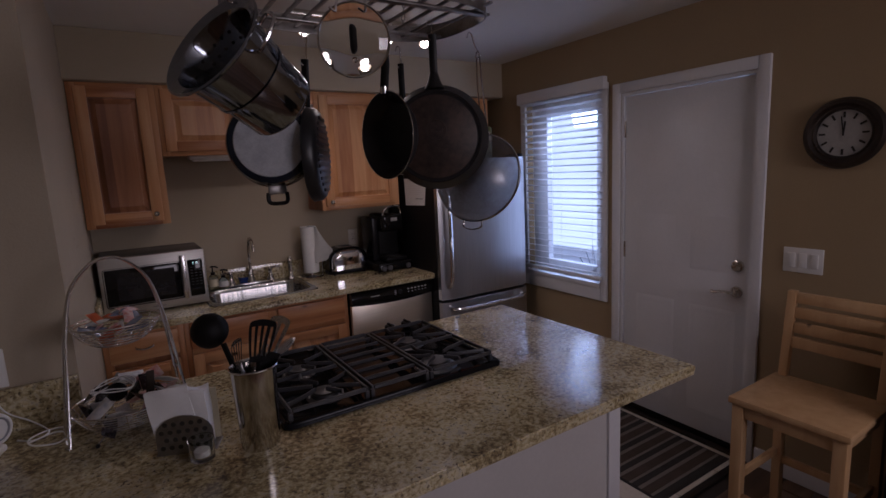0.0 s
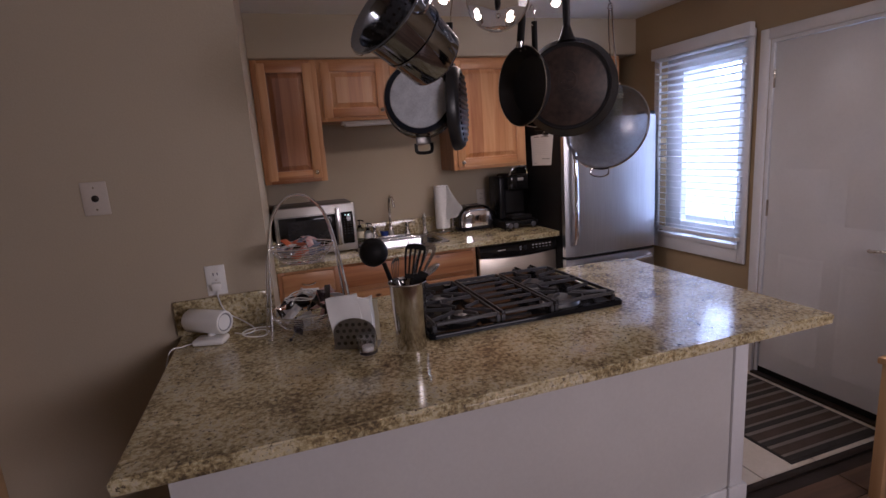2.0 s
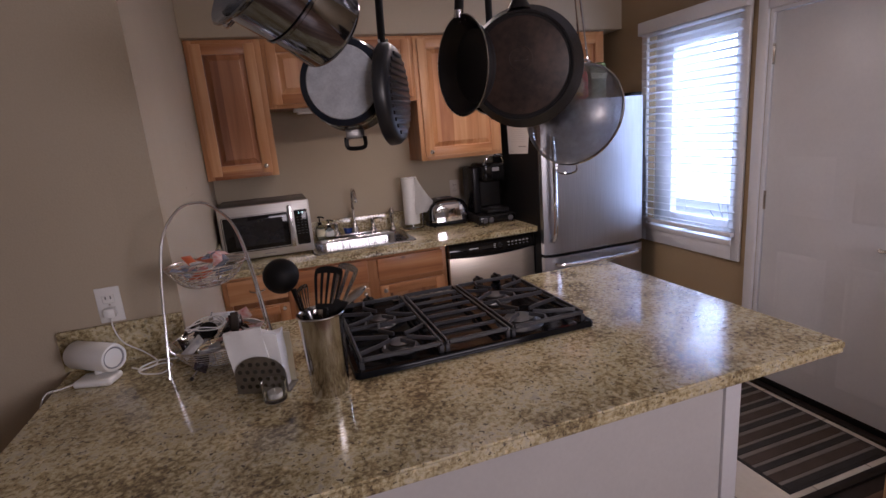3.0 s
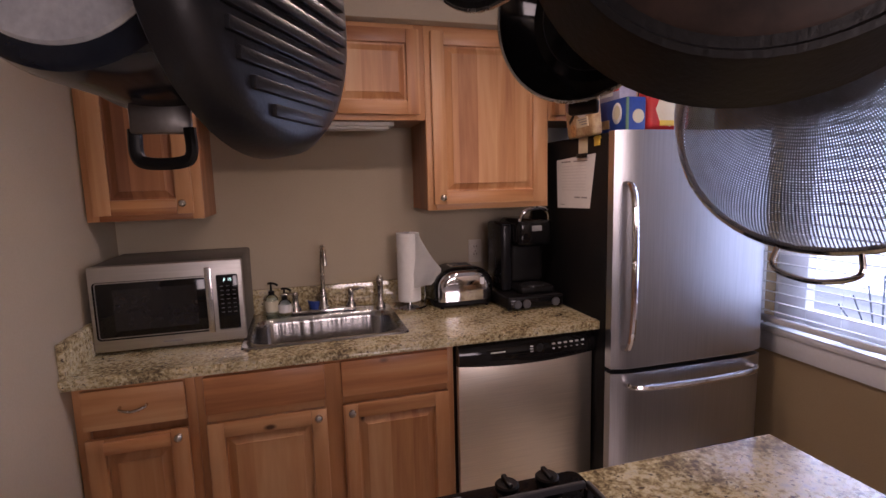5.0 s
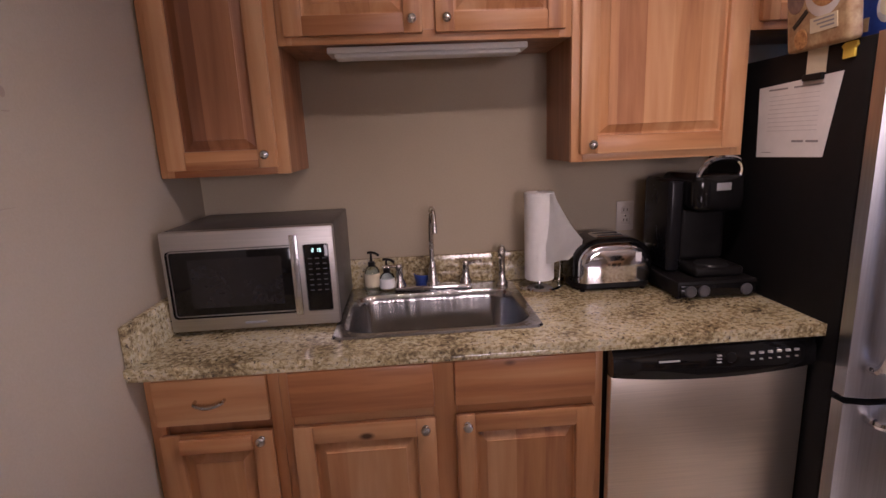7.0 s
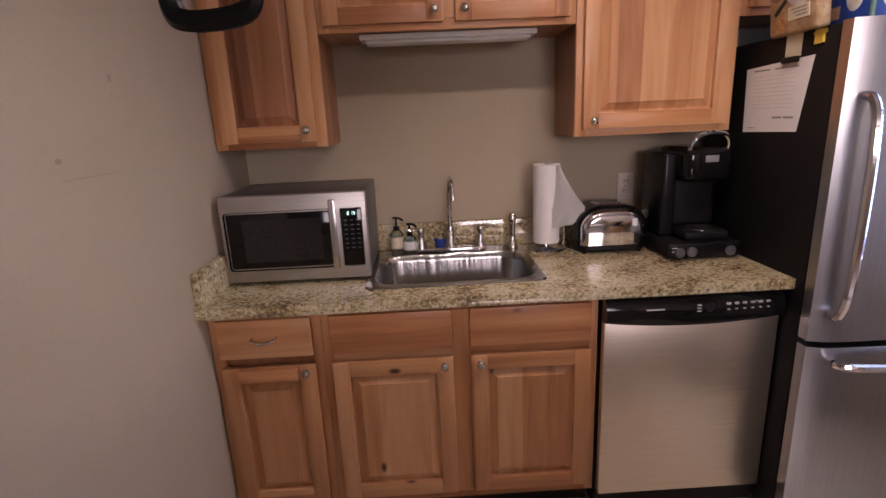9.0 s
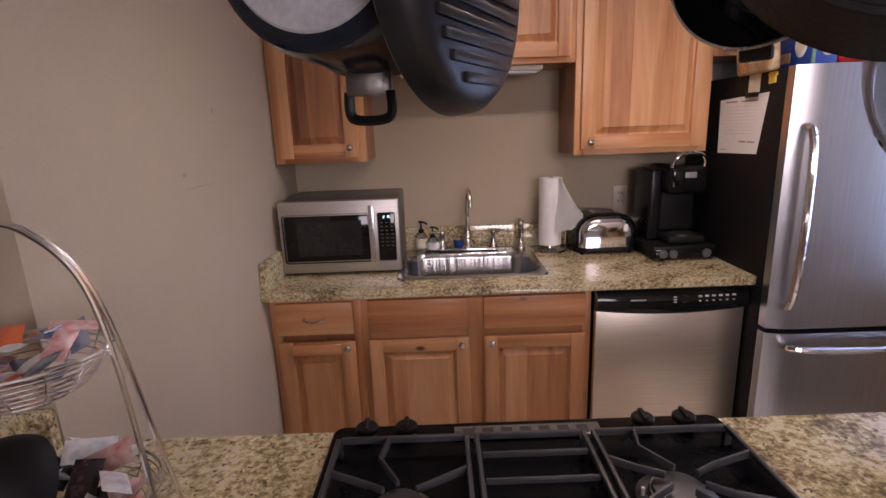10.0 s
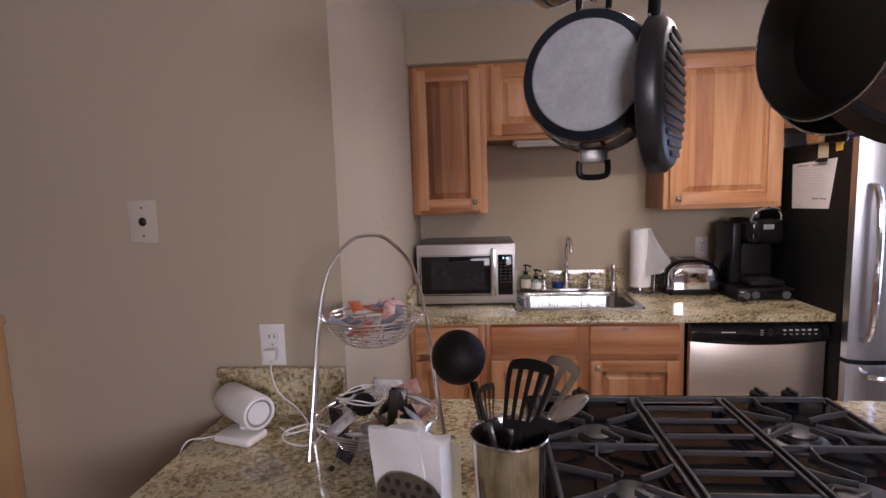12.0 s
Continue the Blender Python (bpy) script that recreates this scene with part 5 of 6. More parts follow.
NYLON = surface("black_nylon", (0.007, 0.0065, 0.0065), (0.011, 0.010, 0.010), 0.55, scale=20, spec=0.15)
zc = TOP + 0.012
la = Matrix.Translation((0.985, 2.16, 1.222)) @ frame_of((-0.35, -0.75, 0.45))
b3 = bmesh.new()
bmesh.ops.create_uvsphere(b3, u_segments=28, v_segments=16, radius=0.047)
bmesh.ops.delete(b3, geom=[v for v in b3.verts if v.co.z > 0.012], context="VERTS")
bmesh.ops.solidify(b3, geom=b3.faces[:], thickness=0.002)
b3 = placed(b3, la @ pose(0, 0, 0, 180, 0, 0))
utensil("ladle", "black nylon ladle standing bowl-up in the crock", (1.075, 2.06, zc), (1.01, 2.13, 1.19), 0.0055, NYLON, [("bowl", b3, NYLON)])


def slotted(m, w0, w1, h, slots, t=0.0018):
    """One blade with rounded shoulders, cut through by long slots."""
    b4 = bmesh.new()
    n = 2 * slots + 1
    vs = []
    for z in (0, 0.14, 0.3, 0.5, 0.7, 0.84, 0.95, 1.0):
        w = (w0 + (w1 - w0) * min(1, z * 1.3)) * (0.86 if z == 1.0 else 0.97 if z == 0.95 else 1)
        vs.append([b4.verts.new((w * (2 * k / n - 1), -0.012 * z * z, h * z + (0.006 * h / 0.1) * (1 - (2 * k / n - 1) ** 2) * z)) for k in range(n + 1)])
    for i in range(7):
        for k in range(n):
            if not (k % 2 and 1 <= i <= 4):
                b4.faces.new((vs[i][k], vs[i][k + 1], vs[i + 1][k + 1], vs[i + 1][k]))
    bmesh.ops.solidify(b4, geom=b4.faces[:], thickness=2 * t)
    return placed(b4, m)


b3 = slotted(pose(1.078, 2.050, 1.145, -8, 14, 8), 0.024, 0.036, 0.105, 4)
utensil("slotted_turner", "black nylon slotted turner standing in the crock", (1.055, 2.075, zc), (1.079, 2.051, 1.150), 0.005, NYLON, [("blade", b3, NYLON)])
b3 = slotted(pose(1.112, 2.125, 1.125, 6, 24, -12), 0.017, 0.027, 0.125, 2, 0.0009)
utensil("metal_turner", "grey steel turner standing in the crock", (1.04, 2.055, zc), (1.112, 2.124, 1.13), 0.005, STEEL, [("blade", b3, STEEL)])
b3 = bmesh.new()
bmesh.ops.create_uvsphere(b3, u_segments=20, v_segments=10, radius=1)
b3 = placed(b3, Matrix.Translation((1.165, 2.135, 1.142)) @ Matrix.Rotation(radians(28), 4, "Z") @ Matrix.Rotation(radians(-22), 4, "Y") @ Matrix.Diagonal((0.044, 0.022, 0.004, 1)))
utensil("serving_spoon", "steel serving spoon leaning over the crock rim", (1.03, 2.05, zc + 0.02), (1.13, 2.118, 1.135), 0.004, STEEL, [("bowl", b3, STEEL)])
b3 = box(-0.022, 0.022, -0.003, 0.003, 0, 0.09, 0.003, 2)
b3 = placed(b3, pose(1.072, 2.075, 1.085, 24, 28, 30))
utensil("black_spatula", "black nylon spatula lying low in the crock", (1.045, 2.085, zc), (1.073, 2.076, 1.09), 0.006, NYLON, [("blade", b3, NYLON)])
b3 = slotted(pose(1.035, 2.075, 1.135, 8, -14, 30), 0.010, 0.018, 0.085, 4)
utensil("slotted_spoon", "grey slotted steel spoon in the crock", (1.085, 2.05, zc), (1.036, 2.074, 1.14), 0.004, STEEL, [("blade", b3, STEEL)])

# napkin holder
nh = thing("napkin_holder", (0.91, 2.165, TOP), "pewter napkin holder with a perforated plate", "napkin holder")
mN = pose(0.905, 2.165, TOP, 0, 0, -22)
part("base", placed(box(-0.075, 0.075, -0.03, 0.035, 0.001, 0.006, 0.002, 1), mN), RACKSTEEL, nh)
def plate(y):
    b4 = bmesh.new()
    ring = [(-0.07, 0.004), (0.07, 0.004)] + [(0.07 * math.cos(radians(a)), 0.055 + 0.052 * math.sin(radians(a))) for a in range(0, 181, 15)]
    a = [b4.verts.new((x, y, z)) for x, z in ring]
    c_ = [b4.verts.new((x, y + 0.002, z)) for x, z in ring]
    b4.faces.new(a)
    b4.faces.new(c_[::-1])
    for k in range(len(ring)):
        j = (k + 1) % len(ring)
        b4.faces.new((a[k], a[j], c_[j], c_[k]))
    return b4
pf = part("front_plate", placed(plate(-0.030), mN), RACKSTEEL, nh)
part("back_plate", placed(plate(0.033), mN), RACKSTEEL, nh)
b4 = None
for i in range(6):
    for j in range(4):
        x, z = -0.052 + i * 0.021 + (0.0105 if j % 2 else 0) - 0.003, 0.022 + j * 0.021
        if (x / 0.066) ** 2 + (max(0, z - 0.055) / 0.048) ** 2 < 0.9:
            b4 = lathe([(0, 0.0006), (0.0062, 0.0005), (0.0065, 0)], (x, -0.0301, z), (0, -1, 0), 10, b4)
tagged(part("perforation", placed(b4, mN), SLOT, pf), kind="stuff")
nk = thing("napkin_pile", (0.91, 2.17, TOP + 0.006), "stack of white paper napkins in the holder", "napkins")
def crumpled(x0, x1, y0, y1, z0, z1, wave, seed):
    """A soft paper stack: a box of many faces pushed about by slow waves."""
    b = bmesh.new()
    bmesh.ops.create_cube(b, size=1)
    bmesh.ops.subdivide_edges(b, edges=b.edges[:], cuts=7, use_grid_fill=True)
    for v in b.verts:
        u, w, h = v.co
        v.co = Vector((x0 + (x1 - x0) * (u + 0.5), y0 + (y1 - y0) * (w + 0.5), z0 + (z1 - z0) * (h + 0.5)))
        k = h + 0.5
        v.co += Vector((math.sin(9 * h + seed) * wave * k, math.sin(7 * u + 5 * h + seed) * wave * k * 1.4, math.sin(8 * u + 3 * w + seed) * wave * k * 2.2))
    return b


part("folded_napkin", placed(crumpled(-0.066, 0.058, -0.020, 0.024, 0.0065, 0.165, 0.0028, 1.0), mN), PAPER, nk)
part("loose_napkin", placed(crumpled(-0.066, 0.040, -0.0250, -0.0205, 0.0065, 0.182, 0.0012, 2.6), mN @ pose(0, 0, 0, 0, -7, 0)), PAPER, nk)
part("cream_card", placed(box(-0.02, 0.072, 0.0275, 0.0315, 0.0065, 0.15, 0.001, 1), mN), CREAMPAPER, nk, "cream coloured card behind the napkins")
gl = solo("tealight_glass", lathe([(0, 0), (0.026, 0), (0.030, 0.004), (0.031, 0.055), (0.029, 0.055), (0.027, 0.012), (0, 0.010)], (0.925, 2.085, TOP + 0.0006), n=28), CLEARGLASS, "small clear glass cup before the napkin holder", "glass")
solo("tealight", lathe([(0, 0.0), (0.019, 0.0), (0.019, 0.014), (0.002, 0.015), (0.001, 0.022), (0, 0.022)], (0.925, 2.085, TOP + 0.011), n=20), PAPER, "white tealight candle inside the glass cup", "candle")

# two-tier wire basket
bk = thing("tiered_basket", (0.775, 2.428, TOP), "chrome two-tier wire basket with an arched handle on the bar", "basket")
AX, AY = Vector((0.98, 0.2, 0)).normalized(), Vector((-0.2, 0.98, 0)).normalized()
BC = Vector((0.775, 2.428, TOP))
def at(u, v, z):
    return BC + AX * u + AY * v + Vector((0, 0, z))
for v in (-0.02, 0.02):
    s_ = 1 if v > 0 else -1
    part("arch_wire", tube(smooth_line([at(-0.155, s_ * 0.045, 0.004), at(-0.142, s_ * 0.03, 0.12), at(-0.122, s_ * 0.014, 0.30), at(-0.095, s_ * 0.006, 0.42), at(-0.045, s_ * 0.004, 0.485), at(0, s_ * 0.004, 0.50), at(0.045, s_ * 0.004, 0.485), at(0.095, s_ * 0.006, 0.42), at(0.122, s_ * 0.014, 0.30), at(0.142, s_ * 0.03, 0.12), at(0.155, s_ * 0.045, 0.005)]), 0.0042), WIRE, bk)
def wire_bowl(cz, r0, r1, h, name, turns):
    ring = lambda r, z, w: tube([at(r * math.cos(2 * math.pi * k / 36), r * 0.9 * math.sin(2 * math.pi * k / 36), z) for k in range(36)], w, 6, True)
    rim = part(name, ring(r1, cz + h, 0.003), WIRE, bk)
    for k in range(turns):
        u = k / turns
        part("ring", ring(r0 + (r1 - r0) * u ** 0.6, cz + h * u, 0.0014), WIRE, rim)
    for k in range(14):
        a = 2 * math.pi * k / 14
        pts = [at(r * math.cos(a), r * 0.9 * math.sin(a), cz + h * u) for r, u in ((0.012, 0), (r0, 0.0), (r0 + (r1 - r0) * 0.62, 0.42), (r1, 1))]
        part("spoke", tube(smooth_line(pts, 4), 0.0014, 6), WIRE, rim)
    return rim
wire_bowl(0.018, 0.085, 0.142, 0.062, "lower_bowl", 7)
wire_bowl(0.255, 0.055, 0.112, 0.062, "upper_bowl", 7)
for u, v in ((-0.10, -0.09), (0.10, -0.09), (0.0, 0.12)):
    bmf = bmesh.new()
    bmesh.ops.create_uvsphere(bmf, u_segments=12, v_segments=8, radius=0.006, matrix=Matrix.Translation(at(u, v, 0.0065)))
    ft = part("foot", bmf, BLACKPL, bk)
    part("foot_wire", rod(at(u, v, 0.008), at(u * 0.75, v * 0.75, 0.022), 0.0025, 8), WIRE, ft)
rng = random.Random(7)


def wrapped(name, c, size, mat, label, cat, grp, tilt=35):
    """A small flat packet: a puffed middle between two crimped ends."""
    b4 = bmesh.new()
    rows = []
    for u in (-1, -0.84, -0.6, -0.2, 0.2, 0.6, 0.84, 1):
        puff = max(0.06, (1 - abs(u) ** 2.4)) * rng.uniform(0.85, 1.15)
        rows.append([b4.verts.new((u, v * (1 + 0.05 * rng.random()), w * puff)) for v, w in ((-1, 0), (-0.6, 0.8), (0, 1), (0.6, 0.75), (1, 0), (0.6, -0.8), (0, -1), (-0.6, -0.8))])
    for a, q in zip(rows, rows[1:]):
        for k in range(8):
            b4.faces.new((a[k], a[(k + 1) % 8], q[(k + 1) % 8], q[k]))
    b4.faces.new(rows[0][::-1])
    b4.faces.new(rows[-1])
    m_ = Matrix.Translation(c) @ Euler((radians(rng.uniform(-tilt, tilt)), radians(rng.uniform(-tilt, tilt)), rng.uniform(0, 6.3))).to_matrix().to_4x4() @ Matrix.Diagonal((*size, 1))
    return solo(name, placed(b4, m_), mat, label, cat, "", grp)


PINK = surface("pale_wrapper", (0.62, 0.52, 0.49), (0.50, 0.12, 0.10), 0.3, scale=70)
DARKW = surface("dark_wrapper", (0.012, 0.011, 0.013), (0.035, 0.02, 0.022), 0.25, scale=60)
WHITEW = surface("white_wrapper", (0.74, 0.73, 0.70), (0.42, 0.44, 0.50), 0.35, scale=60)
SWEETS = ((FOIL, "blue foil wrapped sweet in the upper basket"), (ORANGE, "orange wrapped sweet in the upper basket"), (WHITEW, "white wrapped sweet in the upper basket"), (FOIL, "blue foil wrapped sweet in the upper basket"), (PINK, "pale red wrapped sweet in the upper basket"))
for k in range(20):
    a, r_ = rng.uniform(0, 6.28), 0.080 * math.sqrt(rng.random())
    wrapped("sweet", at(r_ * math.cos(a), r_ * math.sin(a), 0.280 + 0.0022 * k + r_ * 0.12), (0.030, 0.014, 0.006), SWEETS[k % 5][0], SWEETS[k % 5][1], "sweet", "sweets in the upper basket", 30)
PACKETS = ((DARKW, "black packet in the lower basket"), (WHITEW, "white packet in the lower basket"), (DARKW, "black packet in the lower basket"), (PINK, "red and cream packet in the lower basket"), (WHITEW, "white packet in the lower basket"))
for k in range(30):
    a, r_ = rng.uniform(0, 6.28), 0.108 * math.sqrt(rng.random())
    wrapped("packet", at(r_ * math.cos(a), r_ * math.sin(a), 0.034 + 0.0028 * k + r_ * 0.1), (0.036, 0.019, 0.007), PACKETS[k % 5][0], PACKETS[k % 5][1], "packet", "packets in the lower basket", 50)
solo("lens_cap", lathe([(0, 0.012), (0.024, 0.011), (0.027, 0.006), (0.026, 0), (0, 0)], at(-0.03, -0.03, 0.118), (0.15, -0.75, 0.6), 24), BLACK, "round black cap among the packets", "cap")
for q in range(2):
    pts = [at(-0.035 + (0.050 + 0.006 * q) * math.cos(k * 0.9), -0.02 + 0.036 * math.sin(k * 0.9), 0.122 + 0.010 * math.sin(k * 1.7 + q) + 0.002 * k) for k in range(11)]
    solo("thin_cable", tube(smooth_line(pts, 5), 0.0019, 6), PLASTIC, "coiled thin white cable on the packets", "cable", "", "white cables")
bx = solo("tea_carton", placed(box(-0.03, 0.03, -0.02, 0.02, 0, 0.03, 0.002, 1), pose(0.862, 2.312, TOP + 0.085, 20, 15, 25)), CREAMPAPER, "small cream and white carton on the lower basket", "carton")
b4 = box(-0.011, 0.011, -0.002, 0.002, 0, 0.11, 0.002, 1)
pk = solo("peeler_handle", placed(b4, pose(0.828, 2.315, TOP + 0.075, 0, 6, 20)), DARKMETAL, "dark upright handled tool in the lower basket", "tool")

# white cylinder device and cables
dv = thing("white_speaker", (0.43, 2.49, TOP), "white cylindrical device lying on a flat white stand", "speaker")
ax = Vector((0.80, -0.60, 0)).normalized()
c0 = Vector((0.345, 2.548, TOP + 0.070))
part("body", lathe([(0, 0), (0.034, 0.002), (0.042, 0.014), (0.043, 0.09), (0.043, 0.158), (0.040, 0.168), (0.034, 0.169), (0.032, 0.164), (0, 0.163)], c0, ax, 36), PLASTIC, dv)
part("end_ring", lathe([(0.028, 0.1645), (0.0315, 0.168), (0.033, 0.1645)], c0, ax, 36), GREYPRINT, dv)
part("stand", placed(box(-0.055, 0.055, -0.035, 0.035, 0.001, 0.022, 0.008, 3), pose(0.425, 2.452, TOP, 0, 0, -16)), PLASTIC, dv)
part("neck", lathe([(0, 0), (0.013, 0), (0.011, 0.02), (0, 0.02)], (0.425, 2.475, TOP + 0.021), n=18), PLASTIC, dv)
cz = TOP + 0.004
for k, pts in enumerate(([(0.453, YO - 0.012, 1.083), (0.455, YO - 0.03, 1.04), (0.475, YO - 0.036, 0.985), (0.53, YO - 0.05, 0.945), (0.57, YO - 0.09, cz), (0.54, YO - 0.13, cz), (0.50, YO - 0.10, cz)],
                         [(0.37, 2.46, cz + 0.004), (0.33, 2.45, cz), (0.295, 2.43, cz - 0.002), (0.278, 2.40, 0.86), (0.272, 2.37, 0.80), (0.27, 2.33, 0.72)],
                         [(0.53, 2.47, cz), (0.585, 2.50, cz), (0.62, 2.47, cz), (0.60, 2.42, cz), (0.545, 2.43, cz + 0.006), (0.53, 2.48, cz + 0.006), (0.57, 2.53, cz), (0.625, 2.52, cz)])):
    solo("charging_cable", tube(smooth_line(pts), 0.0024, 6), PLASTIC, ("white cable plugged into the wall outlet", "white cable hanging over the bar edge", "coiled white cable on the granite")[k], "cable", "", "white cables")
pg = solo("plug", box(0.436, 0.470, YO - 0.034, YO - 0.0086, 1.070, 1.100, 0.005), PLASTIC, "white plug in the wall outlet", "plug")

# ---------------------------------------------------------------- hanging pot rack
RC, RL, RW, RZ = Vector((1.465, 2.12, 0)), 0.365, 0.225, 2.050
rk = thing("pot_rack", (RC.x, RC.y, RZ), "oval steel pot rack hanging from the ceiling over the cooktop", "pot rack")
def oval(k, n, l_, w_, z):
    a = 2 * math.pi * k / n
    ca, sa = math.cos(a), math.sin(a)
    e = 0.62
    return Vector((RC.x + l_ * math.copysign(abs(ca) ** e, ca), RC.y + w_ * math.copysign(abs(sa) ** e, sa), z))
b2 = bmesh.new()
N = 64
loops = [[b2.verts.new(oval(k, N, RL + d, RW + d, z)) for k in range(N)] for d, z in ((0, RZ), (0, RZ + 0.05), (-0.005, RZ + 0.05), (-0.005, RZ))]
for i in range(4):
    a, q = loops[i], loops[(i + 1) % 4]
    for k in range(N):
        j = (k + 1) % N
        b2.faces.new((a[k], a[j], q[j], q[k]))
part("band", b2, RACKSTEEL, rk)
for y in (RC.y - 0.13, RC.y + 0.13):
    part("long_rail", box(RC.x - 0.35, RC.x + 0.35, y - 0.012, y + 0.012, RZ + 0.004, RZ + 0.012, 0.002), RACKSTEEL, rk)
for k in range(11):
    x = RC.x - 0.30 + k * 0.06
    part("cross_bar", box(x - 0.006, x + 0.006, RC.y - RW + 0.012, RC.y + RW - 0.012, RZ + 0.0125, RZ + 0.019, 0.002), RACKSTEEL, rk)
for sx in (-1, 1):
    for sy in (-1, 1):
        p = Vector((RC.x + sx * 0.25, RC.y + sy * (RW - 0.008), RZ + 0.03))
        q = Vector((RC.x + sx * 0.22, RC.y + sy * 0.08, ZC))
        chain = None
        n = 17
        for i in range(n):
            c_ = p.lerp(q, (i + 0.5) / n)
            d = (q - p).normalized()
            s_ = d.orthogonal().normalized() if i % 2 else d.cross(d.orthogonal()).normalized()
            h = (q - p).length / n * 0.62
            link = [c_ + d * (h * math.sin(2 * math.pi * t_ / 10)) + s_ * (0.006 * math.cos(2 * math.pi * t_ / 10)) for t_ in range(10)]
            chain = tube(link, 0.0015, 5, True, chain)
        part("chain", chain, RACKSTEEL, rk)


def hook(top, bottom):
    """S-hook from the rack down to a pan's hole."""
    t_, b_ = Vector(top), Vector(bottom)
    pts = [t_ + Vector((-0.02, 0, -0.012)), t_ + Vector((-0.012, 0, 0.006)), t_ + Vector((0, 0, 0.0)), t_.lerp(b_, 0.5), b_ + Vector((0.004, 0, 0.006)), b_ + Vector((0.0, 0, -0.012)), b_ + Vector((-0.014, 0, -0.004))]
    return solo("rack_hook", tube(smooth_line(pts, 6), 0.0026, 8), CHROME, "bright steel hook on the pot rack", "hook", "", "rack hooks")


def strap(p, q, w, t_, mat, name, parent, label="", curve=0.0):
    """A pan handle: a flattened bar from p to q, with a hanging hole end."""
    p, q = Vector(p), Vector(q)
    mid = (p + q) / 2 + Vector((curve, 0, 0))
    return part(name, tube(smooth_line([p, p.lerp(mid, 0.5), mid, mid.lerp(q, 0.5), q]), t_, 10, flat=w / t_), mat, parent, label)


def pan_profile(rb, rt, depth, t_=0.003, rim=0.002):
    return [(0, 0), (rb * 0.96, 0), (rb, 0.003), (rb + (rt - rb) * 0.55, depth * 0.5), (rt, depth), (rt + rim, depth + 0.001), (rt + rim, depth + 0.003), (rt - t_, depth + 0.002), (rb + (rt - rb) * 0.5 - t_, depth * 0.5), (rb - t_, 0.004 + t_), (0, 0.003 + t_)]


# frying pan: interior faces west
NW = Vector((-0.985, -0.17, 0)).normalized()
c_ = Vector((1.525, 2.125, 1.722))
fp = thing("frying_pan", c_, "black non-stick frying pan with a pale rim hanging from the rack", "frying pan")
bc = c_ - NW * 0.045
part("bowl", lathe(pan_profile(0.098, 0.127, 0.045), bc, NW, 56), NONSTICK, fp)
part("rim", tube([c_ + NW * 0.002 + Vector((NW.y, -NW.x, 0)) * (0.1285 * math.cos(2 * math.pi * k / 56)) + Vector((0, 0, 0.1285 * math.sin(2 * math.pi * k / 56))) for k in range(56)], 0.0015, 6, True), NICKEL, fp, "pale metal rim")
strap(c_ + Vector((0, 0, 0.125)), c_ + Vector((0.004, 0.0, 0.295)), 0.013, 0.008, BLACKPL, "handle", fp, curve=0.008)
part("ferrule", lathe([(0.011, 0), (0.012, 0.02), (0, 0.02)], c_ + Vector((0, 0, 0.12)), (0.03, 0, 1), 16), CHROME, fp)
for s_ in (-1, 1):
    part("rivet", lathe([(0, 0.003), (0.004, 0.002), (0.005, 0)], c_ + Vector((NW.y, -NW.x, 0)) * (0.014 * s_) - NW * 0.012 + Vector((0, 0, 0.118)), NW, 10), NICKEL, fp)
hook((1.529, 2.125, RZ + 0.016), c_ + Vector((0.004, 0, 0.288)))
# saucepan behind it, bottom faces west
NW = Vector((-0.85, -0.53, 0)).normalized()
c_ = Vector((1.772, 2.468, 1.726))
sp2 = thing("saute_pan", c_, "glossy black pan with a pale rim hanging behind the frying pan", "frying pan")
part("bowl", lathe(pan_profile(0.098, 0.125, 0.05), c_ - NW * 0.05, NW, 56), BLACK, sp2)
part("rim", tube([c_ + NW * 0.002 + Vector((NW.y, -NW.x, 0)) * (0.1265 * math.cos(2 * math.pi * k / 56)) + Vector((0, 0, 0.1265 * math.sin(2 * math.pi * k / 56))) for k in range(56)], 0.0022, 6, True), NICKEL, sp2, "pale metal rim")
for r_ in (0.05, 0.08):
    part("ring_mark", lathe([(r_ - 0.0015, 0.0064), (r_, 0.0074), (r_ + 0.0015, 0.0064)], c_ - NW * 0.05, NW, 48), NONSTICK, sp2)
strap(c_ + Vector((0, 0, 0.122)), c_ + Vector((0.0, 0.0, 0.285)), 0.012, 0.008, BLACKPL, "handle", sp2)
part("ferrule", lathe([(0.011, 0), (0.012, 0.02), (0, 0.02)], c_ + Vector((0, 0, 0.118)), (0, 0, 1), 16), CHROME, sp2)
sv = Vector((NW.y, -NW.x, 0))
part("helper_bracket", placed(box(-0.021, 0.021, -0.006, 0.006, -0.008, 0.010, 0.004), Matrix.Translation(c_ - NW * 0.012 - Vector((0, 0, 0.134))) @ Matrix.Rotation(math.atan2(sv.y, sv.x), 4, "Z")), DARKMETAL, sp2)
hook((1.772, 2.468, RZ + 0.016), c_ + Vector((0, 0, 0.278)))
# cast iron skillet: bottom faces south-west
NW = Vector((-0.58, -0.81, 0)).normalized()
c_ = Vector((1.716, 2.148, 1.718))
ci = thing("cast_iron_skillet", c_, "large rust-brown cast iron skillet hanging with its bottom outward", "skillet")
part("bowl", lathe([(0, 0), (0.138, 0), (0.140, -0.003), (0.145, -0.003), (0.147, 0), (0.166, 0.05), (0.169, 0.055), (0.163, 0.055), (0.143, 0.008), (0, 0.006)], c_ + NW * 0.018, -NW, 60), CASTIRON, ci)
part("base", lathe([(0, 0.0022), (0.128, 0.0018), (0.132, -0.001)], c_ + NW * 0.018, NW, 60), RUSTIRON, ci, "worn rusty base")
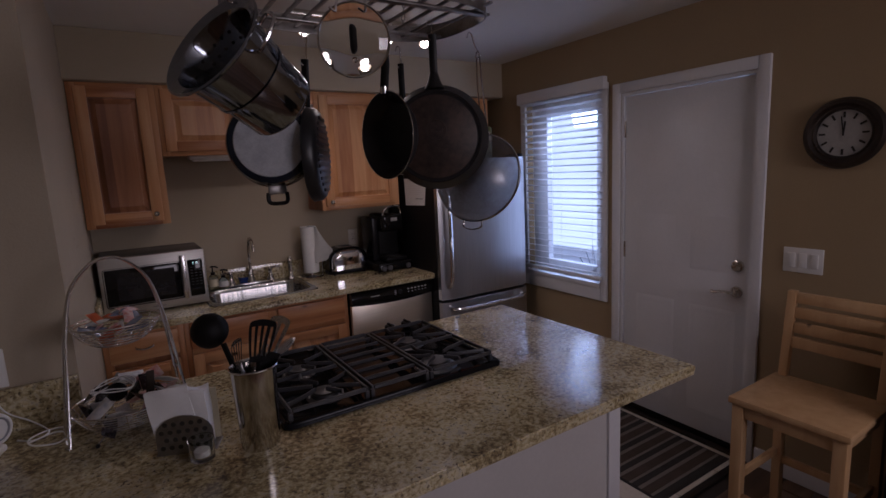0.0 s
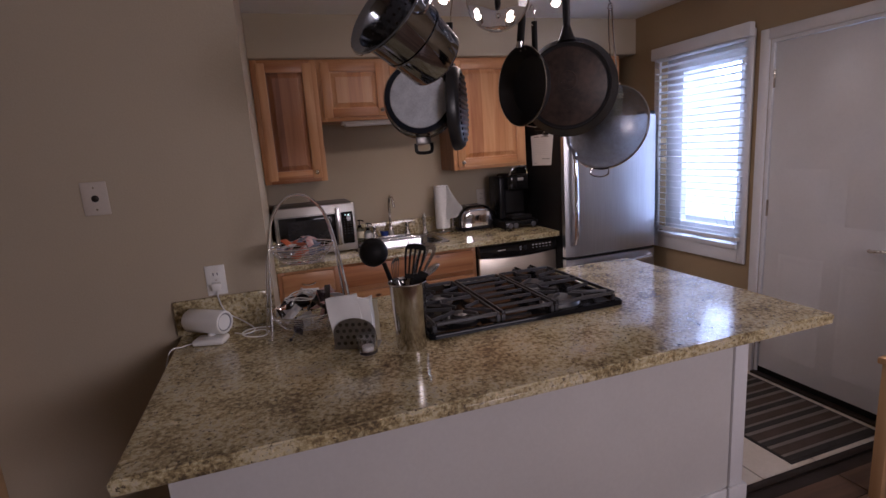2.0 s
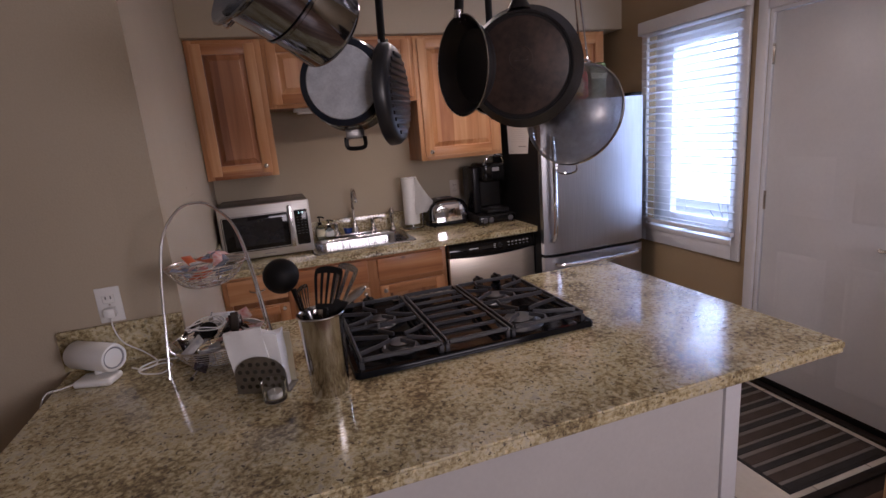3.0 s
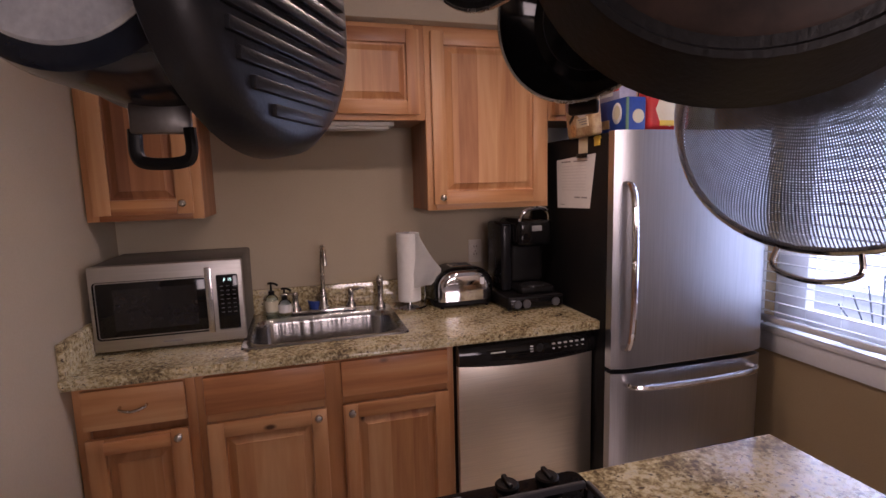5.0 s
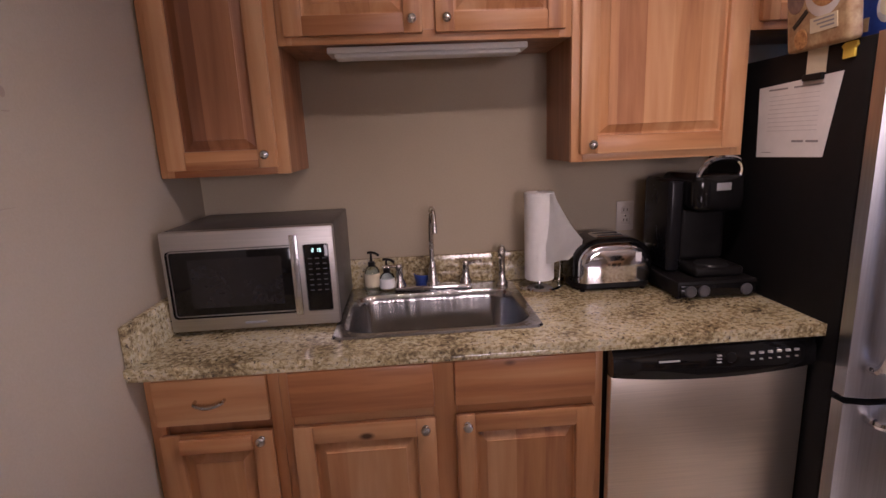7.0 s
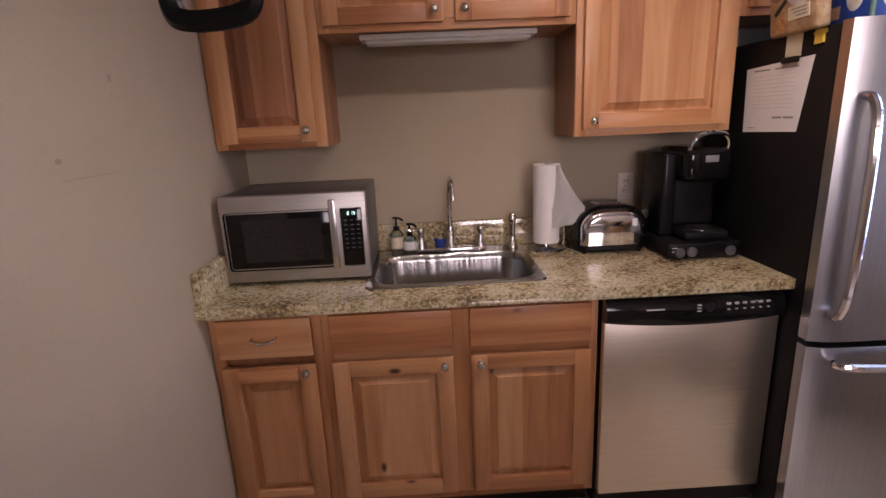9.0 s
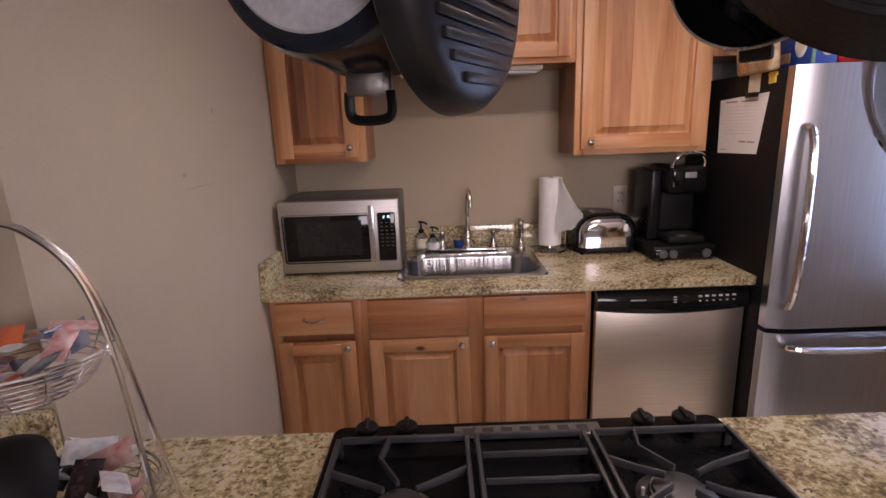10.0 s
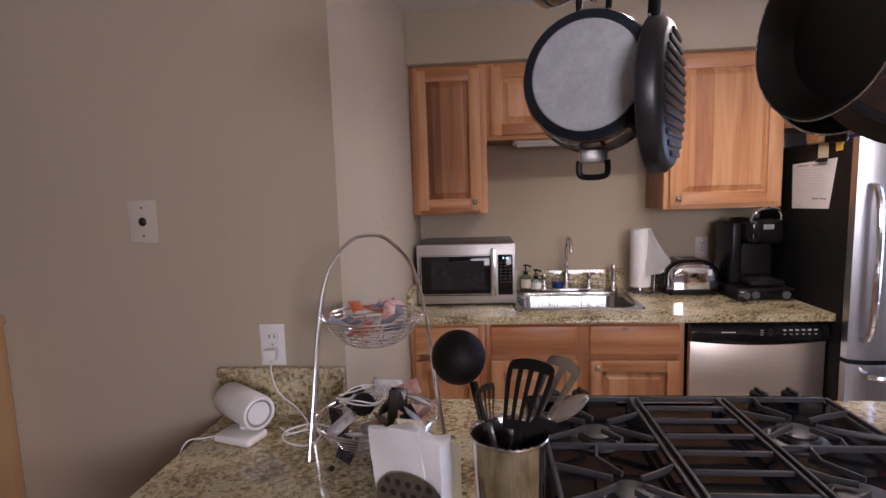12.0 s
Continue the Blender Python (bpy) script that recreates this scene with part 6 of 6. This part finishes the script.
part("cast_mark", lathe([(0.030, 0.0), (0.0315, 0.0014), (0.033, 0.0)], c_ + NW * 0.020 + Vector((0, 0, 0.02)), NW, 36), RUSTIRON, ci)
part("cast_mark", placed(box(-0.02, 0.02, -0.001, 0.001, -0.005, 0.005), Matrix.Translation(c_ + NW * 0.0205 + Vector((0, 0, 0.02))) @ Matrix.Rotation(math.atan2(NW.y, NW.x) + math.pi / 2, 4, "Z")), RUSTIRON, ci)
strap(c_ + Vector((0, 0, 0.155)), c_ + Vector((0.0, 0.0, 0.315)), 0.013, 0.008, CASTIRON, "handle", ci)
part("handle_root", lathe([(0.034, 0), (0.022, 0.02), (0.013, 0.05), (0, 0.05)], c_ + Vector((0, 0, 0.150)), (0, 0, 1), 20), CASTIRON, ci)
hook((1.716, 2.148, RZ + 0.016), c_ + Vector((0, 0, 0.305)))

# mesh strainer
c_ = Vector((1.972, 2.278, 1.576))
u_, v_ = Vector((0.28, 0.12, 0.95)).normalized(), Vector((0.45, -0.88, 0.0)).normalized()
v_ = (v_ - u_ * v_.dot(u_)).normalized()
n_ = v_.cross(u_)
st = thing("mesh_strainer", c_, "large steel mesh strainer hanging by its long handle", "strainer")
R_ = 0.165
b2 = bmesh.new()
NA, NB = 300, 84
grid = []
for j in range(NB):
    th = math.pi / 2 * (j + 1) / NB
    rr, dd = R_ * math.sin(th), R_ * 0.86 * math.cos(th)
    grid.append([b2.verts.new(c_ + (v_ * math.cos(2 * math.pi * i / NA) + u_ * math.sin(2 * math.pi * i / NA)) * rr + n_ * dd) for i in range(NA)])
for a, q in zip(grid, grid[1:]):
    for i in range(NA):
        j = (i + 1) % NA
        b2.faces.new((a[i], a[j], q[j], q[i]))
cap = b2.verts.new(c_ + n_ * R_ * 0.86)
for i in range(NA):
    b2.faces.new((cap, grid[0][i], grid[0][(i + 1) % NA]))
bmesh.ops.wireframe(b2, faces=b2.faces[:], thickness=0.0020, use_replace=True, use_even_offset=False)
tagged(part("mesh_bowl", b2, RACKSTEEL, st, "fine steel wire mesh bowl"), kind="stuff")
part("rim", tube([c_ + (v_ * math.cos(2 * math.pi * i / 64) + u_ * math.sin(2 * math.pi * i / 64)) * R_ for i in range(64)], 0.0045, 8, True), CHROME, st, "bright rolled rim")
for s_ in (-1, 1):
    part("handle_wire", tube(smooth_line([c_ + u_ * R_ * 0.99 + v_ * 0.02 * s_, c_ + u_ * (R_ + 0.03) + v_ * 0.012 * s_, Vector((1.985, 2.265, 1.90)) + v_ * 0.009 * s_, Vector((1.955, 2.23, 2.0)) + v_ * 0.006 * s_]), 0.003), CHROME, st)
part("handle_eye", tube([Vector((1.955, 2.23, 2.008)) + v_ * (0.008 * math.cos(2 * math.pi * i / 16)) + Vector((0, 0, 0.01 * math.sin(2 * math.pi * i / 16))) for i in range(16)], 0.003, 6, True), CHROME, st)
part("handle_joint", tube(smooth_line([c_ + u_ * (R_ + 0.004) - v_ * 0.03, c_ + u_ * (R_ + 0.02) - n_ * 0.012, c_ + u_ * (R_ + 0.004) + v_ * 0.03]), 0.004), CHROME, st)
part("rest_loop", tube(smooth_line([c_ - u_ * R_ * 0.985 + v_ * 0.036, c_ - u_ * (R_ + 0.022) + v_ * 0.036, c_ - u_ * (R_ + 0.032), c_ - u_ * (R_ + 0.022) - v_ * 0.036, c_ - u_ * R_ * 0.985 - v_ * 0.036]), 0.003), CHROME, st)
hook((1.90, 2.19, RZ + 0.01), (1.955, 2.23, 2.006))

# stock pot with bright base disc
NP = Vector((0.32, 0.95, 0)).normalized()
c_ = Vector((1.237, 2.354, 1.722))
pa = thing("dutch_oven", c_, "blue-black enamelled pot hanging with its scuffed silver base outward", "pot")
part("bowl", lathe([(0, 0), (0.116, 0), (0.125, 0.006), (0.132, 0.03), (0.137, 0.135), (0.142, 0.142), (0.142, 0.146), (0.133, 0.146), (0.128, 0.03), (0.11, 0.006), (0, 0.006)], c_, NP, 60), NAVYENAMEL, pa)
dsc = part("base_disc", lathe([(0, -0.004), (0.103, -0.004), (0.106, -0.001), (0.106, 0.0)], c_, NP, 60), DISC, pa, "scuffed silver base disc")
rc = c_ + NP * 0.125
for s_ in (-1, 1):
    zz = Vector((0, 0, s_))
    w_ = Vector((NP.y, -NP.x, 0))
    part("handle_bracket", placed(box(-0.03, 0.03, -0.004, 0.004, -0.016, 0.016, 0.003), Matrix.Translation(rc + zz * 0.148)), RACKSTEEL, pa)
    part("handle_loop", tube(smooth_line([rc + zz * 0.158 + w_ * 0.030, rc + zz * 0.185 + w_ * 0.030, rc + zz * 0.194 + w_ * 0.018, rc + zz * 0.194 - w_ * 0.018, rc + zz * 0.185 - w_ * 0.030, rc + zz * 0.158 - w_ * 0.030]), 0.0056, flat=1.3), BLACKPL, pa, "black loop handle")
hook((1.26, 2.36, RZ + 0.005), rc + Vector((0, -0.01, 0.186)))

# grill pan, ribbed face to the south-east
NG = Vector((0.878, -0.478, 0)).normalized()
WG = Vector((-NG.y, NG.x, 0))
c_ = Vector((1.405, 2.388, 1.681))
gp = thing("grill_pan", c_, "charcoal round grill pan with a ribbed face hanging from the rack", "grill pan")
part("bowl", lathe([(0, 0), (0.128, 0), (0.140, 0.004), (0.151, 0.016), (0.154, 0.040), (0.150, 0.044), (0.144, 0.04), (0.138, 0.012), (0, 0.010)], c_ + NG * 0.012, -NG, 60), NONSTICK, gp)
mG = Matrix.Translation(c_ + NG * 0.012) @ Matrix(((WG.x, 0, NG.x, 0), (WG.y, 0, NG.y, 0), (0, 1, 0, 0), (0, 0, 0, 1)))
for k in range(13):
    z = -0.115 + k * 0.0192
    w_ = math.sqrt(0.125 ** 2 - z * z) * 0.93
    part("rib", placed(box(-w_, w_, z - 0.0056, z + 0.0056, -0.001, 0.0052, 0.0018, 2), mG), NONSTICK, gp)
strap(c_ + Vector((0, 0, 0.148)) - NG * 0.03, c_ + Vector((-0.01, -0.02, 0.30)) - NG * 0.02, 0.013, 0.008, BLACKPL, "handle", gp)
part("rivet_plate", placed(box(-0.016, 0.016, -0.004, 0.004, -0.012, 0.012, 0.002), Matrix.Translation(c_ + Vector((0, 0, 0.152)) - NG * 0.026)), CHROME, gp)
hook((1.385, 2.355, RZ + 0.004), c_ + Vector((-0.01, -0.02, 0.292)) - NG * 0.02)

# steamer pot
AS = Vector((-0.76, -0.37, 0.54)).normalized()
c_ = Vector((1.17, 1.935, 1.772))
sm = thing("steamer_pot", c_, "polished steel steamer pot hanging tipped on the rack", "pot")
part("pot", lathe([(0, 0), (0.074, 0), (0.081, 0.006), (0.084, 0.012), (0.087, 0.098), (0.092, 0.101), (0.092, 0.106), (0.085, 0.107)], c_, AS, 52), POTSTEEL, sm)
ins = part("steamer_insert", lathe([(0.086, 0.106), (0.091, 0.110), (0.100, 0.185), (0.103, 0.188), (0.122, 0.196), (0.124, 0.200), (0.120, 0.202), (0.100, 0.193), (0.096, 0.185), (0.084, 0.09), (0.078, 0.075), (0, 0.073)], c_, AS, 52), POTSTEEL, sm)
mS = Matrix.Translation(c_) @ frame_of(AS)
b4 = None
for j in range(4):
    h = 0.095 + j * 0.021
    rr = 0.0838 + (h - 0.09) * 0.126
    for i in range(26):
        a = 2 * math.pi * (i + 0.5 * (j % 2)) / 26
        d = Vector((math.cos(a), math.sin(a), 0))
        b4 = lathe([(0, 0.0012), (0.0036, 0.001), (0.0038, 0)], mS @ (d * rr + Vector((0, 0, h))), mS.to_3x3() @ -d, 8, b4)
tagged(part("perforation", b4, SLOT, ins), kind="stuff")
for a0 in (200, 20):
    d0, d1, dm = [Vector((math.cos(radians(a0 + q)), math.sin(radians(a0 + q)), 0)) for q in (-24, 24, 0)]
    part("wire_handle", tube(smooth_line([mS @ (d0 * 0.098 + Vector((0, 0, 0.165))), mS @ (d0 * 0.125 + Vector((0, 0, 0.17))), mS @ (dm * 0.145 + Vector((0, 0, 0.178))), mS @ (d1 * 0.125 + Vector((0, 0, 0.17))), mS @ (d1 * 0.098 + Vector((0, 0, 0.165)))]), 0.004), CHROME, sm)
up_ = mS.to_3x3().inverted() @ Vector((0, 0, 1))
up_.z = 0
hook((1.125, 1.95, RZ + 0.008), mS @ (up_.normalized() * 0.1215 + Vector((0, 0, 0.203))))

# glass lid
NL = Vector((-0.42, -0.90, -0.10)).normalized()
c_ = Vector((1.325, 1.862, 1.917))
ld = thing("glass_lid", c_, "round clear glass lid with a steel rim hanging on the rack", "lid")
gld = part("glass", lathe([(0.080, -0.012), (0.06, -0.004), (0.03, 0.001), (0, 0.002), (0, 0.005), (0.03, 0.004), (0.06, -0.001), (0.080, -0.009), (0.080, -0.012)], c_, NL, 48), CLEARGLASS, ld)
t1 = NL.orthogonal().normalized()
t2 = NL.cross(t1)
part("rim", tube([c_ - NL * 0.0105 + (t1 * math.cos(2 * math.pi * k / 48) + t2 * math.sin(2 * math.pi * k / 48)) * 0.081 for k in range(48)], 0.0028, 6, True), CHROME, ld)
part("knob", tube(smooth_line([c_ + NL * 0.004 + Vector((0, 0, 0.024)), c_ + NL * 0.022 + Vector((0, 0, 0.020)), c_ + NL * 0.026, c_ + NL * 0.022 - Vector((0, 0, 0.020)), c_ + NL * 0.004 - Vector((0, 0, 0.024))]), 0.007, flat=1.4), BLACKPL, ld)
part("vent", lathe([(0.003, 0.0), (0.006, 0.002), (0.007, 0)], c_ + NL * 0.001 - Vector((0, 0, 0.045)), NL, 12), NICKEL, ld)
for s_ in (-1, 1):
    hook(c_ + Vector((0.03 * s_ + 0.02, 0.02, 0.130)), c_ + Vector((0.035 * s_, 0.012, 0.072)))

# ---------------------------------------------------------------- ceiling spot bar
SPY, SPZ = 3.225, 2.300                              # bulbs of the kitchen light
tl = thing("ceiling_spot_bar", (2.005, SPY, ZC), "four-head ceiling spot bar with lit warm bulbs", "ceiling light")
part("bar", box(1.60, 2.41, SPY + 0.005, SPY + 0.04, ZC - 0.030, ZC - 0.001, 0.006), NICKEL, tl)
part("canopy", lathe([(0.055, 0), (0.06, 0.012), (0.03, 0.020), (0, 0.020)], (2.005, SPY + 0.075, ZC), (0, 0, -1), 28), NICKEL, tl)
for x in (1.67, 1.893, 2.117, 2.34):
    part("stem", rod((x, SPY + 0.022, ZC - 0.030), (x, SPY + 0.018, SPZ + 0.055), 0.006), NICKEL, tl)
    hd = part("head", lathe([(0.012, 0), (0.030, 0.015), (0.036, 0.056), (0.033, 0.056), (0.027, 0.02), (0, 0.012)], (x, SPY + 0.018, SPZ + 0.056), (0.0, -0.3, -1), 24), NICKEL, tl)
    bmb = bmesh.new()
    bmesh.ops.create_uvsphere(bmb, u_segments=18, v_segments=12, radius=0.021, matrix=Matrix.Translation((x, SPY, SPZ)))
    part("bulb", bmb, BULB, hd, "glowing bulb")
    lamp("spot_bulb_light", "SPOT", look((x, SPY - 0.008, SPZ - 0.034), (x, SPY - 0.15, 1.0)), SPOT_W, (1.0, 0.77, 0.52), 0.02)

# ---------------------------------------------------------------- stool, clock, mat
def stool(x0, x1, y0, y1, sz, top, label):
    s_ = thing("counter_stool", ((x0 + x1) / 2, (y0 + y1) / 2, 0), label, "stool", "beech counter stools")
    part("seat", box(x0, x1, y0, y1, sz - 0.028, sz, 0.006, 2), STOOLWOOD, s_)
    w = 0.045
    for y in (y0 + 0.012, y1 - 0.012 - w):
        part("front_leg", box(x0 + 0.012, x0 + 0.012 + w, y, y + w, 0, sz - 0.0285, 0.004), STOOLWOOD, s_)
        b3 = box(x1 - w, x1, y, y + w * 0.8, 0, sz - 0.0285, 0.004)
        part("back_leg", b3, STOOLWOOD, s_)
        b3 = box(x1 - 0.034, x1 - 0.002, y, y + w * 0.8, sz + 0.0005, top, 0.004)
        for v in b3.verts:
            v.co.x += 0.05 * (v.co.z - sz) / (top - sz)
        part("back_post", b3, STOOLWOOD, s_)
    n = 4
    for k in range(n):
        z1 = top - 0.004 - k * 0.066
        b3 = box(x1 - 0.028, x1 - 0.008, y0 + 0.012 + w * 0.8, y1 - 0.012 - w, z1 - 0.048, z1, 0.004)
        for v in b3.verts:
            v.co.x += 0.05 * (v.co.z - sz) / (top - sz)
        part("back_slat", b3, STOOLWOOD, s_)
    part("apron", box(x0 + 0.02, x0 + 0.04, y0 + 0.012 + w, y1 - 0.012 - w, sz - 0.085, sz - 0.03, 0.003), STOOLWOOD, s_)
    part("apron", box(x1 - 0.03, x1 - 0.012, y0 + 0.012 + w, y1 - 0.012 - w, sz - 0.085, sz - 0.03, 0.003), STOOLWOOD, s_)
    for y in (y0 + 0.025, y1 - 0.045):
        part("apron", box(x0 + 0.012 + w, x1 - w, y, y + 0.02, sz - 0.085, sz - 0.03, 0.003), STOOLWOOD, s_)
        part("stretcher", box(x0 + 0.012 + w, x1 - w, y, y + 0.02, 0.24, 0.275, 0.003), STOOLWOOD, s_)
    part("stretcher", box(x0 + 0.025, x0 + 0.045, y0 + 0.012 + w, y1 - 0.012 - w, 0.15, 0.185, 0.003), STOOLWOOD, s_)
    part("stretcher", box(x1 - 0.035, x1 - 0.015, y0 + 0.012 + w, y1 - 0.012 - w, 0.20, 0.235, 0.003), STOOLWOOD, s_)
    return s_
stool(2.865, 3.275, 1.365, 1.79, 0.62, 1.005, "blond beech counter stool with a four-slat back by the door")

ck = thing("wall_clock", (XE, 1.66, 1.683), "round dark-framed wall clock with a silvery dial", "clock")
cc_ = (XE - 0.001, 1.662, 1.683)
part("frame", lathe([(0.148, 0), (0.150, 0.015), (0.140, 0.034), (0.125, 0.036), (0.112, 0.028), (0.104, 0.030), (0.098, 0.018), (0.096, 0)], cc_, (-1, 0, 0), 64), DARKMETAL, ck)
dial = part("dial", lathe([(0, 0.012), (0.0965, 0.012), (0.0965, 0.002), (0, 0.002)], cc_, (-1, 0, 0), 48), surface("silver_dial", (0.50, 0.49, 0.47), (0.40, 0.39, 0.37), 0.35, 0.3), ck)
for k in range(12):
    a = radians(30 * k)
    y, z = cc_[1] + 0.078 * math.sin(a), cc_[2] + 0.078 * math.cos(a)
    part("hour_mark", placed(box(-0.0008, 0.0008, -0.004, 0.004, -0.012, 0.012), Matrix.Translation((XE - 0.0142, y, z)) @ Matrix.Rotation(-a, 4, "X")), SLOT, dial)
part("hour_needle", placed(box(-0.0006, 0.0006, -0.003, 0.003, -0.008, 0.05), Matrix.Translation((XE - 0.0155, 1.662, 1.683)) @ Matrix.Rotation(radians(5), 4, "X")), SLOT, dial)
part("minute_needle", placed(box(-0.0006, 0.0006, -0.0022, 0.0022, -0.01, 0.072), Matrix.Translation((XE - 0.0172, 1.662, 1.683)) @ Matrix.Rotation(radians(-8), 4, "X")), SLOT, dial)

mt = thing("door_mat", (3.12, 2.40, 0), "charcoal and taupe striped mat before the entry door", "mat")
MX0, MX1, MY0, MY1 = 2.80, 3.405, 2.045, 2.83
part("backing", box(MX0, MX1, MY0, MY1, 0.0008, 0.006, 0.002), MATS[0], mt)
y = MY0 + 0.012
k = 0
while y < MY1 - 0.02:
    w = (0.034, 0.016, 0.048, 0.022)[k % 4]
    part("stripe", box(MX0 + 0.012, MX1 - 0.012, y, min(y + w, MY1 - 0.012), 0.0062, 0.0095, 0.0015, 1), MATS[(0, 1, 2, 1)[k % 4]], mt)
    y += w + 0.001
    k += 1

cb = thing("black_cabinet", (3.28, 1.08, 0), "black low cabinet against the wall beside the stool", "cabinet")
part("body", box(3.09, XE - 0.016, 0.84, 1.325, 0.06, 0.93, 0.004), BLACKPL, cb)
part("top", box(3.075, XE - 0.016, 0.83, 1.335, 0.931, 0.955, 0.004), BLACKPL, cb)
part("plinth", box(3.11, XE - 0.016, 0.85, 1.315, 0, 0.0595), BLACKPL, cb)
for y0, y1 in ((0.848, 1.079), (1.085, 1.317)):
    d = part("door", box(3.072, 3.0895, y0, y1, 0.07, 0.92, 0.003), BLACKPL, cb)
wc = thing("wood_cabinet", (-0.58, 2.45, 0), "honey-coloured wooden cabinet standing against the wall", "cabinet")
part("body", box(-0.85, -0.335, 2.44, YO - 0.002, 0.0, 1.17, 0.004), STOOLWOOD, wc)
part("top", box(-0.86, -0.325, 2.43, YO - 0.002, 1.171, 1.195, 0.004), STOOLWOOD, wc)
part("drawer", box(-0.84, -0.345, 2.422, 2.439, 0.55, 0.80, 0.004), STOOLWOOD, wc)
part("door", box(-0.84, -0.345, 2.422, 2.439, 0.05, 0.54, 0.004), STOOLWOOD, wc)

# scuffs on the kitchen west wall
for y, z, w, h in ((3.431, 1.593, 0.008, 0.022), (3.431, 1.557, 0.012, 0.003), (3.199, 1.412, 0.010, 0.012), (3.30, 1.372, 0.11, 0.0025)):
    solo("wall_scuff", placed(lathe([(0, 0.0006), (0.8, 0.0005), (1, 0)], (0, 0, 0), (1, 0, 0), 14), Matrix.Translation((XW + 0.0002, y, z)) @ Matrix.Diagonal((1, w, h / 2, 1))), surface("scuff_tone", (0.33, 0.26, 0.19), (0.40, 0.33, 0.25), 0.7) if z == 1.593 else bpy.data.materials["scuff_tone"], "faint brown scuff on the painted wall", "scuff", "structure")

# ---------------------------------------------------------------- outside the window
bm = box(9.0, 9.05, -12, 20, -0.2, 8)
solo("backdrop", bm, DAYBACK, "bright hazy overcast distance outside the window", "backdrop", "structure")
plant = thing("yard_plant", (4.35, 3.66, -0.2), "dry plant stalk in a grey-blue pot outside the window", "plant")
POT = surface("blue_grey_pot", (0.20, 0.25, 0.30), (0.14, 0.18, 0.22), 0.5)
part("pot", lathe([(0, 0), (0.13, 0), (0.17, 0.34), (0.19, 0.34), (0.19, 0.40), (0.165, 0.40), (0.16, 0.36), (0, 0.36)], (4.35, 3.66, -0.2), n=32), POT, plant)
stk = part("stalk", tube(smooth_line([(4.35, 3.66, 0.15), (4.34, 3.63, 0.6), (4.35, 3.66, 1.05), (4.345, 3.675, 1.36)]), 0.008, 8), FENCE, plant)
for k in range(5):
    part("seed_head", lathe([(0, 0), (0.018, 0.012), (0.012, 0.04), (0, 0.05)], (4.345 + 0.02 * (k % 2), 3.675 + 0.012 * (k - 2), 1.30 + 0.035 * k), (0.1 * (k - 2), 0.3 * (k - 2), 1), 10), FENCE, stk)
for k in range(4):
    part("leaf_blade", tube(smooth_line([(4.35, 3.68, 0.15), (4.36, 3.72 + 0.03 * k, 0.55), (4.37, 3.74 + 0.075 * k, 0.95 - 0.07 * k)]), 0.022, 6, flat=0.12), POT, plant)

# ---------------------------------------------------------------- pieces of the floors
TS = 0.325
tile_mesh = mesh_from("tile", box(-TS / 2 + 0.003, TS / 2 - 0.003, -TS / 2 + 0.003, TS / 2 - 0.003, -0.0055, 0.0, 0.0015, 1), TILE)
half_tile = mesh_from("half_tile", box(-0.142, 0.142, -TS / 2 + 0.003, TS / 2 - 0.003, -0.0055, 0.0, 0.0015, 1), TILE)


def lay(name, mesh, parent, loc):
    o = new(name, mesh)
    o.parent = parent
    o.location = Vector(loc) - BASE[parent]


y = YF + 0.018 + TS / 2
while y < YN:
    if y < YO - 0.15:
        lay("tile", half_tile, floor_tiles, (XW - 0.145, y, 0))
    x = XW + TS / 2
    while x < XE + 0.05:
        lay("tile", tile_mesh, floor_tiles, (x, y, 0))
        x += TS
    y += TS
PL = 1.2
plank_mesh = mesh_from("plank", box(-PL / 2 + 0.002, PL / 2 - 0.002, -0.0635, 0.0635, -0.0075, 0.0, 0.0015, 1), PLANK)
cut = {}
row, y = 0, YS + 0.066
while y < YO:
    right = XE if y < YF - 0.08 else FLX
    row += 1
    x = XFW + 0.004 - (row * 0.437) % PL
    while x < right:
        a, b = max(x, XFW + 0.004), min(x + PL, right)
        w = round((b - a) / 0.05) * 0.05
        if w >= 0.1:
            if w not in cut:
                cut[w] = plank_mesh if abs(w - PL) < 0.01 else mesh_from("plank", box(-w / 2 + 0.002, w / 2 - 0.002, -0.0635, 0.0635, -0.0075, 0.0, 0.0015, 1), PLANK)
            lay("plank", cut[w], floor_wood, ((a + b) / 2, y, 0.0003 * (row % 2)))
        x += PL
    y += 0.13
